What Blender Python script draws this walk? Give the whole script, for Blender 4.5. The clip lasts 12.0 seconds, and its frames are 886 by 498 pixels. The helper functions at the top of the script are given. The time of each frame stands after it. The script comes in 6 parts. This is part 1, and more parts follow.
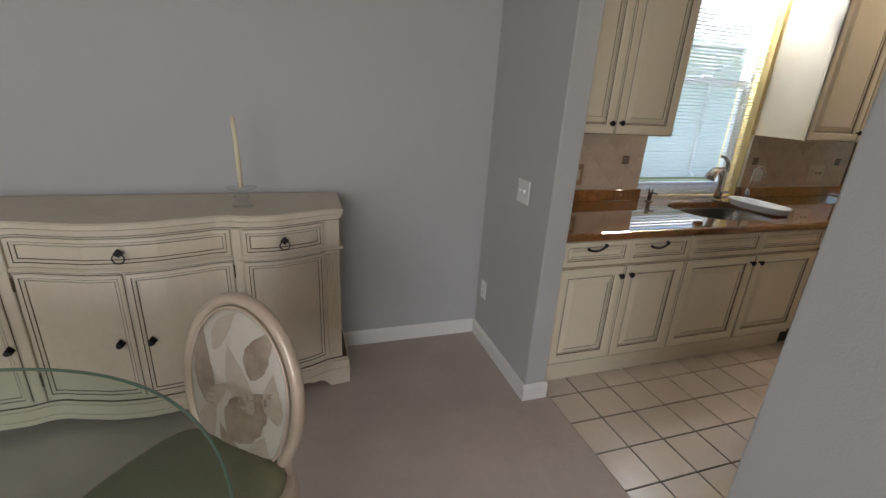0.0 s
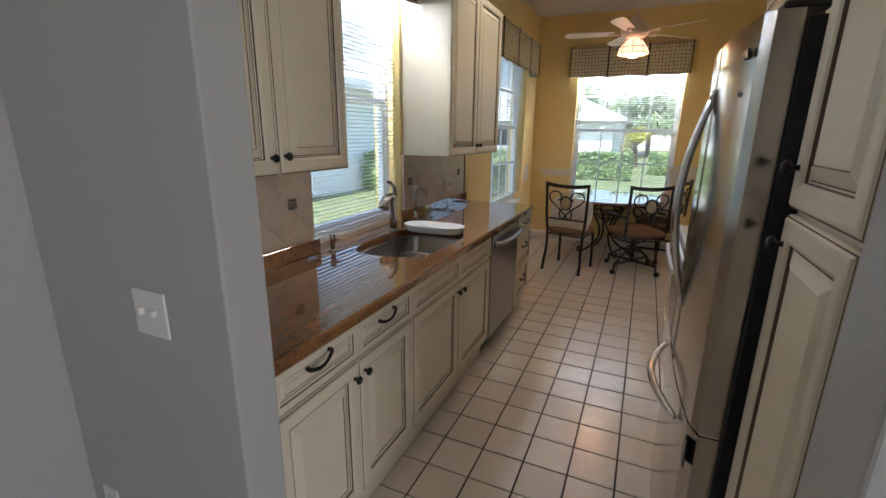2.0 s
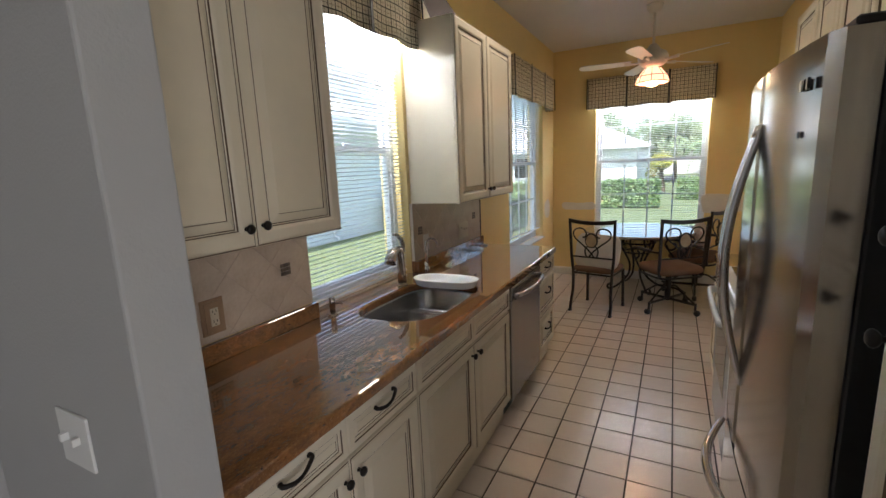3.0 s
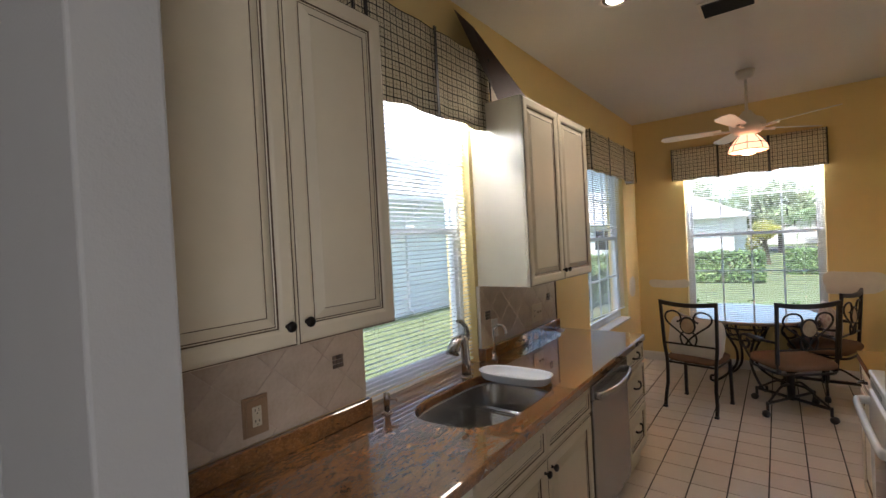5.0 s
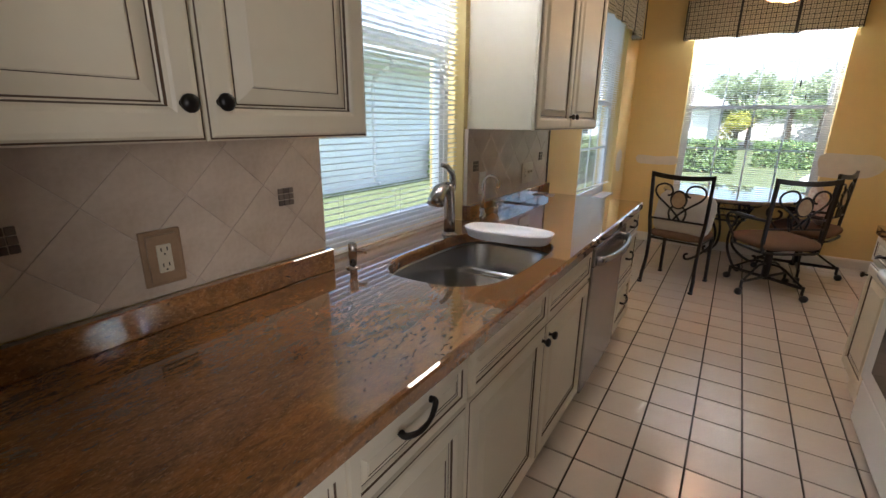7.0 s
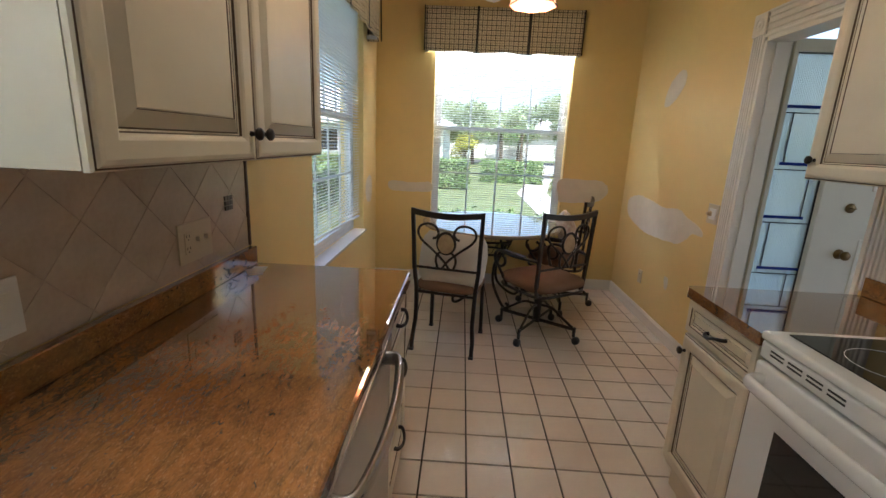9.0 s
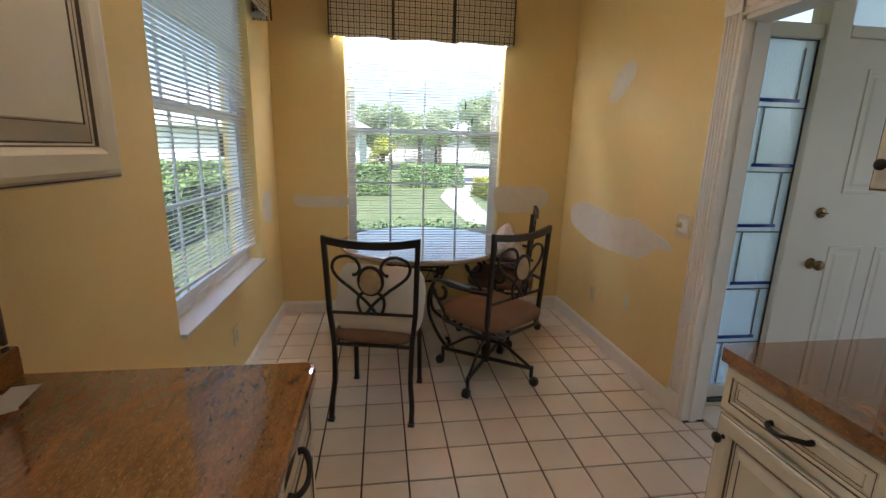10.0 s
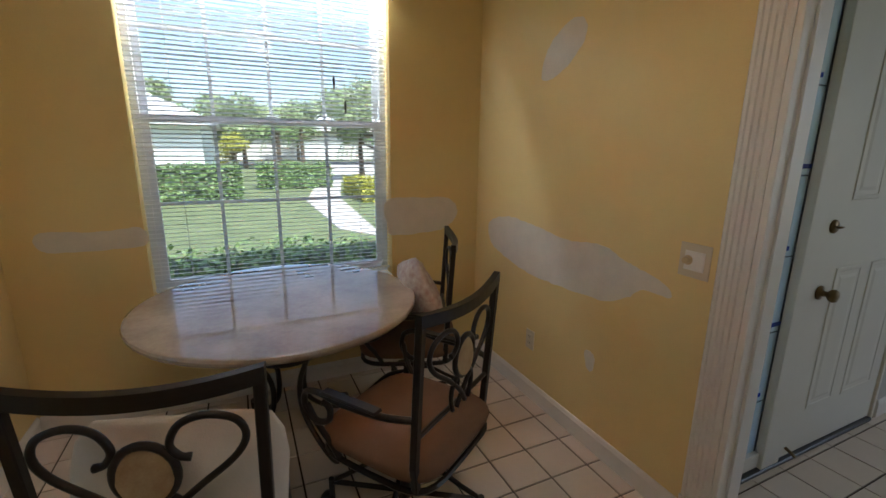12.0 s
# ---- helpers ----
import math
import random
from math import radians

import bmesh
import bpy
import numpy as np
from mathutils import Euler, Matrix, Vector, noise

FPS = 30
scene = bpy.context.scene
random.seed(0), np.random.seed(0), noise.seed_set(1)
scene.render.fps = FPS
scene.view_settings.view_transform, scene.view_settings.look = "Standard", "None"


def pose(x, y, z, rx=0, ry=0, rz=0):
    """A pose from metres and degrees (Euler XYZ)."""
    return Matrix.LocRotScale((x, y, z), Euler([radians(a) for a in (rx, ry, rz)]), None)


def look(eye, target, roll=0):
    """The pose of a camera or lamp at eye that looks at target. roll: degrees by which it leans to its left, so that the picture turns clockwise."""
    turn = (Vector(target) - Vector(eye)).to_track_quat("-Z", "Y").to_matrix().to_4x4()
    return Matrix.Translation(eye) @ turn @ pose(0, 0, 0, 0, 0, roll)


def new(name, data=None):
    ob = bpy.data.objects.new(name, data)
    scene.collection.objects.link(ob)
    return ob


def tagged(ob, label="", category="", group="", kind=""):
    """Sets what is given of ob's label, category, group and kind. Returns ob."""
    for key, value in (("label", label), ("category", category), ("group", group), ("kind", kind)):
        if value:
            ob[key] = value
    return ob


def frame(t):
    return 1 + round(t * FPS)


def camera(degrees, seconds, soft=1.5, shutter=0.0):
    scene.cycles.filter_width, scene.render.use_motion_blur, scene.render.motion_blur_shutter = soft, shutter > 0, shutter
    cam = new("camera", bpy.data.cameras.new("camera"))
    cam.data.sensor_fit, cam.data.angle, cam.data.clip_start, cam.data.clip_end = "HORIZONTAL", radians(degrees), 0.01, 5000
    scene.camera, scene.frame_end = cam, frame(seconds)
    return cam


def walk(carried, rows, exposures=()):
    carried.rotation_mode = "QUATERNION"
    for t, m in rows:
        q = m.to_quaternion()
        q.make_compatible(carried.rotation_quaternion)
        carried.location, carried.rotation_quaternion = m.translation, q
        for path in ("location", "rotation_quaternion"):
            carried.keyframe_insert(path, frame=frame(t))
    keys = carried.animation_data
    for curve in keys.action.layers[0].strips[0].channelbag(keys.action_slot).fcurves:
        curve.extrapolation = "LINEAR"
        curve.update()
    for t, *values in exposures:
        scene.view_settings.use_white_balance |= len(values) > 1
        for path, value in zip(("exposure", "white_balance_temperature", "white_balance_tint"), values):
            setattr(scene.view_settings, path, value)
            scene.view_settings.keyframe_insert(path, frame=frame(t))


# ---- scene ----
cam = camera(90.7, 12.0)
PATH = [
    (0, (0.788, 0.787, 1.543), (1.395, 2.568, 0.864), 3.4),
    (0.5, (0.867, 1.071, 1.524), (1.824, 2.717, 0.913), 3.3),
    (1, (1.041, 1.339, 1.527), (2.233, 2.851, 0.987), 4.5),
    (1.5, (1.177, 1.551, 1.528), (2.732, 2.701, 1.019), 1.6),
    (2, (1.259, 1.69, 1.521), (3.021, 2.485, 1.006), 0.7),
    (2.5, (1.384, 1.688, 1.536), (3.159, 2.462, 1.039), -0.1),
    (3, (1.514, 1.71, 1.587), (3.253, 2.628, 1.223), -2.5),
    (3.5, (1.617, 1.795, 1.669), (3.361, 2.773, 1.629), -4.0),
    (3.7, (1.654, 1.801, 1.703), (3.392, 2.788, 1.76), -3.7),
    (5.3, (1.709, 1.749, 1.594), (3.259, 3.01, 1.509), -3.1),
    (5.5, (1.711, 1.758, 1.556), (3.247, 3.027, 1.384), -2.6),
    (6, (1.729, 1.805, 1.465), (3.203, 3.073, 0.997), -0.4),
    (6.5, (1.817, 1.912, 1.398), (3.271, 3.139, 0.78), 0.3),
    (7, (2.014, 2.088, 1.405), (3.621, 3.137, 0.842), 0.6),
    (7.5, (2.316, 2.211, 1.412), (4.078, 3.011, 0.904), 0.5),
    (7.7, (2.438, 2.248, 1.413), (4.245, 2.938, 0.903), 1.4),
    (9.3, (3.571, 2.367, 1.435), (5.519, 2.333, 0.983), 2.6),
    (9.5, (3.713, 2.378, 1.438), (5.661, 2.278, 0.999), 2.7),
    (10, (4.04, 2.375, 1.435), (5.97, 2.095, 0.99), 1.5),
    (10.5, (4.363, 2.333, 1.443), (6.297, 2.086, 1.0), 1.3),
    (11, (4.679, 2.315, 1.441), (6.593, 1.936, 1.002), 1.3),
    (11.5, (4.964, 2.293, 1.434), (6.791, 1.608, 0.994), 0.2),
    (12, (5.199, 2.204, 1.453), (6.962, 1.38, 0.996), 0.7),
]
walk(cam, [(t, look(eye, target, roll)) for t, eye, target, roll in PATH], [(0, 1.85, 6150, 12), (1.5, 1.78, 5900, 11), (3.5, 1.68, 6050, 13), (5.5, 1.65, 6050, 15), (7.0, 1.9, 6050, 14), (7.7, 1.8, 5850, 12), (9.5, 1.75, 6150, 11), (11, 1.38, 6100, 12), (12, 1.18, 6050, 9)])

from mathutils.geometry import tessellate_polygon

# ---- light ----
SUN_EL, SUN_AZ = radians(56), radians(262)
world = bpy.data.worlds.new("sky")
scene.world = world
world.use_nodes = True
wn = world.node_tree
sky = wn.nodes.new("ShaderNodeTexSky")
sky.sky_type, sky.sun_disc, sky.sun_elevation, sky.sun_rotation = "NISHITA", False, SUN_EL, SUN_AZ
sky.air_density, sky.dust_density, sky.ozone_density = 1.0, 2.5, 1.0
wn.nodes["Background"].inputs[1].default_value = 0.15
wn.links.new(sky.outputs[0], wn.nodes["Background"].inputs[0])
sun = new("sun", bpy.data.lights.new("sun", "SUN"))
sun.data.energy, sun.data.angle, sun.data.color = 3.2, radians(0.6), (1.0, 0.95, 0.88)
sun_dir = Vector((math.sin(SUN_AZ) * math.cos(SUN_EL), math.cos(SUN_AZ) * math.cos(SUN_EL), math.sin(SUN_EL)))
sun.matrix_world = look(sun_dir * 50, (0, 0, 0))


def area_lamp(name, eye, target, w, h, power, color):
    lamp = new(name, bpy.data.lights.new(name, "AREA"))
    lamp.data.shape, lamp.data.size, lamp.data.size_y = "RECTANGLE", w, h
    lamp.data.energy, lamp.data.color = power, color
    lamp.matrix_world = look(eye, target)
    return lamp


DAY = (0.90, 0.93, 1.0)
# Added fill lamp in an assumed opening of the unseen south dining wall.
area_lamp("daylight_dining_south", (-1.2, -3.05, 1.45), (1.0, 2.0, 1.2), 2.6, 2.1, 28, (1.0, 0.95, 0.92))
area_lamp("daylight_window_nook_top", (7.9, 2.0, 2.42), (6.6, 2.0, 1.2), 1.2, 0.2, 34, DAY)
area_lamp("daylight_window_sink_top", (3.47, 3.31, 2.42), (3.4, 2.0, 1.2), 0.85, 0.2, 26, DAY)
# Added foyer fill, set before an assumed opening in the unseen south wall.
area_lamp("daylight_foyer", (3.9, -2.9, 1.5), (4.6, 0.0, 1.2), 1.6, 2.0, 4.5, DAY)


# ---- materials ----
def material(name, color, rough=0.6, metal=0.0, vary=0.12, scale=6.0, bump=0.0, bump_scale=60.0, color2=None, spec=0.5, rand=0.0, coat=0.0):
    m = bpy.data.materials.new(name)
    m.use_nodes = True
    n, l = m.node_tree.nodes, m.node_tree.links
    b = n["Principled BSDF"]
    b.inputs["Roughness"].default_value, b.inputs["Metallic"].default_value = rough, metal
    b.inputs["Specular IOR Level"].default_value = spec
    b.inputs["Coat Weight"].default_value, b.inputs["Coat Roughness"].default_value = coat, 0.02
    tc = n.new("ShaderNodeTexCoord")
    big, fine = n.new("ShaderNodeTexNoise"), n.new("ShaderNodeTexNoise")
    big.inputs["Scale"].default_value, big.inputs["Detail"].default_value = scale, 4
    fine.inputs["Scale"].default_value, fine.inputs["Detail"].default_value = scale * 9, 5
    l.new(tc.outputs["Object"], big.inputs["Vector"])
    l.new(tc.outputs["Object"], fine.inputs["Vector"])
    add = n.new("ShaderNodeMath")
    add.operation = "MULTIPLY_ADD"
    add.inputs[1].default_value = 0.35
    l.new(fine.outputs["Fac"], add.inputs[0])
    l.new(big.outputs["Fac"], add.inputs[2])
    ramp = n.new("ShaderNodeMapRange")
    ramp.inputs["From Min"].default_value, ramp.inputs["From Max"].default_value = 0.42, 0.92
    l.new(add.outputs[0], ramp.inputs["Value"])
    mix = n.new("ShaderNodeMix")
    mix.data_type = "RGBA"
    c2 = color2 or tuple(c * (1 - vary) for c in color)
    mix.inputs["A"].default_value, mix.inputs["B"].default_value = (*color, 1), (*c2, 1)
    l.new(ramp.outputs[0], mix.inputs["Factor"])
    out = mix.outputs["Result"]
    if rand:
        info = n.new("ShaderNodeObjectInfo")
        hsv = n.new("ShaderNodeHueSaturation")
        mr = n.new("ShaderNodeMapRange")
        mr.inputs["To Min"].default_value, mr.inputs["To Max"].default_value = 1 - rand, 1 + rand
        l.new(info.outputs["Random"], mr.inputs["Value"])
        l.new(mr.outputs[0], hsv.inputs["Value"])
        l.new(out, hsv.inputs["Color"])
        out = hsv.outputs["Color"]
    l.new(out, b.inputs["Base Color"])
    if bump:
        t = n.new("ShaderNodeTexNoise")
        t.inputs["Scale"].default_value, t.inputs["Detail"].default_value = bump_scale, 4
        l.new(tc.outputs["Object"], t.inputs["Vector"])
        bp = n.new("ShaderNodeBump")
        bp.inputs["Strength"].default_value, bp.inputs["Distance"].default_value = bump, 0.004
        l.new(t.outputs["Fac"], bp.inputs["Height"])
        l.new(bp.outputs[0], b.inputs["Normal"])
    return m


def glass_material(name, tint=(1, 1, 1), rough=0.0, ior=1.45):
    m = bpy.data.materials.new(name)
    m.use_nodes = True
    n, l = m.node_tree.nodes, m.node_tree.links
    n.remove(n["Principled BSDF"])
    tr, gl, mx, fr = n.new("ShaderNodeBsdfTransparent"), n.new("ShaderNodeBsdfGlossy"), n.new("ShaderNodeMixShader"), n.new("ShaderNodeLayerWeight")
    tr.inputs["Color"].default_value = (*tint, 1)
    gl.inputs["Roughness"].default_value = rough
    fr.inputs["Blend"].default_value = 0.5
    pw, ma = n.new("ShaderNodeMath"), n.new("ShaderNodeMath")
    pw.operation, pw.inputs[1].default_value = "POWER", 5
    ma.operation, ma.inputs[1].default_value, ma.inputs[2].default_value = "MULTIPLY_ADD", 0.9, 0.02 * ior
    l.new(fr.outputs["Facing"], pw.inputs[0])
    l.new(pw.outputs[0], ma.inputs[0])
    l.new(ma.outputs[0], mx.inputs[0])
    l.new(tr.outputs[0], mx.inputs[1])
    l.new(gl.outputs[0], mx.inputs[2])
    l.new(mx.outputs[0], n["Material Output"].inputs["Surface"])
    return m


def granite_material():
    """Copper-brown granite: flowing dark and golden streaks, fine grain, polished."""
    m = material("brown_granite", (0.28, 0.115, 0.034), rough=0.03, vary=0.5, scale=2.2, color2=(0.14, 0.058, 0.022), spec=0.6, coat=1.0)
    n, l = m.node_tree.nodes, m.node_tree.links
    b = n["Principled BSDF"]
    b.inputs["Coat IOR"].default_value = 1.62
    base = b.inputs["Base Color"].links[0].from_socket
    tc, mp = n.new("ShaderNodeTexCoord"), n.new("ShaderNodeMapping")
    mp.inputs["Rotation"].default_value = (0, 0, radians(-32))
    mp.inputs["Scale"].default_value = (1.0, 2.6, 1.6)
    l.new(tc.outputs["Object"], mp.inputs["Vector"])
    for scale, lo, hi, top, col, detail, dist in ((5, 0.42, 0.72, 0.8, (0.34, 0.145, 0.038), 9, 1.2), (9, 0.46, 0.76, 0.8, (0.070, 0.036, 0.019), 9, 1.8), (26, 0.44, 0.76, 0.6, (0.36, 0.165, 0.05), 9, 1.8), (52, 0.46, 0.74, 0.6, (0.085, 0.042, 0.022), 8, 1.6), (110, 0.55, 0.70, 0.6, (0.42, 0.23, 0.10), 6, 1.0), (24, 0.62, 0.72, 0.85, (0.03, 0.02, 0.016), 8, 2.0)):
        t, r, mx = n.new("ShaderNodeTexNoise"), n.new("ShaderNodeMapRange"), n.new("ShaderNodeMix")
        t.inputs["Scale"].default_value, t.inputs["Detail"].default_value, t.inputs["Distortion"].default_value = scale, detail, dist
        r.inputs["From Min"].default_value, r.inputs["From Max"].default_value = lo, hi
        r.inputs["To Max"].default_value = top
        mx.data_type = "RGBA"
        mx.inputs["B"].default_value = (*col, 1)
        l.new(mp.outputs[0], t.inputs["Vector"])
        l.new(t.outputs["Fac"], r.inputs["Value"])
        l.new(r.outputs[0], mx.inputs["Factor"])
        l.new(base, mx.inputs["A"])
        base = mx.outputs["Result"]
    l.new(base, b.inputs["Base Color"])
    return m


def frosted_glass(name, color):
    m = bpy.data.materials.new(name)
    m.use_nodes = True
    n, l = m.node_tree.nodes, m.node_tree.links
    n.remove(n["Principled BSDF"])
    tr, tl, gl, a, c = n.new("ShaderNodeBsdfTransparent"), n.new("ShaderNodeBsdfTranslucent"), n.new("ShaderNodeBsdfGlossy"), n.new("ShaderNodeMixShader"), n.new("ShaderNodeMixShader")
    tl.inputs["Color"].default_value = (*color, 1)
    gl.inputs["Roughness"].default_value = 0.2
    a.inputs[0].default_value, c.inputs[0].default_value = 0.65, 0.07
    l.new(tr.outputs[0], a.inputs[1])
    l.new(tl.outputs[0], a.inputs[2])
    l.new(a.outputs[0], c.inputs[1])
    l.new(gl.outputs[0], c.inputs[2])
    l.new(c.outputs[0], n["Material Output"].inputs["Surface"])
    return m


M_GREY = material("grey_white_wall_paint", (0.46, 0.455, 0.445), 0.75, vary=0.05, scale=1.2, bump=0.25, bump_scale=140)
M_YELLOW = material("yellow_wall_paint", (0.78, 0.61, 0.27), 0.6, vary=0.07, scale=1.4, bump=0.3, bump_scale=130)
M_CEIL = material("white_ceiling_paint", (0.74, 0.73, 0.70), 0.85, vary=0.04, scale=2, bump=0.5, bump_scale=90)
M_PLASTER = material("unpainted_spackle", (0.74, 0.69, 0.60), 0.8, vary=0.12, scale=9, bump=0.3, bump_scale=60)
M_TRIM = material("white_trim_paint", (0.78, 0.75, 0.70), 0.4, vary=0.05, scale=4)
M_CREAM = material("cream_cabinet_paint", (0.71, 0.63, 0.485), 0.38, vary=0.07, scale=3, bump=0.08, bump_scale=30)
M_GLAZE = material("brown_glaze", (0.11, 0.062, 0.03), 0.5, vary=0.4, scale=14)
M_GRANITE = granite_material()
M_TILE = material("cream_floor_tile", (0.70, 0.61, 0.52), 0.19, vary=0.07, scale=5, rand=0.05, bump=0.06, bump_scale=12)
M_GROUT = material("dark_brown_grout", (0.035, 0.022, 0.016), 0.95, vary=0.35, scale=9, bump=0.3)
M_CARPET = material("beige_carpet", (0.60, 0.51, 0.45), 0.95, vary=0.16, scale=3, bump=1.0, bump_scale=420, spec=0.1)
M_STONE = material("beige_backsplash_stone", (0.60, 0.50, 0.405), 0.30, vary=0.25, scale=9, rand=0.03, color2=(0.45, 0.355, 0.27))
M_STONEGROUT = material("backsplash_grout", (0.62, 0.53, 0.44), 0.8)
M_GLASSEDGE = material("green_glass_edge", (0.16, 0.24, 0.18), 0.08, vary=0.1)
M_TAN = material("tan_brown_stone", (0.36, 0.235, 0.14), 0.35, vary=0.25, scale=14)
M_TANKNOB = material("aged_ivory_plastic", (0.60, 0.46, 0.27), 0.35, vary=0.08)
M_MOSAIC = material("dark_mosaic", (0.15, 0.11, 0.085), 0.3, vary=0.4, scale=40, rand=0.35)
M_SINK = material("sink_steel", (0.50, 0.49, 0.48), 0.26, 1.0, vary=0.10, scale=10)
M_STEEL = material("stainless_steel", (0.38, 0.37, 0.37), 0.27, 1.0, vary=0.06, scale=8)
M_STEELFR = material("fridge_stainless", (0.46, 0.43, 0.40), 0.16, 1.0, vary=0.05, scale=5)
M_NICKEL = material("brushed_nickel", (0.42, 0.39, 0.36), 0.22, 1.0, vary=0.1, scale=20)
M_CHROME = material("chrome", (0.72, 0.72, 0.74), 0.08, 1.0, vary=0.03)
M_BLACK = material("black_plastic", (0.02, 0.02, 0.022), 0.35, vary=0.2)
M_DKGLASS = material("black_glass", (0.012, 0.012, 0.014), 0.05, vary=0.1)
M_IRON = material("dark_bronze_iron", (0.026, 0.021, 0.018), 0.36, 0.35, vary=0.3, scale=15, bump=0.1)
M_KNOB = material("oil_rubbed_bronze", (0.02, 0.016, 0.014), 0.35, 0.5, vary=0.3, scale=30)
M_SUEDE = material("brown_microsuede", (0.205, 0.12, 0.075), 0.85, vary=0.18, scale=8, bump=0.3, bump_scale=300, spec=0.2)
M_PILLOW = material("ivory_pillow_fabric", (0.72, 0.67, 0.60), 0.9, vary=0.10, scale=10, bump=0.3, bump_scale=250)
M_WHITE = material("white_enamel", (0.80, 0.80, 0.79), 0.18, vary=0.02)
M_PLASTIC = material("almond_plastic", (0.62, 0.55, 0.42), 0.4, vary=0.03)
M_PLWHITE = material("white_plastic", (0.78, 0.77, 0.74), 0.4, vary=0.03)
M_BLIND = material("white_blind_slat", (0.80, 0.81, 0.82), 0.4, vary=0.02)
M_FRAME = material("white_window_frame", (0.72, 0.74, 0.75), 0.4, vary=0.04)
M_PANE = glass_material("window_pane", (0.96, 0.98, 0.98))
M_MARBLE = material("beige_marble_tabletop", (0.42, 0.35, 0.27), 0.035, vary=0.3, scale=6, color2=(0.26, 0.19, 0.14), coat=1.0)
M_SILL = material("white_marble_sill", (0.76, 0.74, 0.72), 0.25, vary=0.1, scale=4)
M_BRASS = material("aged_brass", (0.20, 0.14, 0.07), 0.3, 0.9, vary=0.3)
M_BROWNCLOTH = material("brown_leatherette", (0.075, 0.035, 0.022), 0.5, vary=0.25)
M_BLUE = material("blue_glass_strip", (0.02, 0.04, 0.25), 0.1)
M_LEAD = material("dark_lead_came", (0.02, 0.02, 0.03), 0.4)
M_TEXGLASS = frosted_glass("reeded_glass", (0.80, 0.86, 0.90))
M_DOOR = material("white_door_paint", (0.66, 0.65, 0.60), 0.5, vary=0.04)
M_GRASS = material("lawn_grass", (0.16, 0.19, 0.085), 0.9, vary=0.35, scale=1.5, bump=0.6, bump_scale=60, color2=(0.11, 0.14, 0.06))
M_LEAF = material("hedge_leaf", (0.12, 0.20, 0.06), 0.5, vary=0.45, scale=7, color2=(0.22, 0.32, 0.12))
M_LEAFY = material("yellow_green_leaf", (0.42, 0.42, 0.06), 0.6, vary=0.4, scale=7)
M_TREELEAF = material("sunlit_tree_leaf", (0.20, 0.27, 0.11), 0.5, vary=0.4, scale=5, color2=(0.30, 0.36, 0.18))
M_TWIG = material("twig", (0.12, 0.09, 0.06), 0.9)
M_STUCCO = material("pale_green_stucco", (0.78, 0.82, 0.80), 0.9, vary=0.05, scale=3, bump=0.6, bump_scale=40)
M_ROOF = material("white_concrete_roof", (0.62, 0.61, 0.60), 0.8, vary=0.12, scale=3, bump=0.5, bump_scale=20)
M_CONC = material("pale_concrete", (0.52, 0.49, 0.45), 0.9, vary=0.15, scale=3, bump=0.4, bump_scale=60)
M_ASPH = material("asphalt", (0.09, 0.09, 0.09), 0.95, vary=0.2, scale=2)
M_MULCH = material("mulch", (0.09, 0.055, 0.035), 1.0, vary=0.5, scale=12, bump=1.0)
M_CANDLE = material("ivory_wax", (0.74, 0.66, 0.46), 0.5, vary=0.03)
M_CLEAR = glass_material("clear_glass", (0.97, 0.98, 0.98), 0.0, 1.5)
M_TABGLASS = glass_material("greenish_table_glass", (0.90, 0.95, 0.91), 0.0, 1.5)
M_ANTIQUE = material("antiqued_cream_wood", (0.66, 0.58, 0.455), 0.42, vary=0.2, scale=3, color2=(0.56, 0.48, 0.36), bump=0.1, bump_scale=20)
M_OLIVE = material("olive_velvet_seat", (0.22, 0.21, 0.13), 0.85, vary=0.2, scale=10, bump=0.2, bump_scale=200)
M_CHAMP = material("champagne_painted_wood", (0.55, 0.44, 0.34), 0.3, 0.15, vary=0.1, scale=6)
M_PAPER = material("white_paper", (0.8, 0.8, 0.78), 0.8, vary=0.02)
M_INK = material("dark_ink", (0.05, 0.05, 0.08), 0.8)
M_FANWHITE = material("white_fan_paint", (0.76, 0.73, 0.67), 0.4, vary=0.03)


def plaid_material():
    m = material("plaid_valance_fabric", (0.72, 0.65, 0.48), 0.9, vary=0.12, scale=14, bump=0.3, bump_scale=400)
    n, l = m.node_tree.nodes, m.node_tree.links
    b = n["Principled BSDF"]
    base = b.inputs["Base Color"].links[0].from_socket
    tc, sep = n.new("ShaderNodeTexCoord"), n.new("ShaderNodeSeparateXYZ")
    l.new(tc.outputs["UV"], sep.inputs[0])
    for axis in ("X", "Y"):
        for off, wid, dark in ((0.0, 0.13, (0.02, 0.02, 0.02)), (0.5, 0.05, (0.2, 0.17, 0.1))):
            a, fr, lt = n.new("ShaderNodeMath"), n.new("ShaderNodeMath"), n.new("ShaderNodeMath")
            a.operation, fr.operation, lt.operation = "MULTIPLY_ADD", "FRACT", "LESS_THAN"
            a.inputs[1].default_value, a.inputs[2].default_value = 1 / 0.042, off + 100
            lt.inputs[1].default_value = wid
            l.new(sep.outputs[axis], a.inputs[0])
            l.new(a.outputs[0], fr.inputs[0])
            l.new(fr.outputs[0], lt.inputs[0])
            mx = n.new("ShaderNodeMix")
            mx.data_type = "RGBA"
            mx.inputs["B"].default_value = (*dark, 1)
            l.new(lt.outputs[0], mx.inputs["Factor"])
            l.new(base, mx.inputs["A"])
            base = mx.outputs["Result"]
    l.new(base, b.inputs["Base Color"])
    return m


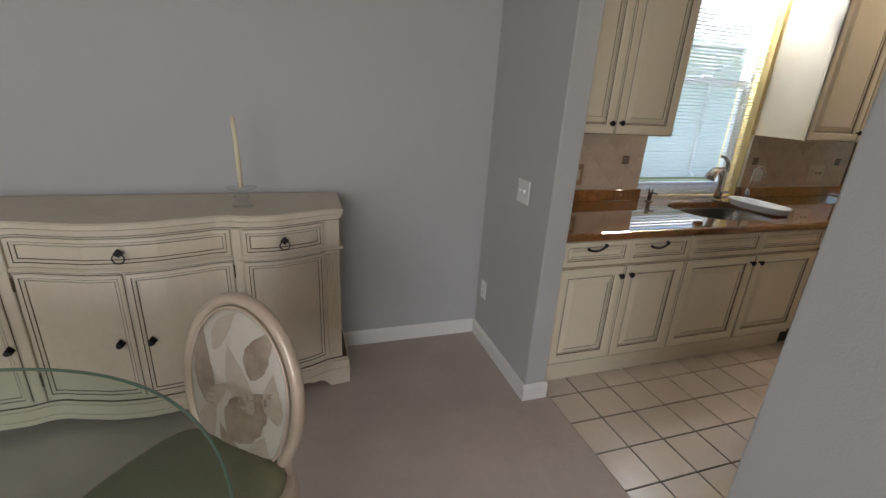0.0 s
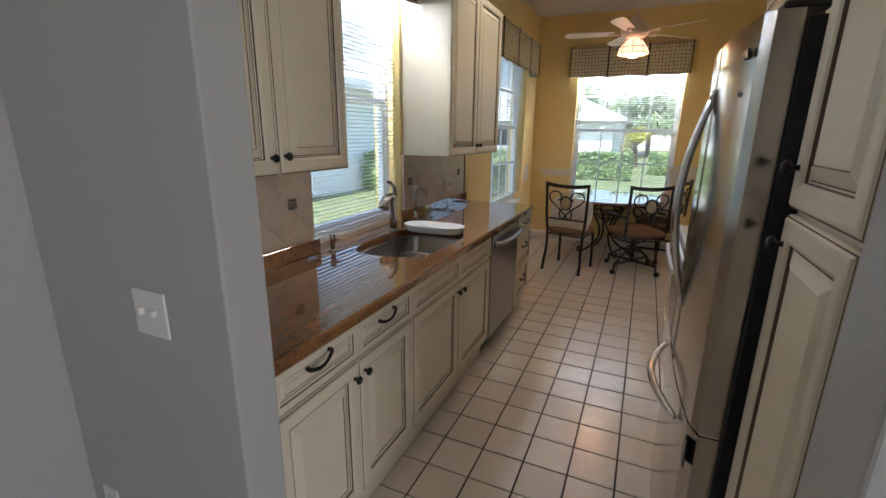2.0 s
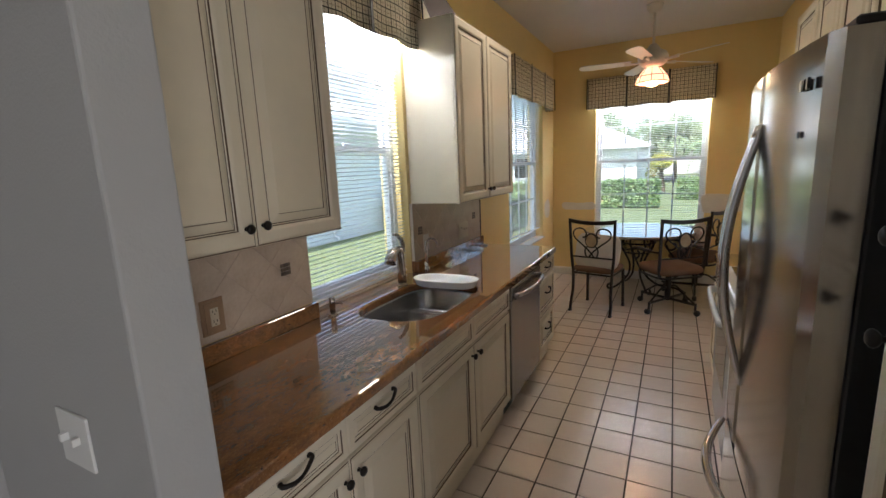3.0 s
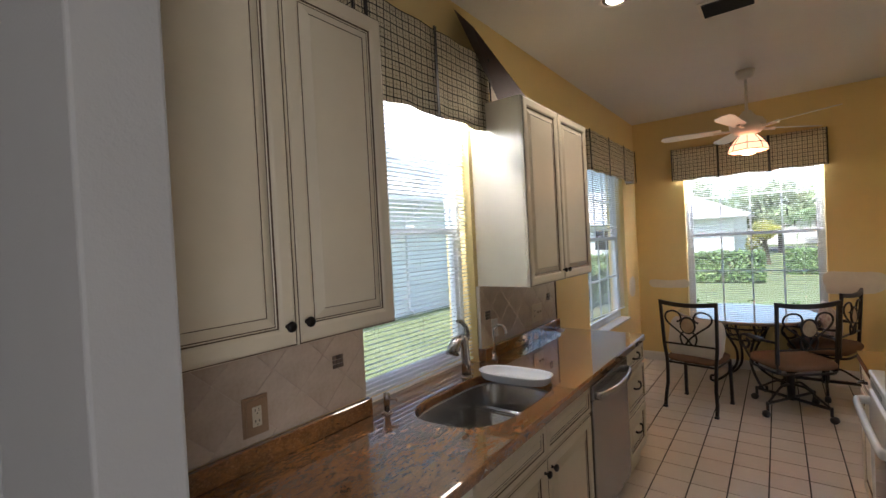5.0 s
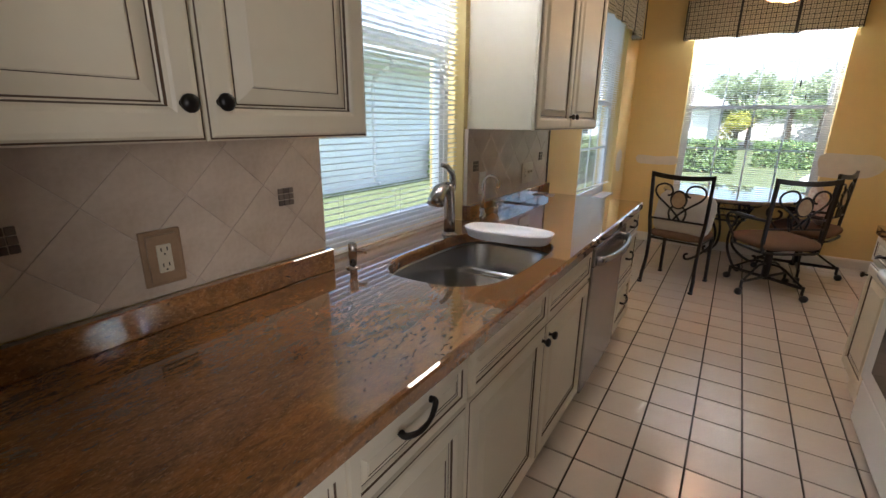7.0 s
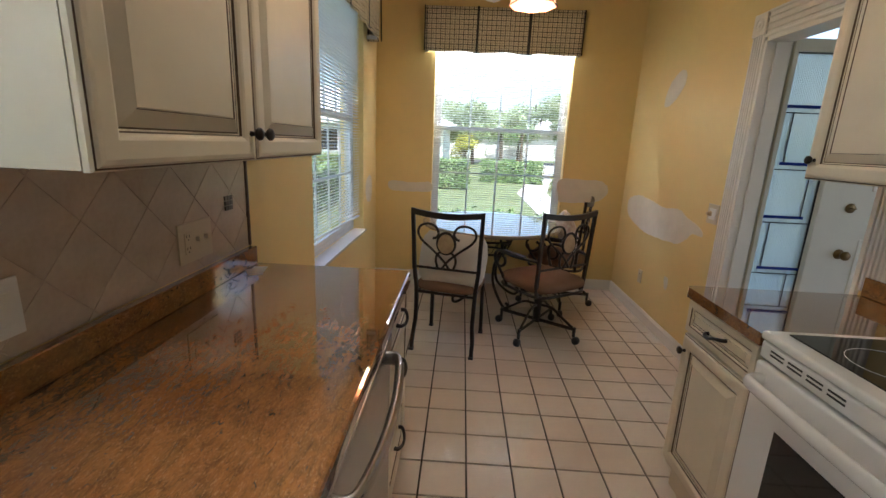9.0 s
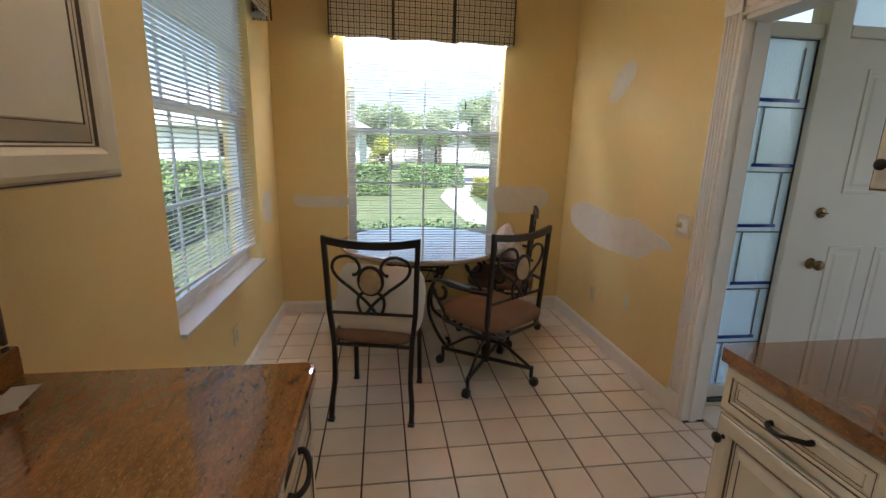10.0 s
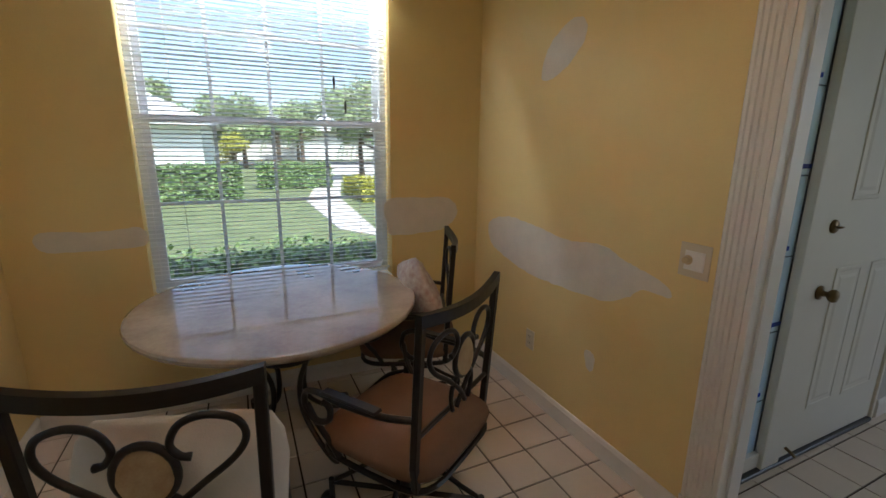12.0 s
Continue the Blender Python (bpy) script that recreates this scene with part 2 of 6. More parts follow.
def emitter(name, color, strength):
    m = bpy.data.materials.new(name)
    m.use_nodes = True
    b = m.node_tree.nodes["Principled BSDF"]
    b.inputs["Base Color"].default_value = (*color, 1)
    b.inputs["Emission Color"].default_value = (*color, 1)
    b.inputs["Emission Strength"].default_value = strength
    return m


M_PLAID = plaid_material()
M_BULB = emitter("warm_lamp_glow", (1.0, 0.62, 0.30), 3.5)
M_SHADE = emitter("lit_art_glass", (1.0, 0.42, 0.22), 0.9)


# ---- mesh helpers ----
def part(name, bm, mat, parent=None, label="", smooth=False):
    me = bpy.data.meshes.new(name)
    bmesh.ops.recalc_face_normals(bm, faces=bm.faces)
    bm.to_mesh(me)
    bm.free()
    for m in (mat if isinstance(mat, (list, tuple)) else [mat]):
        me.materials.append(m)
    if smooth:
        me.polygons.foreach_set("use_smooth", [True] * len(me.polygons))
    ob = new(name, me)
    ob.parent = parent
    return tagged(ob, label)


def thing(name, label, category, m=None, group="", kind=""):
    ob = new(name)
    ob.empty_display_size = 0.1
    ob.matrix_world = m or Matrix()
    return tagged(ob, label, category, group, kind)


def box(x0, x1, y0, y1, z0, z1, bm=None, bevel=0.0, seg=1):
    b = bmesh.new()
    r = bmesh.ops.create_cube(b, size=1)
    for v in r["verts"]:
        v.co = Vector(((x0 + x1) / 2 + v.co.x * (x1 - x0), (y0 + y1) / 2 + v.co.y * (y1 - y0), (z0 + z1) / 2 + v.co.z * (z1 - z0)))
    if bevel:
        bmesh.ops.bevel(b, geom=b.edges[:], offset=bevel, segments=seg, affect="EDGES", profile=0.5)
    if bm is None:
        return b
    return join(bm, b)


def join(bm, b, m=None):
    me = bpy.data.meshes.new("tmp")
    if m is not None:
        b.transform(m)
    b.to_mesh(me)
    b.free()
    bm.from_mesh(me)
    bpy.data.meshes.remove(me)
    return bm


def tube(pts, r, n=8, bm=None, closed=False):
    bm = bm or bmesh.new()
    pts = [Vector(p) for p in pts]
    rs = r if isinstance(r, (list, tuple)) else [r] * len(pts)
    rings, up = [], None
    for i, p in enumerate(pts):
        a = pts[i - 1] if i or closed else p
        c = pts[(i + 1) % len(pts)] if i < len(pts) - 1 or closed else p
        d = (c - a).normalized()
        if up is None:
            up = Vector((0, 0, 1)) if abs(d.z) < 0.9 else Vector((1, 0, 0))
        s = d.cross(up).normalized()
        up = s.cross(d).normalized()
        rings.append([bm.verts.new(p + rs[i] * (math.cos(k * math.tau / n) * s + math.sin(k * math.tau / n) * up)) for k in range(n)])
    for i in range(len(rings) - (0 if closed else 1)):
        A, B = rings[i], rings[(i + 1) % len(rings)]
        for k in range(n):
            bm.faces.new((A[k], A[(k + 1) % n], B[(k + 1) % n], B[k]))
    if not closed:
        bm.faces.new(rings[0][::-1])
        bm.faces.new(rings[-1])
    return bm


def lathe(profile, n=20, bm=None, at=(0, 0, 0)):
    bm = bm or bmesh.new()
    rings = []
    for r, z in profile:
        rings.append([bm.verts.new((at[0] + max(r, 0.0004) * math.cos(k * math.tau / n), at[1] + max(r, 0.0004) * math.sin(k * math.tau / n), at[2] + z)) for k in range(n)])
    for A, B in zip(rings, rings[1:]):
        for k in range(n):
            bm.faces.new((A[k], A[(k + 1) % n], B[(k + 1) % n], B[k]))
    bm.faces.new(rings[0][::-1])
    bm.faces.new(rings[-1])
    return bm


def extrude_outline(pts, z0, z1, bm=None):
    bm = bm or bmesh.new()
    a = [bm.verts.new((x, y, z0)) for x, y in pts]
    b = [bm.verts.new((x, y, z1)) for x, y in pts]
    for i in range(len(pts)):
        j = (i + 1) % len(pts)
        bm.faces.new((a[i], a[j], b[j], b[i]))
    bm.faces.new(a[::-1])
    bm.faces.new(b)
    return bm


def spline(pts, per=8, closed=False):
    pts = [Vector(p) for p in pts]
    out, n = [], len(pts)
    for i in range(n if closed else n - 1):
        p0, p1, p2, p3 = (pts[(i + k) % n] if closed else pts[min(max(i + k, 0), n - 1)] for k in (-1, 0, 1, 2))
        for s in range(per):
            t = s / per
            out.append(0.5 * ((2 * p1) + (p2 - p0) * t + (2 * p0 - 5 * p1 + 4 * p2 - p3) * t * t + (3 * p1 - p0 - 3 * p2 + p3) * t ** 3))
    if not closed:
        out.append(pts[-1])
    return out


def bend(p, q, n=12):
    return [Vector(p).lerp(Vector(q), i / n) for i in range(n + 1)]


# raised panel: rectangular rings (inset, proud); front towards -y, its back at y = 0
PANEL = ((0, 0, 0), (0, 0.010, 0), (0.003, 0.015, 0), (0.006, 0.016, 1), (0.010, 0.0205, 0), (0.018, 0.022, 0), (0.046, 0.0215, 0), (0.052, 0.019, 0), (0.057, 0.014, 0), (0.060, 0.009, 1), (0.063, 0.007, 0), (0.066, 0.007, 1), (0.094, 0.0185, 0), (0.0955, 0.016, 1), (0.098, 0.0175, 0))
SLIM = ((0, 0, 0), (0, 0.014, 0), (0.004, 0.020, 0), (0.026, 0.020, 0), (0.0285, 0.0165, 1), (0.031, 0.0165, 0), (0.034, 0.011, 0), (0.0365, 0.011, 1), (0.040, 0.012, 0), (0.049, 0.0165, 0), (0.0505, 0.0155, 1), (0.052, 0.0165, 0))


def raised_panel(x0, x1, z0, z1, y=0.0, prof=PANEL):
    bm = bmesh.new()
    rings = []
    for ins, d, _ in prof:
        rings.append([bm.verts.new(c) for c in ((x0 + ins, y - d, z0 + ins), (x1 - ins, y - d, z0 + ins), (x1 - ins, y - d, z1 - ins), (x0 + ins, y - d, z1 - ins))])
    for i in range(1, len(rings)):
        for k in range(4):
            f = bm.faces.new((rings[i - 1][k], rings[i - 1][(k + 1) % 4], rings[i][(k + 1) % 4], rings[i][k]))
            f.material_index = prof[i][2]
    bm.faces.new(rings[-1])
    bm.faces.new(rings[0][::-1])
    return bm


def knob_mesh(x, z, y):
    bm = lathe(((0.008, 0), (0.006, 0.004), (0.005, 0.012), (0.012, 0.017), (0.0155, 0.022), (0.015, 0.027), (0.010, 0.031), (0.003, 0.032)), 14)
    bm.transform(Matrix.Translation((x, y, z)) @ Matrix.Rotation(radians(90), 4, "X"))
    return bm


def pull_mesh(x, z, y, w=0.10):
    pts = spline([(x - w / 2, y, z - 0.008), (x - w / 2, y - 0.014, z - 0.010), (x - w / 4, y - 0.026, z - 0.012), (x, y - 0.030, z - 0.006), (x + w / 4, y - 0.026, z + 0.004), (x + w / 2, y - 0.014, z + 0.010), (x + w / 2, y, z + 0.010)], 5)
    rr = [0.005 + 0.003 * abs(2 * i / (len(pts) - 1) - 1) for i in range(len(pts))]
    return tube(pts, rr, 8)


def cabinet(name, label, category, w, depth, z0, z1, fronts, m, group="", toe=True, open_top=0.0):
    """Front at local y = 0 (doors stand 0.02 proud), x to the right of one who looks at it."""
    t = thing(name, label, category, m, group)
    bm = box(0, w, 0.001, depth, z0, open_top or z1)
    if open_top:
        box(0, w, 0.001, 0.018, open_top, z1, bm)
    if toe:
        box(0.0, w, 0.035, depth, 0.003, z0 + 0.001, bm)
    part("body", bm, M_CREAM, t)
    for kind, x0, x1, a, b, hx, hz in fronts:
        tall = b - a > 0.3
        d = part("door" if tall else "drawer", raised_panel(x0 + 0.0015, x1 - 0.0015, a + 0.0015, b - 0.0015, 0, PANEL if tall else SLIM), [M_CREAM, M_GLAZE], t)
        if kind == "knob":
            part("knob", knob_mesh(hx, hz, -0.020), M_KNOB, d, "dark bronze knob", True)
        elif kind == "pull":
            part("handle", pull_mesh(hx, hz, -0.020), M_KNOB, d, "dark bronze arched pull", True)
    return t


# ---- structure ----
WALL_N, WALL_E, WALL_S, CEIL = 3.22, 7.81, 0.73, 3.05
TH = 0.20


def wall(name, boxes, mat, label, category="wall"):
    bm = bmesh.new()
    for b in boxes:
        box(*b, bm=bm)
    return tagged(part(name, bm, mat), label, category, kind="structure")


W1 = (3.00, 3.92, 0.93, 2.52)
W2 = (5.90, 7.24, 0.64, 2.52)
W3 = (1.345, 2.655, 0.645, 2.52)
wall("wall_north_kitchen", [(1.991, W1[0], WALL_N, WALL_N + TH, 0, CEIL), (W1[0], W1[1], WALL_N, WALL_N + TH, 0, W1[2] - 0.018), (W1[0], W1[1], WALL_N, WALL_N + TH, W1[3], CEIL),
     (W1[1], W2[0], WALL_N, WALL_N + TH, 0, CEIL), (W2[0], W2[1], WALL_N, WALL_N + TH, 0, W2[2] - 0.02), (W2[0], W2[1], WALL_N, WALL_N + TH, W2[3], CEIL),
     (W2[1], WALL_E + TH, WALL_N, WALL_N + TH, 0, CEIL)], M_YELLOW, "yellow painted plaster wall with window openings")
wall("wall_east_kitchen", [(WALL_E, WALL_E + TH, WALL_S - 0.12, W3[0], 0, CEIL), (WALL_E, WALL_E + TH, W3[0], W3[1], 0, W3[2] - 0.02), (WALL_E, WALL_E + TH, W3[0], W3[1], W3[3], CEIL),
     (WALL_E, WALL_E + TH, W3[1], WALL_N, 0, CEIL)], M_YELLOW, "yellow painted plaster wall round the nook window")
OP = (5.10, 6.0045, 2.06)
wall("wall_south_kitchen", [(OP[1], WALL_E, WALL_S - 0.12, WALL_S, 0, CEIL), (OP[0], OP[1], WALL_S - 0.12, WALL_S, OP[2], CEIL), (2.04, OP[0], WALL_S - 0.12, WALL_S, 0, CEIL)], M_YELLOW, "yellow painted wall with a cased opening and spackled patches")
wall("wall_north_dining", [(-3.0, 1.9905, WALL_N, WALL_N + TH, 0, CEIL)], M_GREY, "pale grey painted dining room wall")
bm = box(1.872, 1.990, 2.482, WALL_N - 0.001, 0, CEIL, bevel=0.006, seg=2)
tagged(part("wall_partition", bm, M_GREY), "pale grey painted partition end between dining room and kitchen", "wall", kind="structure")
bm = box(1.877, 2.039, -3.0, 1.402, 0, CEIL, bevel=0.006, seg=2)
tagged(part("wall_dining_east", bm, M_GREY), "pale grey painted wall beside the pantry cabinet", "wall", kind="structure")
wall("wall_west_dining", [(-3.2, -3.0, -3.2, WALL_N + TH, 0, CEIL)], M_GREY, "pale grey painted dining room wall")
# Unseen wall; its opening is assumed, to hold the dining fill lamp.
wall("wall_south_dining", [(-3.0, -2.5, -3.2, -3.0, 0, CEIL), (0.1, 1.877, -3.2, -3.0, 0, CEIL), (-2.5, 0.1, -3.2, -3.0, 2.5, CEIL), (-2.5, 0.1, -3.2, -3.0, 0, 0.4)], M_GREY, "unseen pale grey dining room wall with an assumed window opening")
FY = 6.155
SG = (0.138, 0.455, 0.098, 2.03)
DR = (-0.86, 0.0, 0.0, 2.04)
wall("wall_foyer_east", [(FY, FY + 0.16, SG[1] + 0.03, WALL_S - 0.121, 0, CEIL), (FY, FY + 0.16, SG[0] - 0.03, SG[1] + 0.03, 2.36, CEIL), (FY, FY + 0.16, DR[0] - 0.03, SG[0] - 0.03, 2.36, CEIL), (FY, FY + 0.16, -3.2, DR[0] - 0.03, 0, CEIL)], M_GREY, "pale grey foyer wall round the entrance door")
# Unseen foyer wall, with an opening assumed for the fill lamp there.
wall("wall_foyer_south", [(2.04, 3.1, -3.2, -3.0, 0, CEIL), (4.7, FY, -3.2, -3.0, 0, CEIL), (3.1, 4.7, -3.2, -3.0, 2.5, CEIL), (3.1, 4.7, -3.2, -3.0, 0, 0.4)], M_GREY, "unseen pale grey foyer wall with an assumed window opening")
wall("ceiling", [(-3.2, WALL_E + TH, -3.2, WALL_N + TH, CEIL, CEIL + 0.12)], M_CEIL, "white textured ceiling", "ceiling")
wall("floor_dining_carpet", [(-3.0, 2.02, -3.0, WALL_N, -0.05, 0.006)], M_CARPET, "beige wall-to-wall carpet", "carpet")
wall("floor_slab", [(2.02, FY + 0.16, -3.2, WALL_S - 0.12, -0.08, -0.006), (2.02, WALL_E + TH, WALL_S - 0.12, WALL_N + TH, -0.08, -0.006)], M_GROUT, "dark brown grout bed of the tiled floor", "floor")


def baseboard(name, pts, h=0.105, t=0.013):
    """Runs along x or y between two wall points; the board stands to the side given by t's sign pair."""
    bm = bmesh.new()
    for (xa, ya, xb, yb, nx, ny) in pts:
        L = math.hypot(xb - xa, yb - ya)
        b = bmesh.new()
        prof = [(0, 0), (t, 0), (t, h - 0.022), (t * 0.75, h - 0.014), (t * 0.55, h - 0.006), (t * 0.3, h), (0, h)]
        a_ = [b.verts.new((0, p, z)) for p, z in prof]
        b_ = [b.verts.new((L, p, z)) for p, z in prof]
        for i in range(len(prof)):
            j = (i + 1) % len(prof)
            b.faces.new((a_[i], a_[j], b_[j], b_[i]))
        b.faces.new(a_)
        b.faces.new(b_[::-1])
        ex = Vector(((xb - xa) / L, (yb - ya) / L, 0))
        n_ = Vector((nx, ny, 0))
        M = Matrix(((ex.x, n_.x, 0, xa), (ex.y, n_.y, 0, ya), (0, 0, 1, 0.001), (0, 0, 0, 1)))
        join(bm, b, M)
    return tagged(part(name, bm, M_TRIM), "white painted wooden baseboard", "baseboard", kind="structure")


baseboard("baseboard_nook", [(5.09, WALL_N - 0.001, WALL_E - 0.001, WALL_N - 0.001, 0, -1), (WALL_E - 0.001, WALL_N - 0.015, WALL_E - 0.001, WALL_S + 0.015, -1, 0), (WALL_E - 0.001, WALL_S + 0.001, 6.115, WALL_S + 0.001, 0, 1)])
baseboard("baseboard_dining", [(-2.99, WALL_N - 0.001, 1.857, WALL_N - 0.001, 0, -1), (1.871, WALL_N - 0.002, 1.871, 2.482, -1, 0), (1.858, 2.481, 2.003, 2.481, 0, -1), (1.876, 1.40, 1.876, -2.99, -1, 0), (1.863, 1.403, 2.037, 1.403, 0, 1)], h=0.10)
baseboard("baseboard_foyer", [(FY - 0.001, -0.92, FY - 0.001, -2.99, -1, 0)])


# fluted casing of the opening
def fluted(x0, x1, z0, z1, y, out=1):
    """A fluted board between x0 and x1 that stands 16 mm out of a wall at y."""
    n, pts = 4, [(x0, y)]
    pts.append((x0, y + out * 0.014))
    pts.append((x0 + 0.006, y + out * 0.018))
    w = (x1 - x0 - 0.024) / n
    for i in range(n):
        a = x0 + 0.012 + i * w
        pts += [(a + 0.003, y + out * 0.018), (a + 0.006, y + out * 0.011), (a + w - 0.006, y + out * 0.011), (a + w - 0.003, y + out * 0.018)]
    pts += [(x1 - 0.006, y + out * 0.018), (x1, y + out * 0.014), (x1, y)]
    return extrude_outline(pts, z0, z1)


casing = thing("trim_casing", "white painted fluted door casing with corner blocks", "door casing", kind="structure")
part("casing_leg", fluted(6.005, 6.110, 0.15, 2.075, WALL_S + 0.001), M_TRIM, casing)
part("casing_leg", fluted(4.985, 5.090, 0.93, 2.075, WALL_S + 0.001), M_TRIM, casing)
part("plinth", box(6.002, 6.113, WALL_S + 0.001, WALL_S + 0.024, 0.002, 0.15, bevel=0.002), M_TRIM, casing)
for cx in (5.0375, 6.0575):
    b = box(cx - 0.056, cx + 0.056, WALL_S + 0.001, WALL_S + 0.025, 2.075, 2.19, bevel=0.003)
    lathe(((0.036, 0), (0.036, 0.004), (0.028, 0.004), (0.026, 0.001), (0.014, 0.002), (0.010, 0.005), (0.002, 0.006)), 18, b)
    k = b.verts[:]
    for v in k:
        if v.co.z < 0.5:
            v.co = Vector((cx + v.co.x, WALL_S + 0.025 + v.co.z, 2.132 + v.co.y))
    part("corner_block", b, M_TRIM, casing)
b = fluted(-2.075, -2.18, 5.0935, 6.0015, WALL_S + 0.001)
b.transform(Matrix(((0, 0, 1, 0), (0, 1, 0, 0), (-1, 0, 0, 0), (0, 0, 0, 1))))
part("casing_head", b, M_TRIM, casing)
b = box(5.981, 6.0035, WALL_S - 0.121, WALL_S + 0.014, 0.002, 2.04, bevel=0.002)
box(5.971, 5.9805, WALL_S - 0.075, WALL_S - 0.035, 0.002, 2.03, b)
part("jamb", b, M_TRIM, casing)
part("jamb", box(5.101, 5.125, WALL_S - 0.121, WALL_S + 0.014, 0.002, 2.04, bevel=0.002), M_TRIM, casing)
part("jamb_head", box(5.1255, 5.9805, WALL_S - 0.121, WALL_S + 0.014, 2.035, 2.059, bevel=0.002), M_TRIM, casing)

# foyer door unit
frame_ = thing("door_frame_entrance", "white painted entrance frame with sidelight and transom", "door frame", kind="structure")
post_boxes = [(SG[1] + 0.0, SG[1] + 0.029, 0.002, 2.35), (0.002, SG[0] - 0.0, 0.002, 2.35), (DR[0] - 0.028, DR[0] - 0.004, 0.002, 2.35)]
for ya, yb, za, zb in post_boxes:
    part("post", box(FY - 0.012, FY + 0.10, ya, yb, za, zb, bevel=0.003), M_DOOR, frame_)
part("sidelight_bottom_rail", box(FY + 0.004, FY + 0.06, SG[0] + 0.001, SG[1] - 0.001, 0.024, SG[2], bevel=0.003), M_DOOR, frame_)
part("sidelight_top_rail", box(FY + 0.004, FY + 0.06, SG[0] + 0.001, SG[1] - 0.001, SG[3], 2.10, bevel=0.003), M_DOOR, frame_)
part("transom_bar", box(FY - 0.012, FY + 0.10, DR[0] - 0.003, 0.001, 2.045, 2.10, bevel=0.003), M_DOOR, frame_)
part("transom_frame", box(FY - 0.012, FY + 0.10, DR[0] - 0.003, 0.001, 2.30, 2.35, bevel=0.003), M_DOOR, frame_)
part("transom_glass", box(FY + 0.04, FY + 0.046, DR[0], SG[0], 2.10, 2.30), M_TEXGLASS, frame_)
part("threshold", box(FY - 0.02, FY + 0.10, DR[0], SG[1], 0.001, 0.022, bevel=0.004), M_BLACK, frame_)
pan = part("sidelight_glass", box(FY + 0.032, FY + 0.038, SG[0], SG[1], SG[2], SG[3]), M_TEXGLASS, frame_)
zs = [SG[2], 0.402, 0.733, 1.067, 1.397, 1.732, SG[3]]
for i in range(6):
    a, b_ = zs[i], zs[i + 1]
    part("lead_came", box(FY + 0.026, FY + 0.044, SG[0] + 0.002, SG[1] - 0.002, b_ - 0.042 if i < 5 else b_ - 0.006, b_ - 0.036 if i < 5 else b_ - 0.001), M_LEAD, pan)
    yv = SG[0] + 0.065 if i % 2 else SG[1] - 0.075
    part("lead_came", box(FY + 0.026, FY + 0.044, yv, yv + 0.006, a, b_ - 0.042), M_LEAD, pan)
    if i < 5:
        part("blue_glass_strip", box(FY + 0.024, FY + 0.046, SG[0] + (0.0 if i % 2 else 0.05), SG[1] - (0.05 if i % 2 else 0.0), b_ - 0.012, b_ + 0.006), M_BLUE, pan)
part("lead_came", box(FY + 0.024, FY + 0.046, SG[0], SG[0] + 0.009, SG[2], SG[3]), M_LEAD, pan)
for k in range(30):
    y_ = SG[0] + 0.012 + k * 0.0102
    part("reed", tube([(FY + 0.029, y_, SG[2]), (FY + 0.029, y_, SG[3])], 0.0032, 4), M_TEXGLASS, pan)

door = thing("door_1", "white painted entrance door, closed, with brass knob and deadbolt", "door", kind="structure")
leaf = part("door_leaf", box(FY + 0.0, FY + 0.044, DR[0] + 0.002, -0.002, 0.024, 2.042, bevel=0.002), M_DOOR, door)
for (za, zb) in ((0.25, 0.95), (1.25, 1.90)):
    for (ya, yb) in ((-0.77, -0.47), (-0.39, -0.16)):
        b = raised_panel(-yb, -ya, za, zb, 0, ((0, 0, 0), (0.004, 0.004, 0), (0.018, 0.004, 0), (0.022, 0.001, 0), (0.04, 0.001, 0), (0.055, 0.005, 0)))
        b.transform(Matrix(((0, 1, 0, FY - 0.001), (-1, 0, 0, 0), (0, 0, 1, 0), (0, 0, 0, 1))))
        part("panel", b, M_DOOR, leaf)


def onto_x(bm, x, y, z):
    """Turns a lathed shape so that its axis points to -x."""
    bm.transform(Matrix.Translation((x, y, z)) @ Matrix.Rotation(radians(-90), 4, "Y"))
    return bm


part("door_knob", onto_x(lathe(((0.032, 0), (0.032, 0.006), (0.014, 0.012), (0.012, 0.03), (0.026, 0.042), (0.030, 0.055), (0.024, 0.066), (0.006, 0.070)), 18), FY, -0.06, 0.85), M_BRASS, door, smooth=True)
b = lathe(((0.030, 0), (0.030, 0.008), (0.022, 0.014), (0.01, 0.015)), 18)
box(-0.004, 0.004, -0.016, 0.016, 0.014, 0.034, b, 0.002)
part("deadbolt", onto_x(b, FY, -0.06, 1.143), M_BRASS, door, smooth=True)
part("door_stop", tube([(FY, -0.06, 0.07), (FY - 0.05, -0.06, 0.05)], 0.008, 8), M_BRASS, door)


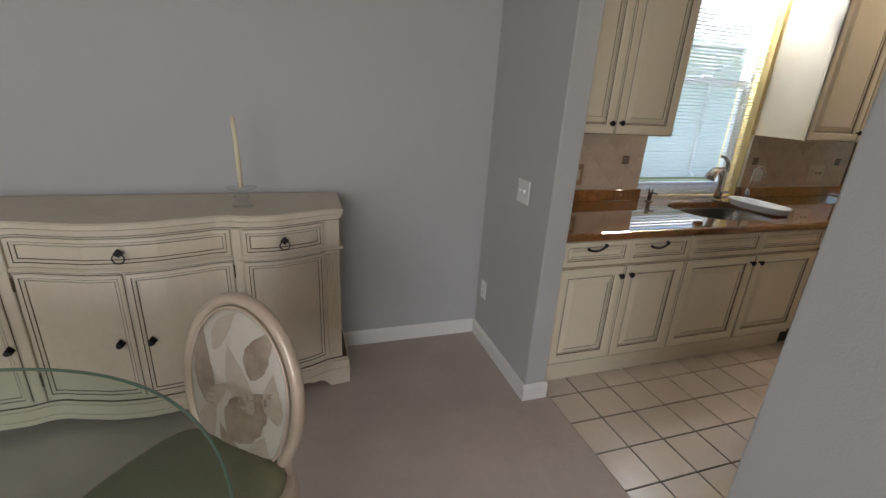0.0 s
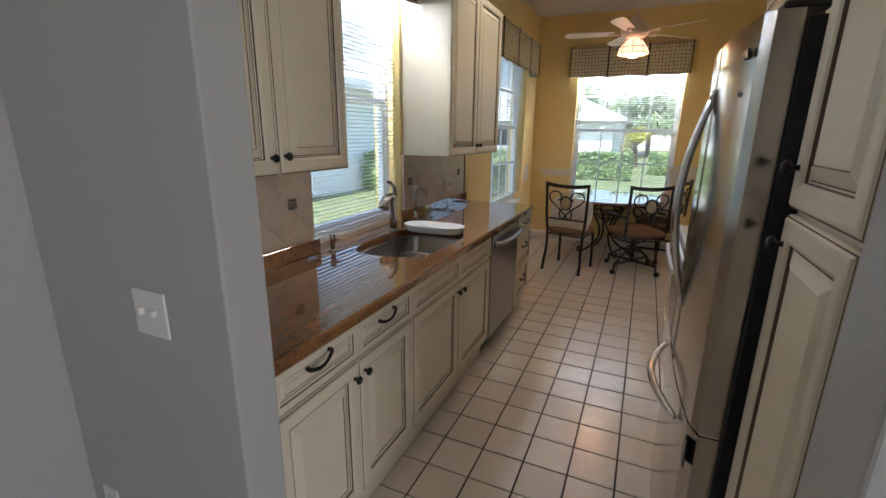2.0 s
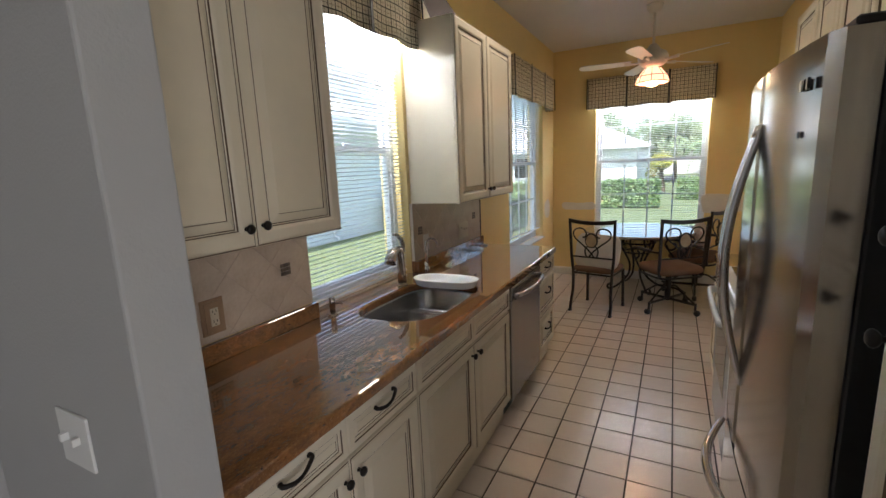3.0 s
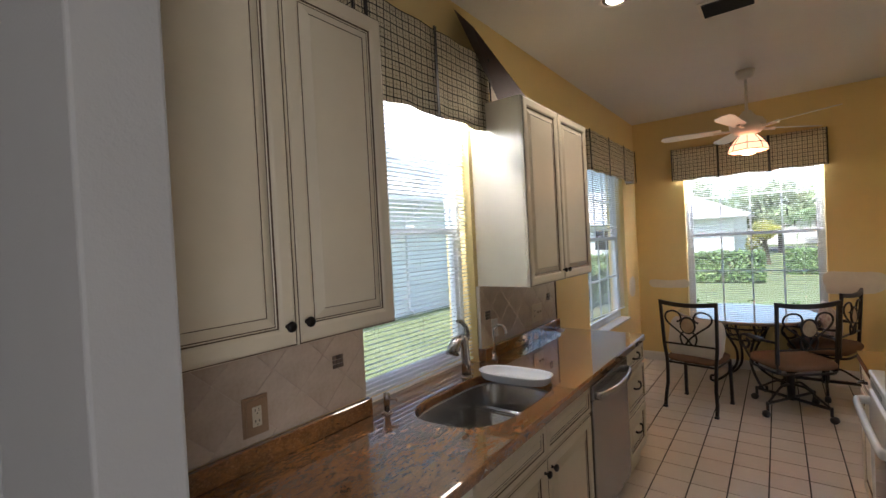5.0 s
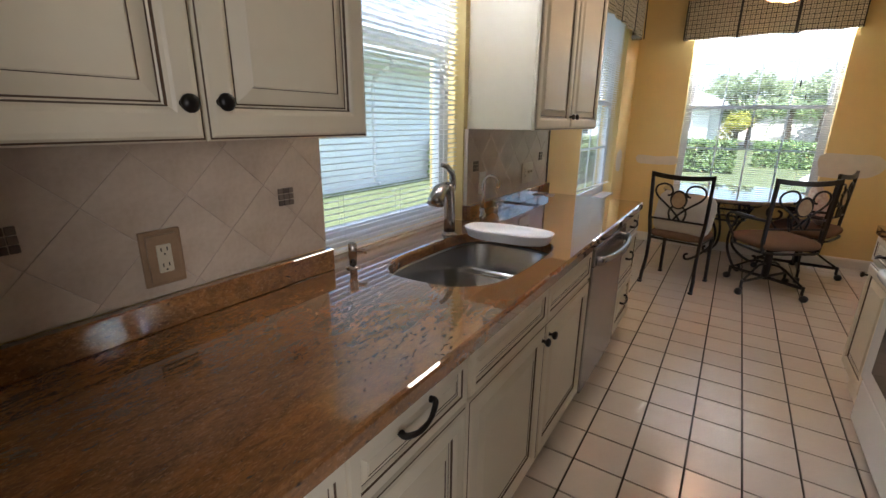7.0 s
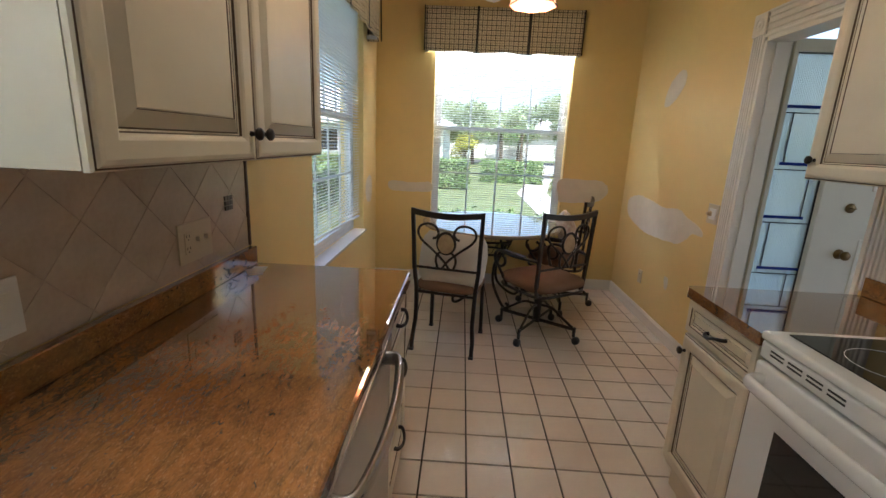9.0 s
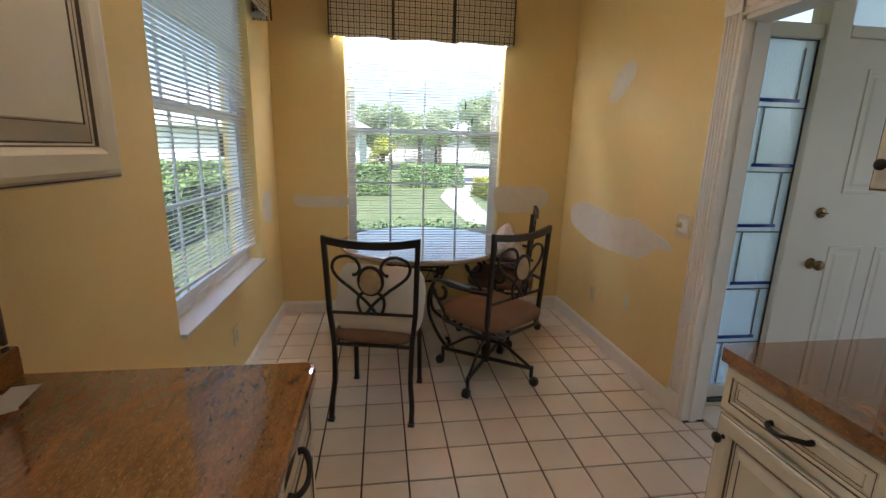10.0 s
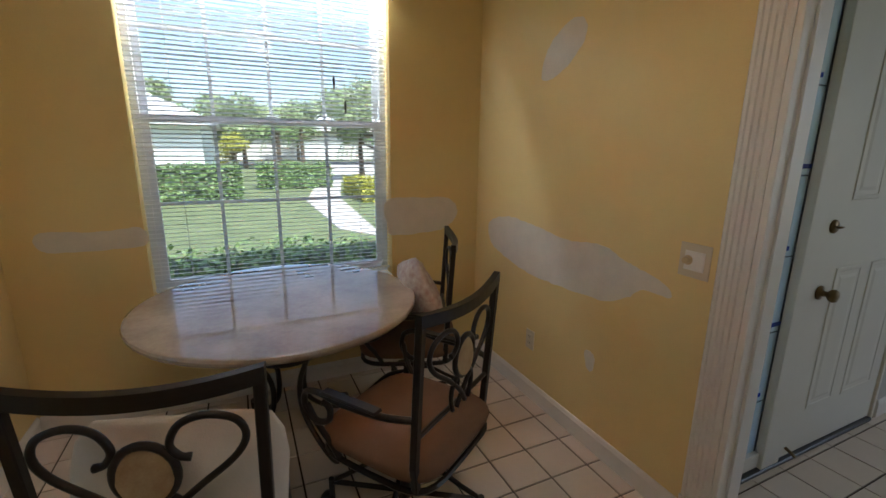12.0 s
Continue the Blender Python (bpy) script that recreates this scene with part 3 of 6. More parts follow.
# ---- windows and blinds ----
def window(name, label, width, z0, z1, mid, cols, m, rows=2, handle=True):
    """In local space the opening runs along x from 0, the room is at -y; frame centre at y = 0."""
    w = thing(name, label, "window", m, kind="structure")
    fr = bmesh.new()
    for b in ((0.002, 0.035, -0.03, 0.04, z0, z1), (width - 0.035, width - 0.002, -0.03, 0.04, z0, z1), (0.035, width - 0.035, -0.03, 0.04, z0, z0 + 0.035), (0.035, width - 0.035, -0.03, 0.04, z1 - 0.035, z1)):
        box(*b, bm=fr)
    part("window_frame", fr, M_FRAME, w)
    for nm, za, zb, y in (("lower_sash", z0 + 0.035, mid + 0.02, -0.012), ("upper_sash", mid - 0.02, z1 - 0.035, 0.014)):
        s = bmesh.new()
        for b in ((0.035, 0.07, y - 0.012, y + 0.012, za, zb), (width - 0.07, width - 0.035, y - 0.012, y + 0.012, za, zb), (0.07, width - 0.07, y - 0.012, y + 0.012, za, za + 0.04), (0.07, width - 0.07, y - 0.012, y + 0.012, zb - 0.04, zb)):
            box(*b, bm=s)
        sash = part(nm, s, M_FRAME, w)
        for i in range(1, cols):
            x = 0.07 + (width - 0.14) * i / cols
            part("muntin", box(x - 0.009, x + 0.009, y - 0.005, y + 0.005, za + 0.04, zb - 0.04), M_FRAME, sash)
        if cols > 1:
            zm = (za + zb) / 2
            part("muntin", box(0.07, width - 0.07, y - 0.007, y + 0.003, zm - 0.009, zm + 0.009), M_FRAME, sash)
        g = part("pane", box(0.07, width - 0.07, y + 0.004, y + 0.007, za + 0.04, zb - 0.04), M_PANE, sash)
        g.visible_shadow = False
    if handle:
        part("sash_lock", box(width / 2 - 0.03, width / 2 + 0.03, -0.045, -0.025, mid + 0.018, mid + 0.032, bevel=0.004), M_FRAME, w)
    return w


window("window_sink", "white aluminium sash window over the sink", W1[1] - W1[0], W1[2], W1[3], 1.71, 1, pose(W1[0], WALL_N + 0.12, 0))
window("window_side", "white gridded sash window beside the nook", W2[1] - W2[0], W2[2], W2[3], 1.595, 4, pose(W2[0], WALL_N + 0.12, 0))
window("window_nook", "white gridded sash window behind the round table", W3[1] - W3[0], W3[2], W3[3], 1.575, 4, pose(WALL_E + 0.12, W3[1], 0, 0, 0, -90))


def sill(name, width, depth, m, out=0.03):
    return tagged(part(name, box(-0.0, width, -out, depth, -0.02, -0.0005, bevel=0.003, seg=2), M_SILL, None), "polished white marble window sill", "window sill", kind="structure")


s_ = sill("window_sill_side", W2[1] - W2[0] - 0.004, 0.085, None)
s_.matrix_world = pose(W2[0] + 0.002, WALL_N, W2[2])
s_ = sill("window_sill_nook", W3[1] - W3[0] - 0.004, 0.085, None)
s_.matrix_world = pose(WALL_E, W3[1] - 0.002, W3[2], 0, 0, -90)



def blind(name, label, width, z_bottom, z_top, m, tilt=-11.0, lift=0.0, stack=0):
    """Slats along x from 0; the room at -y. lift: the metres by which its left end hangs higher at the bottom."""
    t = thing(name, label, "window blind", m, "white window blinds")
    part("head_rail", box(0, width, -0.022, 0.022, z_top - 0.03, z_top, bevel=0.002), M_BLIND, t)
    n, w = 5, 0.025
    b = bmesh.new()
    ca, sa = math.cos(radians(tilt)), math.sin(radians(tilt))
    top, bot = [], []
    for i in range(n):
        u = -w / 2 + w * i / (n - 1)
        z = 0.0022 * (1 - (2 * u / w) ** 2)
        for lst, dz in ((top, 0.0005), (bot, -0.0005)):
            y, zz = u * ca - (z + dz) * sa, u * sa + (z + dz) * ca
            lst.append([b.verts.new((x, y, zz)) for x in (0.0, width)])
    for i in range(n - 1):
        b.faces.new((top[i][0], top[i + 1][0], top[i + 1][1], top[i][1]))
        b.faces.new((bot[i][0], bot[i][1], bot[i + 1][1], bot[i + 1][0]))
    for i in (0, n - 1):
        b.faces.new((top[i][0], top[i][1], bot[i][1], bot[i][0]))
    first = part("slat", b, M_BLIND, t)
    span = z_top - 0.045 - z_bottom - 0.03
    count = int(span / 0.0222)
    for i in range(count + 1):
        z = z_top - 0.045 - i * 0.0222
        o = first if i == 0 else first.copy()
        if i:
            scene.collection.objects.link(o)
            o.parent = t
        drop = max(0.0, (i - count * 0.75) / (count * 0.25)) if lift else 0.0
        o.matrix_local = Matrix.Translation((0, random.uniform(-0.0006, 0.0006), z + lift * drop)) @ Matrix.Rotation(math.atan2(lift * drop, width), 4, "Y") @ Matrix.Rotation(radians(random.gauss(0, 1.6)), 4, "X")
    r = part("bottom_rail", box(0, width, -0.013, 0.013, -0.007, 0.007, bevel=0.003), M_BLIND, t)
    r.matrix_local = Matrix.Translation((0, 0, z_bottom + lift)) @ Matrix.Rotation(math.atan2(lift, width), 4, "Y")
    for fx in (0.14, 0.5, 0.86):
        for y in (-0.0135, 0.0135):
            part("ladder_cord", tube([(width * fx, y, z_bottom + lift * (1 - fx)), (width * fx, y, z_top - 0.03)], 0.0008, 4), M_BLIND, t)
    return t


blind("window_blind", "white mini blind lowered to the counter, slats open", W1[1] - W1[0] - 0.012, W1[2] + 0.004, W1[3], pose(W1[0] + 0.006, WALL_N + 0.045, 0))
blind("window_blind", "white mini blind hanging a little askew above the sill", W2[1] - W2[0] - 0.012, W2[2] + 0.115, W2[3], pose(W2[0] + 0.006, WALL_N + 0.045, 0), lift=0.04)
bl3 = blind("window_blind", "white mini blind lowered behind the round table, slats open", W3[1] - W3[0] - 0.012, W3[2] + 0.04, W3[3], pose(WALL_E + 0.045, W3[1] - 0.006, 0, 0, 0, -90))
for x, zc in ((0.985, 1.83), (1.045, 1.70)):
    part("pull_cord", tube([(x, -0.018, 2.49), (x, -0.02, zc)], 0.001, 4), M_BLIND, bl3)
    part("tassel", tube([(x, -0.02, zc), (x, -0.02, zc - 0.02), (x, -0.02, zc - 0.07)], [0.003, 0.008, 0.004], 8), M_BLACK, bl3, "dark cord tassel")


def valance(name, label, width, z0, z1, m, depth=0.11, tabs=(0.3, 0.7)):
    """Fabric cornice; its front runs along x at y = 0, the wall is at +depth."""
    t = thing(name, label, "valance", m, "plaid window valances")
    bm = bmesh.new()
    n = 72
    rows = []
    L = width + 2 * depth
    uv = bm.loops.layers.uv.new("UVMap")
    cols = []
    for i in range(n + 1):
        s = L * i / n
        if s < depth:
            p = (0.0, depth - s)
        elif s > depth + width:
            p = (width, s - depth - width)
        else:
            x = s - depth
            p = (x, 0.004 * math.sin(x * 26))
        flare = 0.012 * math.sin(x * 26) if depth <= s <= depth + width else 0
        zb = z0 + 0.006 * math.sin(s * 17)
        col = [(bm.verts.new((p[0], p[1] - flare * (1 - k / 4), zb + (z1 - zb) * k / 4)), s, zb + (z1 - zb) * k / 4) for k in range(5)]
        cols.append(col)
    for A, B in zip(cols, cols[1:]):
        for k in range(4):
            quad = (A[k], B[k], B[k + 1], A[k + 1])
            f = bm.faces.new([q[0] for q in quad])
            for lp, q in zip(f.loops, quad):
                lp[uv].uv = (q[1], q[2])
    cl = part("fabric", bm, M_PLAID, t, smooth=True)
    so = cl.modifiers.new("thick", "SOLIDIFY")
    so.thickness = 0.004
    part("board", box(0.004, width - 0.004, 0.006, depth, z1 - 0.012, z1 - 0.002), M_BROWNCLOTH, t)
    for fx in tabs:
        x = width * fx
        b = box(x - 0.011, x + 0.011, -0.020, -0.0155, z0 - 0.012, z1 + 0.002, bevel=0.001)
        box(x - 0.03, x + 0.03, -0.021, -0.0165, z0 - 0.014, z0 - 0.004, b)
        part("black_band", b, M_BLACK, t)
    for x in (0.0, width):
        part("black_piping", tube([(x, -0.012, z0), (x, -0.006, z1)], 0.006, 6), M_BLACK, t)
    for x in (0.02, width - 0.02):
        part("bracket", box(x - 0.006, x + 0.006, 0.02, depth, z0 + 0.01, z0 + 0.04, bevel=0.001), M_FRAME, t)
    return t


valance("valance", "cream and black plaid valance over the sink window", 1.07, 2.29, 2.735, pose(2.945, 3.11, 0), tabs=(0.06, 0.5))
valance("valance", "cream and black plaid fabric valance with black bands", 1.60, 2.25, 2.63, pose(5.79, 3.11, 0), tabs=(0.34, 0.68))
valance("valance", "cream and black plaid fabric valance above the nook window", 1.435, 2.25, 2.63, pose(7.70, 2.755, 0, 0, 0, -90), tabs=(0.335, 0.665))


# ---- kitchen, north run ----
YF = 2.565
B0, B1 = 0.12, 0.872
cabinet("base_cabinet", "cream glazed base cabinet with two drawers and two raised-panel doors", "kitchen cabinet", 0.853, 0.62, B0, B1,
        [("pull", 0.033, 0.438, 0.735, 0.868, 0.228, 0.835), ("pull", 0.438, 0.843, 0.735, 0.868, 0.628, 0.83), ("knob", 0.033, 0.438, 0.145, 0.725, 0.405, 0.667), ("knob", 0.438, 0.843, 0.145, 0.725, 0.468, 0.67)], pose(1.992, YF, 0), "base cabinets along the sink wall")
cabinet("sink_base_cabinet", "cream glazed sink cabinet with false drawer fronts and two doors", "kitchen cabinet", 1.08, 0.60, B0, B1,
        [("none", 0.0, 0.535, 0.735, 0.868, 0, 0), ("none", 0.535, 1.075, 0.735, 0.868, 0, 0), ("knob", 0.0, 0.535, 0.145, 0.725, 0.500, 0.677), ("knob", 0.535, 1.075, 0.145, 0.725, 0.568, 0.675)], pose(2.846, YF, 0), "base cabinets along the sink wall", open_top=0.62)
cabinet("drawer_base_cabinet", "cream glazed narrow base cabinet with three drawers", "kitchen cabinet", 0.455, 0.62, B0, B1,
        [("pull", 0.0, 0.45, 0.735, 0.868, 0.21, 0.82), ("pull", 0.0, 0.45, 0.46, 0.725, 0.21, 0.62), ("pull", 0.0, 0.45, 0.145, 0.45, 0.21, 0.33)], pose(4.585, YF, 0), "base cabinets along the sink wall")

dw = thing("dishwasher", "stainless steel dishwasher with a curved bar handle, between cream cabinets", "dishwasher", pose(3.932, YF, 0))
part("body", box(0.004, 0.646, 0.002, 0.56, 0.10, 0.868), M_BLACK, dw)
part("door_panel", box(0.006, 0.644, -0.026, 0.001, 0.125, 0.780, bevel=0.006, seg=2), M_STEEL, dw)
part("control_panel", box(0.006, 0.644, -0.030, 0.001, 0.782, 0.866, bevel=0.006, seg=2), M_STEEL, dw)
pts = spline([(0.05, -0.028, 0.80), (0.07, -0.060, 0.80), (0.20, -0.078, 0.797), (0.325, -0.082, 0.795), (0.45, -0.078, 0.797), (0.58, -0.060, 0.80), (0.60, -0.028, 0.80)], 6)
b = tube(pts, 0.013, 10)
for v in b.verts:
    v.co.z = 0.798 + (v.co.z - 0.798) * 1.7
part("handle", b, M_STEEL, dw, "curved stainless bar handle", True)
part("kick_plate", box(0.006, 0.644, 0.045, 0.06, 0.004, 0.12), M_BLACK, dw)

# counter with an opening for the sink
SINK = [(3.075, 2.93), (3.085, 2.80), (3.13, 2.71), (3.23, 2.655), (3.38, 2.640), (3.58, 2.640), (3.70, 2.655), (3.745, 2.72), (3.755, 2.85), (3.745, 2.97), (3.70, 3.035), (3.60, 3.065), (3.42, 3.075), (3.26, 3.075), (3.15, 3.05), (3.09, 3.00)]
sink_loop = [(p.x, p.y) for p in spline([(x, y, 0) for x, y in SINK], 4, True)]


def slab_with_hole(outline, hole, z0, z1, r=0.010):
    """Slab between z0 and z1 with its upper edges eased, open over the hole."""
    bm = bmesh.new()

    def inset(pts, d):
        n, out = len(pts), []
        area = sum(pts[i][0] * pts[(i + 1) % n][1] - pts[(i + 1) % n][0] * pts[i][1] for i in range(n))
        sgn = 1 if area > 0 else -1
        for i in range(n):
            a, p, c = Vector(pts[i - 1]), Vector(pts[i]), Vector(pts[(i + 1) % n])
            e1, e2 = (p - a).normalized(), (c - p).normalized()
            n1, n2 = Vector((-e1.y, e1.x)) * sgn, Vector((-e2.y, e2.x)) * sgn
            k = n1 + n2
            k = k / max(k.length_squared / 2, 0.5)
            q = p + k * d
            out.append((q.x, q.y))
        return out

    ends = []
    for pts, s in ((outline, 1), (hole, -1)):
        rings = [[bm.verts.new((x, y, z)) for x, y in inset(pts, s * ins)] for ins, z in ((0, z0), (0, z1 - r), (r * 0.3, z1 - r * 0.3), (r, z1))]
        for A, B in zip(rings, rings[1:]):
            for i in range(len(pts)):
                j = (i + 1) % len(pts)
                bm.faces.new((A[i], A[j], B[j], B[i]))
        ends.append((rings[0], rings[-1]))
    for k in (0, 1):
        loops = [ends[0][k], ends[1][k]]
        flat = loops[0] + loops[1]
        for tri in tessellate_polygon([[v.co.copy() for v in lp] for lp in loops]):
            bm.faces.new([flat[i] for i in tri])
    return bm


def corner(x, y, r, a0, a1, n=6):
    return [(x + r * math.cos(radians(a0 + (a1 - a0) * i / n)), y + r * math.sin(radians(a0 + (a1 - a0) * i / n))) for i in range(n + 1)]


outline = [(1.992, 2.535)] + corner(5.075 - 0.03, 2.565, 0.03, -90, 0) + [(5.075, 3.219), (3.915, 3.219), (3.915, 3.30), (3.005, 3.30), (3.005, 3.219), (1.992, 3.219)]
ct = thing("countertop_sink", "polished brown granite worktop with an undermount sink cut-out", "countertop")
part("slab", slab_with_hole(outline, sink_loop, 0.874, 0.914), M_GRANITE, ct)
part("upstand", box(1.992, 2.998, 3.168, 3.196, 0.9145, 0.988, bevel=0.003), M_GRANITE, ct)
part("upstand", box(3.925, 5.055, 3.168, 3.196, 0.9145, 0.988, bevel=0.003), M_GRANITE, ct)
part("upstand_return", box(3.925, 3.950, 3.1965, 3.219, 0.9145, 0.988), M_GRANITE, ct)

# sink
sk = thing("kitchen_sink", "stainless steel double bowl sink with a curved outline", "sink")


def bowl(loop, z_top, z_bot, shrink):
    bm = bmesh.new()
    cx, cy = sum(p[0] for p in loop) / len(loop), sum(p[1] for p in loop) / len(loop)
    rings = []
    for k, z in ((1.04, z_top), (1.0, z_top), (0.985, z_top - 0.01), (shrink + 0.03, z_bot + 0.035), (shrink, z_bot + 0.012), (shrink - 0.05, z_bot), (0.12, z_bot - 0.004)):
        rings.append([bm.verts.new((cx + (x - cx) * k, cy + (y - cy) * k, z)) for x, y in loop])
    for A, B in zip(rings, rings[1:]):
        for i in range(len(loop)):
            j = (i + 1) % len(loop)
            bm.faces.new((A[i], A[j], B[j], B[i]))
    bm.faces.new(rings[-1])
    return bm


part("bowl", bowl(sink_loop, 0.873, 0.685, 0.90), M_SINK, sk, smooth=True)
part("divider", tube(spline([(3.595, 2.67, 0.765), (3.585, 2.75, 0.788), (3.575, 2.86, 0.792), (3.585, 2.97, 0.788), (3.595, 3.04, 0.765)], 6), 0.014, 10), M_SINK, sk, "low rounded steel divider", True)
part("divider_web", box(3.570, 3.598, 2.69, 3.03, 0.683, 0.782, bevel=0.008, seg=2), M_SINK, sk)
part("drain", lathe(((0.055, 0), (0.050, 0.004), (0.035, 0.002), (0.01, 0.0015)), 20, at=(3.29, 2.86, 0.683)), M_CHROME, sk, smooth=True)

# dish on the sink edge
b = bmesh.new()
rings = []
for (sx, sy, z) in ((0.080, 0.185, 0.0), (0.088, 0.195, 0.006), (0.098, 0.208, 0.034), (0.104, 0.214, 0.042), (0.098, 0.207, 0.042), (0.090, 0.198, 0.034), (0.080, 0.186, 0.008), (0.03, 0.1, 0.006)):
    ring = []
    for i in range(40):
        a = i * math.tau / 40
        c_, s2 = math.cos(a), math.sin(a)
        ring.append(b.verts.new((sx * math.copysign(abs(c_) ** 0.75, c_), sy * math.copysign(abs(s2) ** 0.75, s2), z)))
    rings.append(ring)
for A, B in zip(rings, rings[1:]):
    for i in range(40):
        b.faces.new((A[i], A[(i + 1) % 40], B[(i + 1) % 40], B[i]))
b.faces.new(rings[0][::-1])
b.faces.new(rings[-1])
tray = part("oval_dish", b, M_WHITE, None, smooth=True)
tray.matrix_world = pose(3.70, 2.855, 0.9145, 0, 0, 4) @ Matrix.Diagonal((0.92, 0.93, 1.05, 1))
tagged(tray, "white ceramic oval baking dish resting on the edge of the sink", "dish")

note_ = thing("note_card", "white paper note with handwriting lying in the sink", "note", pose(3.445, 2.925, 0.712, 3, 2, -30))
part("paper", box(-0.10, 0.10, -0.065, 0.065, 0, 0.001), M_PAPER, note_)
bm = bmesh.new()
for r_ in range(7):
    x = -0.085
    while x < 0.07:
        w_ = random.uniform(0.008, 0.026)
        box(x, min(x + w_, 0.08), 0.045 - r_ * 0.015, 0.048 - r_ * 0.015, 0.0012, 0.0016, bm)
        x += w_ + 0.006
part("handwriting", bm, M_INK, note_)
rack = thing("sink_grate", "dark wire grate with copper-coloured feet in the sink", "sink rack", pose(3.33, 2.87, 0.694))
for i in range(9):
    part("wire", tube([(-0.13, -0.13 + i * 0.032, 0), (0.13, -0.13 + i * 0.032, 0)], 0.0022, 5), M_BRASS, rack)
part("rim_wire", tube(spline([(-0.14, -0.14, 0), (0.14, -0.14, 0), (0.14, 0.14, 0), (-0.14, 0.14, 0)], 6, True), 0.003, 6, closed=True), M_BRASS, rack)

# faucets
fc = thing("kitchen_faucet", "brushed nickel single-lever pull-out kitchen faucet", "faucet", pose(3.63, 3.11, 0.914, 0, 0, -62))
part("base", lathe(((0.034, 0), (0.034, 0.004), (0.028, 0.010), (0.023, 0.020), (0.020, 0.03)), 20), M_NICKEL, fc, smooth=True)
part("column", tube([(0, 0, 0.015), (0, 0, 0.09), (-0.002, -0.006, 0.16), (-0.006, -0.02, 0.205), (-0.012, -0.034, 0.225)], [0.026, 0.024, 0.024, 0.027, 0.022], 16), M_NICKEL, fc, smooth=True)
part("spray_head", tube([(-0.008, -0.028, 0.205), (-0.022, -0.065, 0.218), (-0.035, -0.10, 0.212), (-0.046, -0.135, 0.180), (-0.049, -0.145, 0.160)], [0.021, 0.025, 0.029, 0.034, 0.035], 16), M_NICKEL, fc, smooth=True)
part("lever", tube([(0.004, 0.004, 0.20), (0.012, 0.010, 0.235), (0.008, -0.002, 0.275), (-0.012, -0.03, 0.305), (-0.03, -0.055, 0.312)], [0.020, 0.016, 0.013, 0.011, 0.009], 12), M_NICKEL, fc, smooth=True)
ft = thing("filter_tap", "slim brushed nickel gooseneck filtered-water tap", "faucet", pose(3.83, 3.05, 0.914, 0, 0, 42))
part("base", lathe(((0.022, 0), (0.021, 0.006), (0.013, 0.014), (0.012, 0.035), (0.017, 0.05), (0.016, 0.065), (0.009, 0.078), (0.006, 0.10)), 16), M_NICKEL, ft, smooth=True)
arc = [(0, 0, 0.09), (0, 0, 0.20)] + [(-0.012 + 0.012 * math.cos(a), -0.032 + 0.032 * math.cos(a), 0.215 + 0.034 * math.sin(a)) for a in [i * math.pi / 8 for i in range(9)]] + [(-0.024, -0.064, 0.195)]
part("spout", tube(arc, 0.0068, 10), M_NICKEL, ft, smooth=True)
part("tap_lever", tube([(0.012, 0, 0.068), (0.03, 0.004, 0.078), (0.036, 0.004, 0.095)], [0.005, 0.006, 0.004], 8), M_NICKEL, ft, smooth=True)
sp = thing("soap_dispenser", "brushed nickel soap dispenser standing in the worktop", "soap dispenser", pose(3.045, 3.13, 0.914))
part("collar", lathe(((0.026, 0), (0.026, 0.004), (0.018, 0.008), (0.013, 0.012)), 18), M_NICKEL, sp, smooth=True)
part("pump", lathe(((0.013, 0.01), (0.013, 0.04), (0.015, 0.042), (0.015, 0.083), (0.012, 0.088)), 18), M_NICKEL, sp, smooth=True)
part("nozzle", tube([(0, 0, 0.062), (0.02, -0.035, 0.062), (0.022, -0.04, 0.052)], [0.007, 0.006, 0.004], 8), M_NICKEL, sp, smooth=True)

# upper cabinets
U0, U1 = 1.368, 2.455
cabinet("wall_cabinet", "cream glazed wall cabinet with two raised-panel doors beside the window", "wall cabinet", 0.868, 0.335, U0, U1,
        [("knob", 0.045, 0.458, U0 - 0.004, U1, 0.421, 1.428), ("knob", 0.458, 0.866, U0 - 0.004, U1, 0.484, 1.432)], pose(1.992, 2.883, 0), "wall cabinets of the kitchen", toe=False)
cabinet("wall_cabinet", "cream glazed wall cabinet with two raised-panel doors and a plain side", "wall cabinet", 1.022, 0.335, U0, U1,
        [("knob", 0.0, 0.497, U0 - 0.004, U1, 0.467, 1.43), ("knob", 0.497, 1.020, U0 - 0.004, U1, 0.527, 1.43)], pose(3.953, 2.883, 0), "wall cabinets of the kitchen", toe=False)
flap = thing("folded_board", "dark brown leatherette-covered cornice board leaning against the wall on the cabinet", "cornice board", pose(3.98, 3.0, U1))
b = bmesh.new()
A_ = [(-0.02, 0.02, 0.002), (0.30, -0.06, 0.002), (0.02, 0.19, 0.50), (-0.18, 0.19, 0.53)]
vs = [b.verts.new(p) for p in A_]
b.faces.new((vs[0], vs[1], vs[2]))
b.faces.new((vs[0], vs[2], vs[3]))
bmesh.ops.solidify(b, geom=b.faces[:], thickness=0.012)
part("board", b, M_BROWNCLOTH, flap)

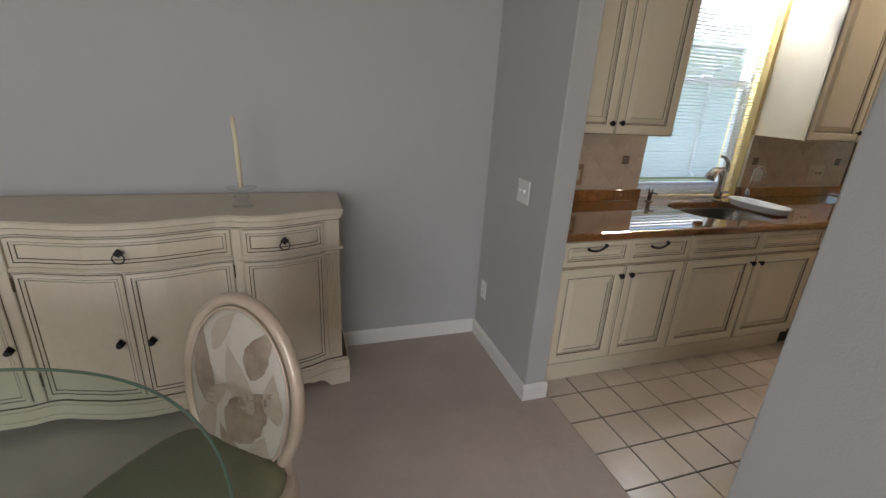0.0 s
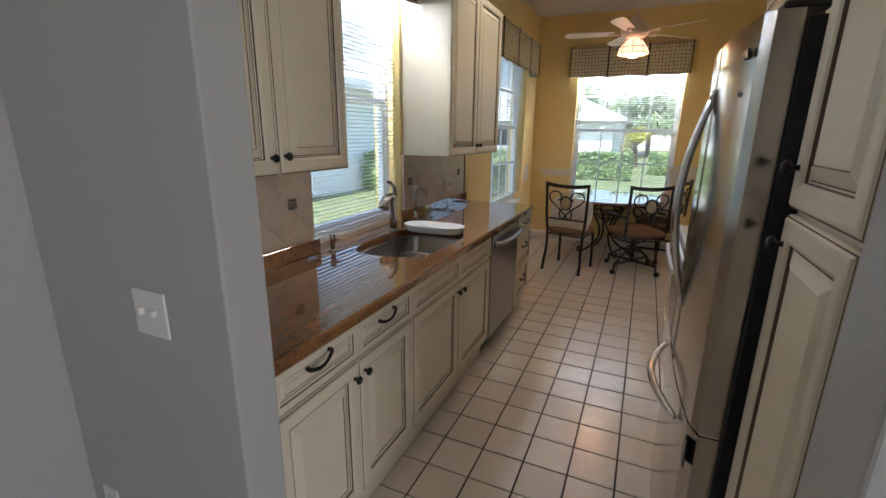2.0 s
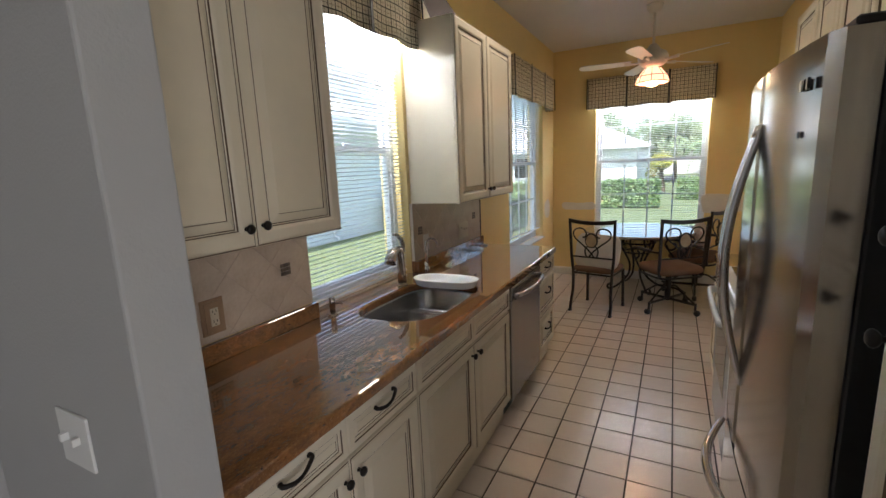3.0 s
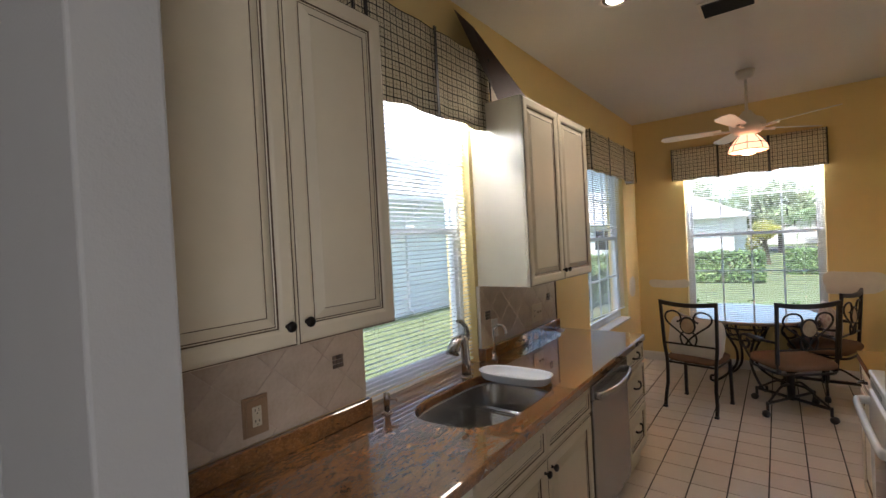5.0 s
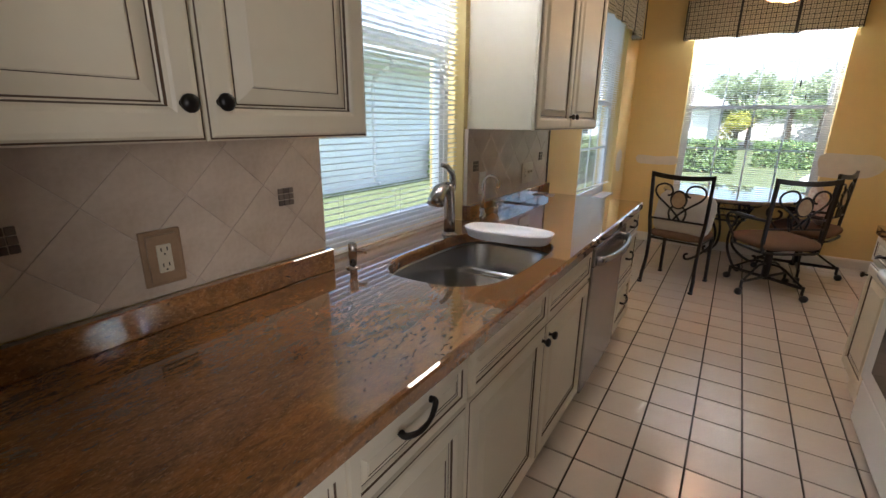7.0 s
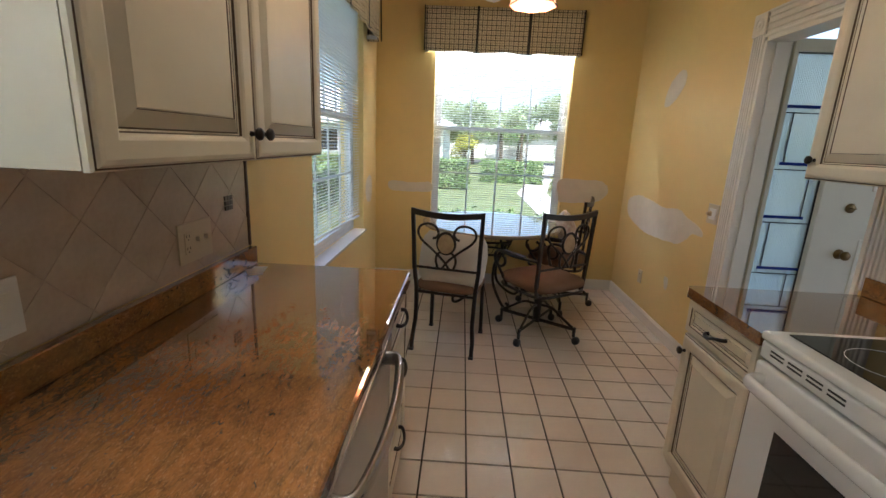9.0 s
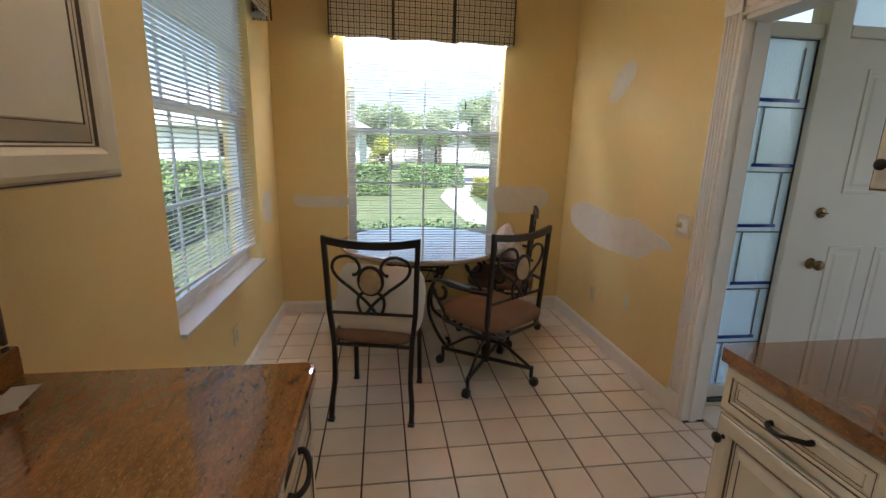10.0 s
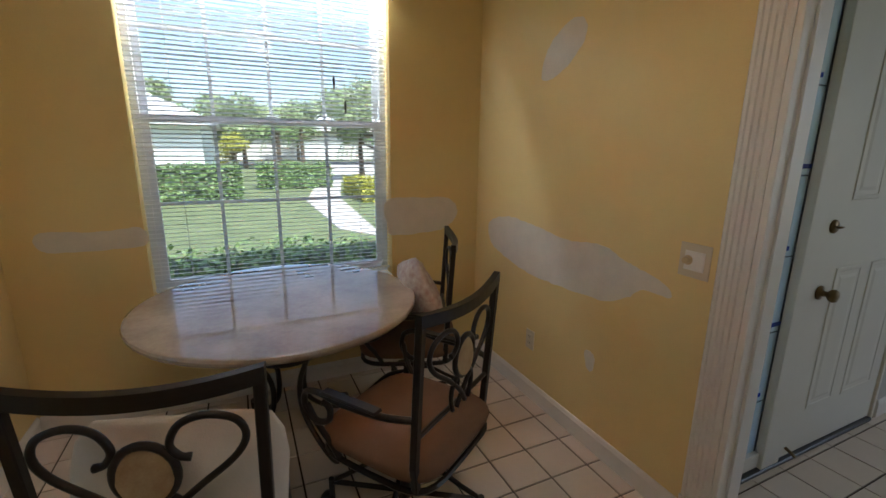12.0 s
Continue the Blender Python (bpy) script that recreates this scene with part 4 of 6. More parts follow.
# backsplash: diagonal stone tiles
def splash(name, x0, x1, z0, z1, y, skip=()):
    """Returns the backing wall piece and the list of clipped diagonal tiles as outlines."""
    back = wall(name, [(x0, x1, y, WALL_N - 0.001, z0, z1)], M_STONEGROUT, "beige diagonal stone tile backsplash", "backsplash")
    s, out = 0.152, []
    h = s / math.sqrt(2) * 1.0
    ni, nj = int((x1 - x0) / h) + 3, int((z1 - z0) / h) + 3
    for i in range(-1, ni):
        for j in range(-1, nj):
            if (i + j) % 2:
                continue
            cx, cz, r = x0 + 0.03 + i * h, z0 + 0.02 + j * h, h - 0.0009
            poly = [(cx - r, cz), (cx, cz - r), (cx + r, cz), (cx, cz + r)]
            for ax, lim, sg in ((0, x0, 1), (0, x1, -1), (1, z0, 1), (1, z1, -1)):
                new_, n = [], len(poly)
                for k in range(n):
                    p, q = poly[k - 1], poly[k]
                    dp, dq = sg * (p[ax] - lim), sg * (q[ax] - lim)
                    if (dp >= 0) != (dq >= 0):
                        t = dp / (dp - dq)
                        new_.append((p[0] + (q[0] - p[0]) * t, p[1] + (q[1] - p[1]) * t))
                    if dq >= 0:
                        new_.append(q)
                poly = new_
                if len(poly) < 3:
                    break
            if len(poly) >= 3:
                area = abs(sum(poly[k - 1][0] * poly[k][1] - poly[k][0] * poly[k - 1][1] for k in range(len(poly)))) / 2
                if area > 0.0003:
                    out.append(poly)
    return back, out


splashes = [splash("backsplash_left", 1.992, 2.990, 0.989, 1.367, 3.200), splash("backsplash_right", 3.930, 5.045, 0.989, 1.367, 3.200)]
tagged(part("trim_pencil", box(5.046, 5.060, 3.190, 3.219, 0.989, 1.367, bevel=0.004), M_MOSAIC), "dark stone pencil trim closing the backsplash", "tile trim", kind="structure")
for mx in (2.215, 2.845, 4.01, 4.908):
    ms = thing("mosaic_inset", "small dark stone mosaic inset of the backsplash", "mosaic tile", pose(mx, 3.191, 1.182), "mosaic insets")
    for i in range(3):
        for j in range(3):
            part("mosaic_piece", box(-0.026 + i * 0.018, -0.010 + i * 0.018, 0, 0.006, -0.026 + j * 0.018, -0.010 + j * 0.018, bevel=0.001), M_MOSAIC, ms)

# outlets and switches
def plate(name, label, w, h, m, kinds, mat=M_PLASTIC, group=""):
    """Plate in the x-z plane that faces -y; kinds from left to right."""
    t = thing(name, label, "wall plate", m, group)
    part("plate", box(-w / 2, w / 2, -0.006, 0, -h / 2, h / 2, bevel=0.002, seg=2), mat, t)
    n = len(kinds)
    for i, kd in enumerate(kinds):
        cx = (i - (n - 1) / 2) * 0.046
        if kd == "outlet":
            part("receptacle", box(cx - 0.0165, cx + 0.0165, -0.009, -0.006, -0.034, 0.034, bevel=0.002), mat, t)
            bm = bmesh.new()
            for dz in (-0.019, 0.019):
                box(cx - 0.008, cx - 0.0055, -0.0096, -0.009, dz - 0.001, dz + 0.008, bm)
                box(cx + 0.0055, cx + 0.008, -0.0096, -0.009, dz - 0.001, dz + 0.008, bm)
                box(cx - 0.002, cx + 0.002, -0.0096, -0.009, dz - 0.010, dz - 0.006, bm)
            part("slots", bm, M_BLACK, t)
        elif kd == "rocker":
            part("rocker", box(cx - 0.016, cx + 0.016, -0.010, -0.006, -0.033, 0.033, bevel=0.002), mat, t)
        elif kd == "toggle":
            part("toggle", box(cx - 0.004, cx + 0.004, -0.020, -0.006, -0.002, 0.014, bevel=0.001), mat, t)
        elif kd == "dimmer":
            b_ = lathe(((0.018, 0), (0.018, 0.004), (0.013, 0.006), (0.012, 0.022), (0.009, 0.025)), 16)
            b_.transform(Matrix.Translation((cx, -0.006, 0)) @ Matrix.Rotation(radians(90), 4, "X"))
            part("dimmer_knob", b_, mat, t)
    return t


p_ = plate("outlet_plate", "almond duplex outlet on a brown stone plate in the backsplash", 0.070, 0.115, pose(2.482, 3.188, 1.085), ["outlet"], M_TAN)
for c_ in p_.children:
    if c_.name.startswith("receptacle"):
        c_.data.materials[0] = M_PLASTIC
part("stone_surround", box(-0.046, 0.046, 0.0005, 0.008, -0.067, 0.067, bevel=0.002), M_TAN, p_)
plate("switch_plate", "almond triple wall plate with outlet and switches on the backsplash", 0.176, 0.127, pose(4.688, 3.195, 1.090), ["outlet", "toggle", "toggle"])
plate("outlet_plate", "white single outlet on the backsplash beside the tap", 0.072, 0.115, pose(4.08, 3.195, 1.09), ["rocker"], M_PLWHITE)
dp_ = plate("dimmer_plate", "almond double plate with a round dimmer and a switch", 0.118, 0.125, pose(6.200, WALL_S, 1.06, 0, 0, 180), ["dimmer", "rocker"])
for c_ in dp_.children:
    if not c_.name.startswith("plate"):
        c_.data.materials[0] = M_PLWHITE if c_.name.startswith("rocker") else M_TANKNOB
part("insert", box(-0.038, 0.040, -0.0075, -0.0061, -0.036, 0.036, bevel=0.0004), M_PLWHITE, dp_)
plate("outlet_plate", "almond outlet low on the yellow wall below the window", 0.072, 0.115, pose(6.566, WALL_N, 0.345), ["outlet"])
plate("outlet_plate", "almond outlet low on the yellow wall", 0.072, 0.115, pose(7.13, WALL_S, 0.36, 0, 0, 180), ["outlet"])
plate("switch_plate", "white double switch plate on the pale grey partition", 0.118, 0.118, pose(1.872, 2.745, 1.085, 0, 0, -90), ["toggle", "toggle"], M_PLWHITE)
plate("outlet_plate", "white outlet low on the pale grey partition", 0.072, 0.115, pose(1.872, 3.11, 0.365, 0, 0, -90), ["outlet"], M_PLWHITE)
card = thing("business_card", "small pile of white cards lying on the granite worktop", "card", pose(4.965, 3.125, 0.9145, 0, 0, 12))
part("card", box(-0.045, 0.045, -0.026, 0.026, 0, 0.0008), M_PAPER, card)
c2 = part("card", box(-0.045, 0.045, -0.026, 0.026, 0.001, 0.0018), M_PAPER, card)
c2.matrix_local = pose(-0.03, 0.01, 0, 0, 0, 24)

# ---- south run ----
SF = 1.395
R180 = 180
cabinet("base_cabinet", "cream glazed base cabinet with drawer and door beside the range", "kitchen cabinet", 0.43, 0.64, B0, B1,
        [("pull", 0.0, 0.425, 0.735, 0.868, 0.215, 0.80), ("knob", 0.0, 0.425, 0.145, 0.725, 0.035, 0.66)], pose(5.045, SF, 0, 0, 0, R180), "base cabinets by the range")
cabinet("base_cabinet", "cream glazed base cabinet between refrigerator and range", "kitchen cabinet", 0.42, 0.64, B0, B1,
        [("pull", 0.0, 0.415, 0.735, 0.868, 0.21, 0.80), ("knob", 0.0, 0.415, 0.145, 0.725, 0.38, 0.66)], pose(3.842, SF, 0, 0, 0, R180), "base cabinets by the range")
ct = thing("countertop_range", "polished brown granite worktop beside the white range", "countertop")
part("slab", extrude_outline([(4.612, WALL_S + 0.001)] + [(5.07, WALL_S + 0.001)] + corner(5.045, 1.40, 0.025, 0, 90) + [(4.612, 1.425)], 0.874, 0.914), M_GRANITE, ct)
part("upstand", box(4.612, 5.06, WALL_S + 0.001, WALL_S + 0.028, 0.9145, 0.99, bevel=0.003), M_GRANITE, ct)
ct = thing("countertop_fridge", "polished brown granite worktop beside the refrigerator", "countertop")
part("slab", extrude_outline([(3.418, WALL_S + 0.001), (3.846, WALL_S + 0.001), (3.846, 1.425), (3.418, 1.425)], 0.874, 0.914), M_GRANITE, ct)
UF = 1.065
cabinet("wall_cabinet", "cream glazed wall cabinet with a raised-panel door over the range worktop", "wall cabinet", 0.455, 0.333, U0 - 0.01, 2.39,
        [("knob", 0.0, 0.453, U0 - 0.014, 2.39, 0.04, 1.425)], pose(5.055, UF, 0, 0, 0, R180), "wall cabinets of the kitchen", toe=False)
cabinet("wall_cabinet", "cream glazed short wall cabinet with two doors above the range", "wall cabinet", 0.76, 0.333, 1.78, 2.39,
        [("knob", 0.0, 0.38, 1.78, 2.39, 0.345, 1.82), ("knob", 0.38, 0.758, 1.78, 2.39, 0.415, 1.82)], pose(4.598, UF, 0, 0, 0, R180), "wall cabinets of the kitchen", toe=False)
cabinet("wall_cabinet", "cream glazed wall cabinet with a raised-panel door by the refrigerator", "wall cabinet", 0.42, 0.333, U0 - 0.01, 2.39,
        [("knob", 0.0, 0.418, U0 - 0.014, 2.39, 0.38, 1.425)], pose(3.836, UF, 0, 0, 0, R180), "wall cabinets of the kitchen", toe=False)
cabinet("wall_cabinet", "cream glazed cabinet above the refrigerator", "wall cabinet", 0.96, 0.333, 1.90, 2.39,
        [("knob", 0.0, 0.48, 1.90, 2.39, 0.445, 1.94), ("knob", 0.48, 0.958, 1.90, 2.39, 0.515, 1.94)], pose(3.412, UF, 0, 0, 0, R180), "wall cabinets of the kitchen", toe=False)
hood = thing("range_hood", "white under-cabinet range hood", "range hood", pose(4.598, UF + 0.12, 1.64, 0, 0, R180))
part("shell", extrude_outline([(0.0, 0.0), (0.0, 0.44), (0.758, 0.44), (0.758, 0.0)], 0.0, 0.13), M_WHITE, hood)

cabinet("pantry_cabinet", "tall cream glazed two-door pantry cabinet beside the refrigerator", "pantry cabinet", 0.372, 0.645, B0, 2.39,
        [("knob", 0.0, 0.370, 1.372, 2.39, 0.035, 1.46), ("knob", 0.0, 0.370, 0.145, 1.362, 0.035, 1.30)], pose(2.416, 1.382, 0, 0, 0, R180))

fr = thing("refrigerator", "stainless steel french door refrigerator with bowed doors and black sides", "refrigerator", pose(3.408, 1.418, 0, 0, 0, R180))
part("body", box(0.0, 0.91, 0.004, 0.66, 0.03, 1.77, bevel=0.004), M_BLACK, fr)


def bowed(x0, x1, z0, z1, bow=0.0, thick=0.065):
    """A door with a gently bowed front, rounded at its edges; its front towards -y."""
    n, pts = 16, [(x0, 0.0)]
    wid = x1 - x0
    for i in range(n + 1):
        u = i / n
        x = x0 + wid * u
        full = (x - 0.455) / 0.455
        y = -thick - 0.030 * (1 - full * full) + 0.014 * (max(0, 1 - u / 0.05) ** 2 + max(0, 1 - (1 - u) / 0.05) ** 2)
        pts.append((x, y))
    pts.append((x1, 0.0))
    bm = extrude_outline(pts, z0, z1)
    return bm


for x0, x1, nm in ((0.002, 0.4535, "door"), (0.4565, 0.908, "door")):
    d = part(nm, bowed(x0, x1, 0.725, 1.785), M_STEELFR, fr, smooth=False)
    hx = x1 - 0.022 if x0 < 0.1 else x0 + 0.022
    pts = [(hx, -0.094 - 0.062 * math.sin(math.pi * i / 20), 0.94 + 0.72 * i / 20) for i in range(21)]
    b = tube(pts, [0.009 + 0.004 * math.sin(math.pi * i / 20) for i in range(21)], 10)
    part("handle", b, M_CHROME, d, "long arched chrome handle", True)
d = part("freezer_drawer", bowed(0.002, 0.908, 0.09, 0.715), M_STEELFR, fr)
pts = [(0.17 + 0.57 * i / 20, -0.094 - 0.066 * math.sin(math.pi * i / 20), 0.655) for i in range(21)]
part("handle", tube(pts, [0.010 + 0.005 * math.sin(math.pi * i / 20) for i in range(21)], 10), M_CHROME, d, "arched chrome drawer handle", True)
part("kick_grille", box(0.02, 0.89, -0.03, 0.004, 0.012, 0.085), M_BLACK, fr)
part("hinge", box(0.80, 0.905, -0.05, 0.03, 0.716, 0.7245, bevel=0.002), M_CHROME, fr)
part("hinge_cover", box(0.80, 0.905, -0.04, 0.05, 1.7855, 1.802, bevel=0.004), M_BLACK, fr)
part("rating_label", box(0.86, 0.900, -0.0745, -0.070, 0.60, 0.68), M_BLACK, fr)
b = bmesh.new()
for i, w_ in enumerate((0.016, 0.006, 0.012)):
    box(0.79 + i * 0.022, 0.79 + i * 0.022 + w_, -0.0842, -0.079, 1.700, 1.720, b)
part("badge", b, M_BLACK, fr)
b = lathe(((0.007, 0), (0.007, 0.002), (0.004, 0.003)), 12)
b.transform(Matrix.Translation((0.80, -0.080, 1.62)) @ Matrix.Rotation(radians(90), 4, "X"))
part("button", b, M_BLACK, fr)

st = thing("kitchen_range", "white freestanding electric range with a black glass cooktop", "stove", pose(4.609, SF, 0, 0, 0, R180))
part("body", box(0.0, 0.760, 0.0, 0.64, 0.03, 0.90, bevel=0.004), M_WHITE, st)
ck = part("cooktop_frame", box(-0.001, 0.761, -0.035, 0.64, 0.9005, 0.928, bevel=0.010, seg=3), M_WHITE, st)
part("glass_top", box(0.035, 0.725, 0.02, 0.60, 0.9285, 0.932, bevel=0.001), M_DKGLASS, st)
for bx, by, r in ((0.21, 0.16, 0.10), (0.55, 0.16, 0.08), (0.21, 0.44, 0.08), (0.55, 0.44, 0.10)):
    b = bmesh.new()
    tube([(bx + r * math.cos(i * math.tau / 32), by + r * math.sin(i * math.tau / 32), 0.9325) for i in range(32)], 0.0009, 4, b, closed=True)
    part("burner_ring", b, M_PLWHITE, st)
part("front_rail", box(0.004, 0.756, -0.030, -0.001, 0.845, 0.899, bevel=0.008, seg=3), M_WHITE, st)
for i in range(10):
    x = 0.05 + i * 0.068
    if i not in (4, 5):
        part("vent_slot", box(x, x + 0.052, -0.0315, -0.0295, 0.868, 0.873), M_BLACK, st)
        part("vent_slot", box(x, x + 0.052, -0.0315, -0.0295, 0.880, 0.885), M_BLACK, st)
od = part("oven_door", box(0.008, 0.752, -0.038, -0.001, 0.275, 0.838, bevel=0.010, seg=3), M_WHITE, st)
part("oven_window", box(0.14, 0.62, -0.040, -0.0385, 0.36, 0.68, bevel=0.0005), M_DKGLASS, od)
pts = spline([(0.05, -0.036, 0.79), (0.055, -0.075, 0.79), (0.10, -0.088, 0.79), (0.38, -0.092, 0.79), (0.66, -0.088, 0.79), (0.705, -0.075, 0.79), (0.71, -0.036, 0.79)], 6)
b = tube(pts, 0.014, 10)
for v in b.verts:
    v.co.z = 0.79 + (v.co.z - 0.79) * 1.5
part("handle", b, M_WHITE, od, "white bar handle", True)
part("storage_drawer", box(0.008, 0.752, -0.030, -0.001, 0.05, 0.268, bevel=0.012, seg=3), M_WHITE, st)
bp = part("back_guard", box(0.0, 0.76, 0.60, 0.66, 0.929, 1.10, bevel=0.008, seg=2), M_WHITE, st)
part("display", box(0.29, 0.47, 0.5975, 0.5995, 1.0, 1.06), M_DKGLASS, bp)


# spackled patches
def patch(name, pts, m, label="rough pale spackle patch on the yellow wall"):
    sp_ = spline([(x, z, 0) for x, z in pts], 6, True)
    pl = [(p.x + random.uniform(-0.004, 0.004), p.y + random.uniform(-0.004, 0.004)) for p in sp_]
    b = extrude_outline(pl, 0, 0.0012)
    o = tagged(part(name, b, M_PLASTER), label, "wall patch", "spackle patches")
    o.matrix_world = m
    return o


def on_south(x, z):
    return Matrix(((-1, 0, 0, x), (0, 0, 1, WALL_S + 0.0002), (0, 1, 0, z), (0, 0, 0, 1)))


def on_east(y, z):
    return Matrix(((0, 0, -1, WALL_E - 0.0002), (-1, 0, 0, y), (0, 1, 0, z), (0, 0, 0, 1)))


def on_north(x, z):
    return Matrix(((1, 0, 0, x), (0, 0, -1, WALL_N - 0.0002), (0, 1, 0, z), (0, 0, 0, 1)))


patch("wall_patch", [(-0.71, 0.05), (-0.52, 0.12), (-0.32, 0.115), (-0.12, 0.10), (0.08, 0.085), (0.28, 0.105), (0.40, 0.07), (0.50, 0.05), (0.63, 0.015), (0.65, -0.03), (0.53, -0.03), (0.45, -0.09), (0.33, -0.145), (0.08, -0.165), (-0.15, -0.175), (-0.37, -0.16), (-0.59, -0.11), (-0.69, -0.06)], on_south(6.93, 0.92))
patch("wall_patch", [(-0.19, -0.12), (-0.16, 0.02), (-0.02, 0.12), (0.09, 0.11), (0.10, 0.02), (-0.03, -0.09)], on_south(6.97, 1.91))
patch("wall_patch", [(-0.25, 0.11), (0.0, 0.12), (0.17, 0.11), (0.24, 0.02), (0.16, -0.08), (0.0, -0.11), (-0.22, -0.11), (-0.25, -0.05)], on_east(1.12, 1.01))
patch("wall_patch", [(-0.20, 0.05), (0.0, 0.04), (0.20, 0.05), (0.21, -0.04), (0.0, -0.05), (-0.20, -0.04)], on_east(2.87, 0.985))
patch("wall_patch", [(-0.12, 0.10), (0.05, 0.14), (0.14, 0.03), (0.08, -0.10), (-0.08, -0.09), (-0.15, 0.0)], on_north(7.48, 0.96))
patch("wall_patch", [(-0.03, 0.04), (0.03, 0.03), (0.02, -0.05), (-0.02, -0.04)], on_south(6.66, 0.45))
patch("wall_patch", [(-0.06, 0.06), (0.06, 0.10), (0.10, -0.10), (-0.03, -0.08)], on_north(4.25, 2.66))

# ---- ceiling things ----
fan = thing("ceiling_fan", "white ceiling fan with pale blades and a lit coral art-glass shade", "ceiling fan", pose(6.55, 1.94, 0))
part("canopy", lathe(((0.02, 2.97), (0.055, 2.985), (0.07, 3.02), (0.075, CEIL - 0.002)), 24), M_FANWHITE, fan, smooth=True)
part("down_rod", tube([(0, 0, 2.68), (0, 0, 2.98)], 0.012, 10), M_FANWHITE, fan, smooth=True)
part("motor", lathe(((0.04, 2.475), (0.10, 2.49), (0.135, 2.53), (0.14, 2.57), (0.12, 2.61), (0.07, 2.635), (0.03, 2.69)), 28), M_FANWHITE, fan, smooth=True)
for i in range(5):
    a = i * 72 + 24
    bl = part("blade", extrude_outline([(0.20, -0.05), (0.60, -0.068), (0.675, -0.055), (0.70, 0.0), (0.675, 0.055), (0.60, 0.068), (0.20, 0.05)], -0.003, 0.003), M_FANWHITE, fan)
    bl.matrix_local = pose(0, 0, 2.535, 0, 0, a) @ pose(0, 0, 0, 11, 0, 0)
    br = part("blade_arm", tube([(0.10, 0, 0.0), (0.16, 0, -0.012), (0.26, 0, -0.005)], [0.012, 0.010, 0.016], 8), M_FANWHITE, fan)
    br.matrix_local = pose(0, 0, 2.535, 0, 0, a)
sh = part("shade", lathe(((0.055, 2.470), (0.075, 2.465), (0.135, 2.39), (0.155, 2.33), (0.150, 2.325), (0.13, 2.385), (0.07, 2.455)), 8), M_SHADE, fan, "coral and cream art glass lamp shade")
for i in range(8):
    a = i * math.tau / 8
    part("came", tube([(0.0765 * math.cos(a), 0.0765 * math.sin(a), 2.466), (0.137 * math.cos(a), 0.137 * math.sin(a), 2.39), (0.157 * math.cos(a), 0.157 * math.sin(a), 2.33)], 0.003, 5), M_LEAD, sh)
for r, z in ((0.138, 2.39), (0.158, 2.33)):
    part("came", tube([(r * math.cos(i * math.tau / 8), r * math.sin(i * math.tau / 8), z) for i in range(8)], 0.0035, 5, closed=True), M_LEAD, sh)
part("bulb", lathe(((0.02, 2.42), (0.03, 2.40), (0.06, 2.36), (0.065, 2.33), (0.045, 2.30), (0.01, 2.292)), 16), M_BULB, fan, smooth=True)
lamp = new("fan_lamp", bpy.data.lights.new("fan_lamp", "POINT"))
lamp.data.energy, lamp.data.color, lamp.data.shadow_soft_size = 2.2, (1.0, 0.72, 0.42), 0.10
lamp.matrix_world = pose(6.55, 1.94, 2.26)

dl = thing("recessed_downlight", "lit recessed ceiling downlight with a brass-coloured reflector", "recessed light", pose(4.478, 2.477, CEIL))
part("trim_ring", lathe(((0.085, -0.001), (0.100, -0.004), (0.098, -0.008), (0.082, -0.006), (0.078, -0.001)), 28), M_FANWHITE, dl, smooth=True)
part("reflector", lathe(((0.078, -0.0015), (0.06, -0.003), (0.058, -0.002)), 28), M_BRASS, dl, smooth=True)
part("bulb", lathe(((0.055, -0.0035), (0.05, -0.010), (0.03, -0.014), (0.005, -0.015)), 20), emitter("downlight_glow", (1.0, 0.80, 0.55), 5.0), dl, smooth=True)
lamp = new("downlight_lamp", bpy.data.lights.new("downlight_lamp", "SPOT"))
lamp.data.energy, lamp.data.color, lamp.data.spot_size, lamp.data.shadow_soft_size = 17, (1.0, 0.86, 0.68), radians(140), 0.28
lamp.matrix_world = look((4.478, 2.477, CEIL - 0.03), (4.478, 2.40, 0))
vt = thing("ceiling_vent", "white ceiling air vent with dark louvres", "air vent", pose(5.02, 1.955, CEIL))
part("frame", box(-0.125, 0.125, -0.155, 0.155, -0.010, -0.001, bevel=0.003), M_FANWHITE, vt)
# Black sheet painted in for the shade inside the duct; no hollow is modelled.
part("dark_duct", box(-0.10, 0.10, -0.135, 0.135, -0.0125, -0.0105), M_BLACK, vt)
for i in range(7):
    s_ = part("louvre", box(-0.006, 0.006, -0.133, 0.133, -0.001, 0.001), M_BLACK, vt)
    s_.matrix_local = pose(-0.084 + i * 0.028, 0, -0.017, 0, 55, 0)


# ---- nook table and chairs ----
TX, TY = 7.28, 2.06
tb = thing("round_table", "round beige marble dining table on a dark wrought-iron base", "table", pose(TX, TY, 0))
part("tabletop", lathe(((0.0, 0.716), (0.598, 0.716), (0.615, 0.720), (0.622, 0.730), (0.623, 0.740), (0.618, 0.748), (0.609, 0.750), (0.0, 0.750)), 72), M_MARBLE, tb, smooth=False)
for z, r in ((0.70, 0.20), (0.60, 0.20), (0.48, 0.155)):
    part("ring", tube([(r * math.cos(i * math.tau / 32), r * math.sin(i * math.tau / 32), z) for i in range(32)], 0.010, 8, closed=True), M_IRON, tb, smooth=True)
zig = []
for i in range(24):
    a = i * math.tau / 24
    r, z = (0.20, 0.595) if i % 2 else (0.157, 0.485)
    zig.append((r * math.cos(a), r * math.sin(a), z))
part("lattice", tube(zig, 0.005, 6, closed=True), M_IRON, tb)
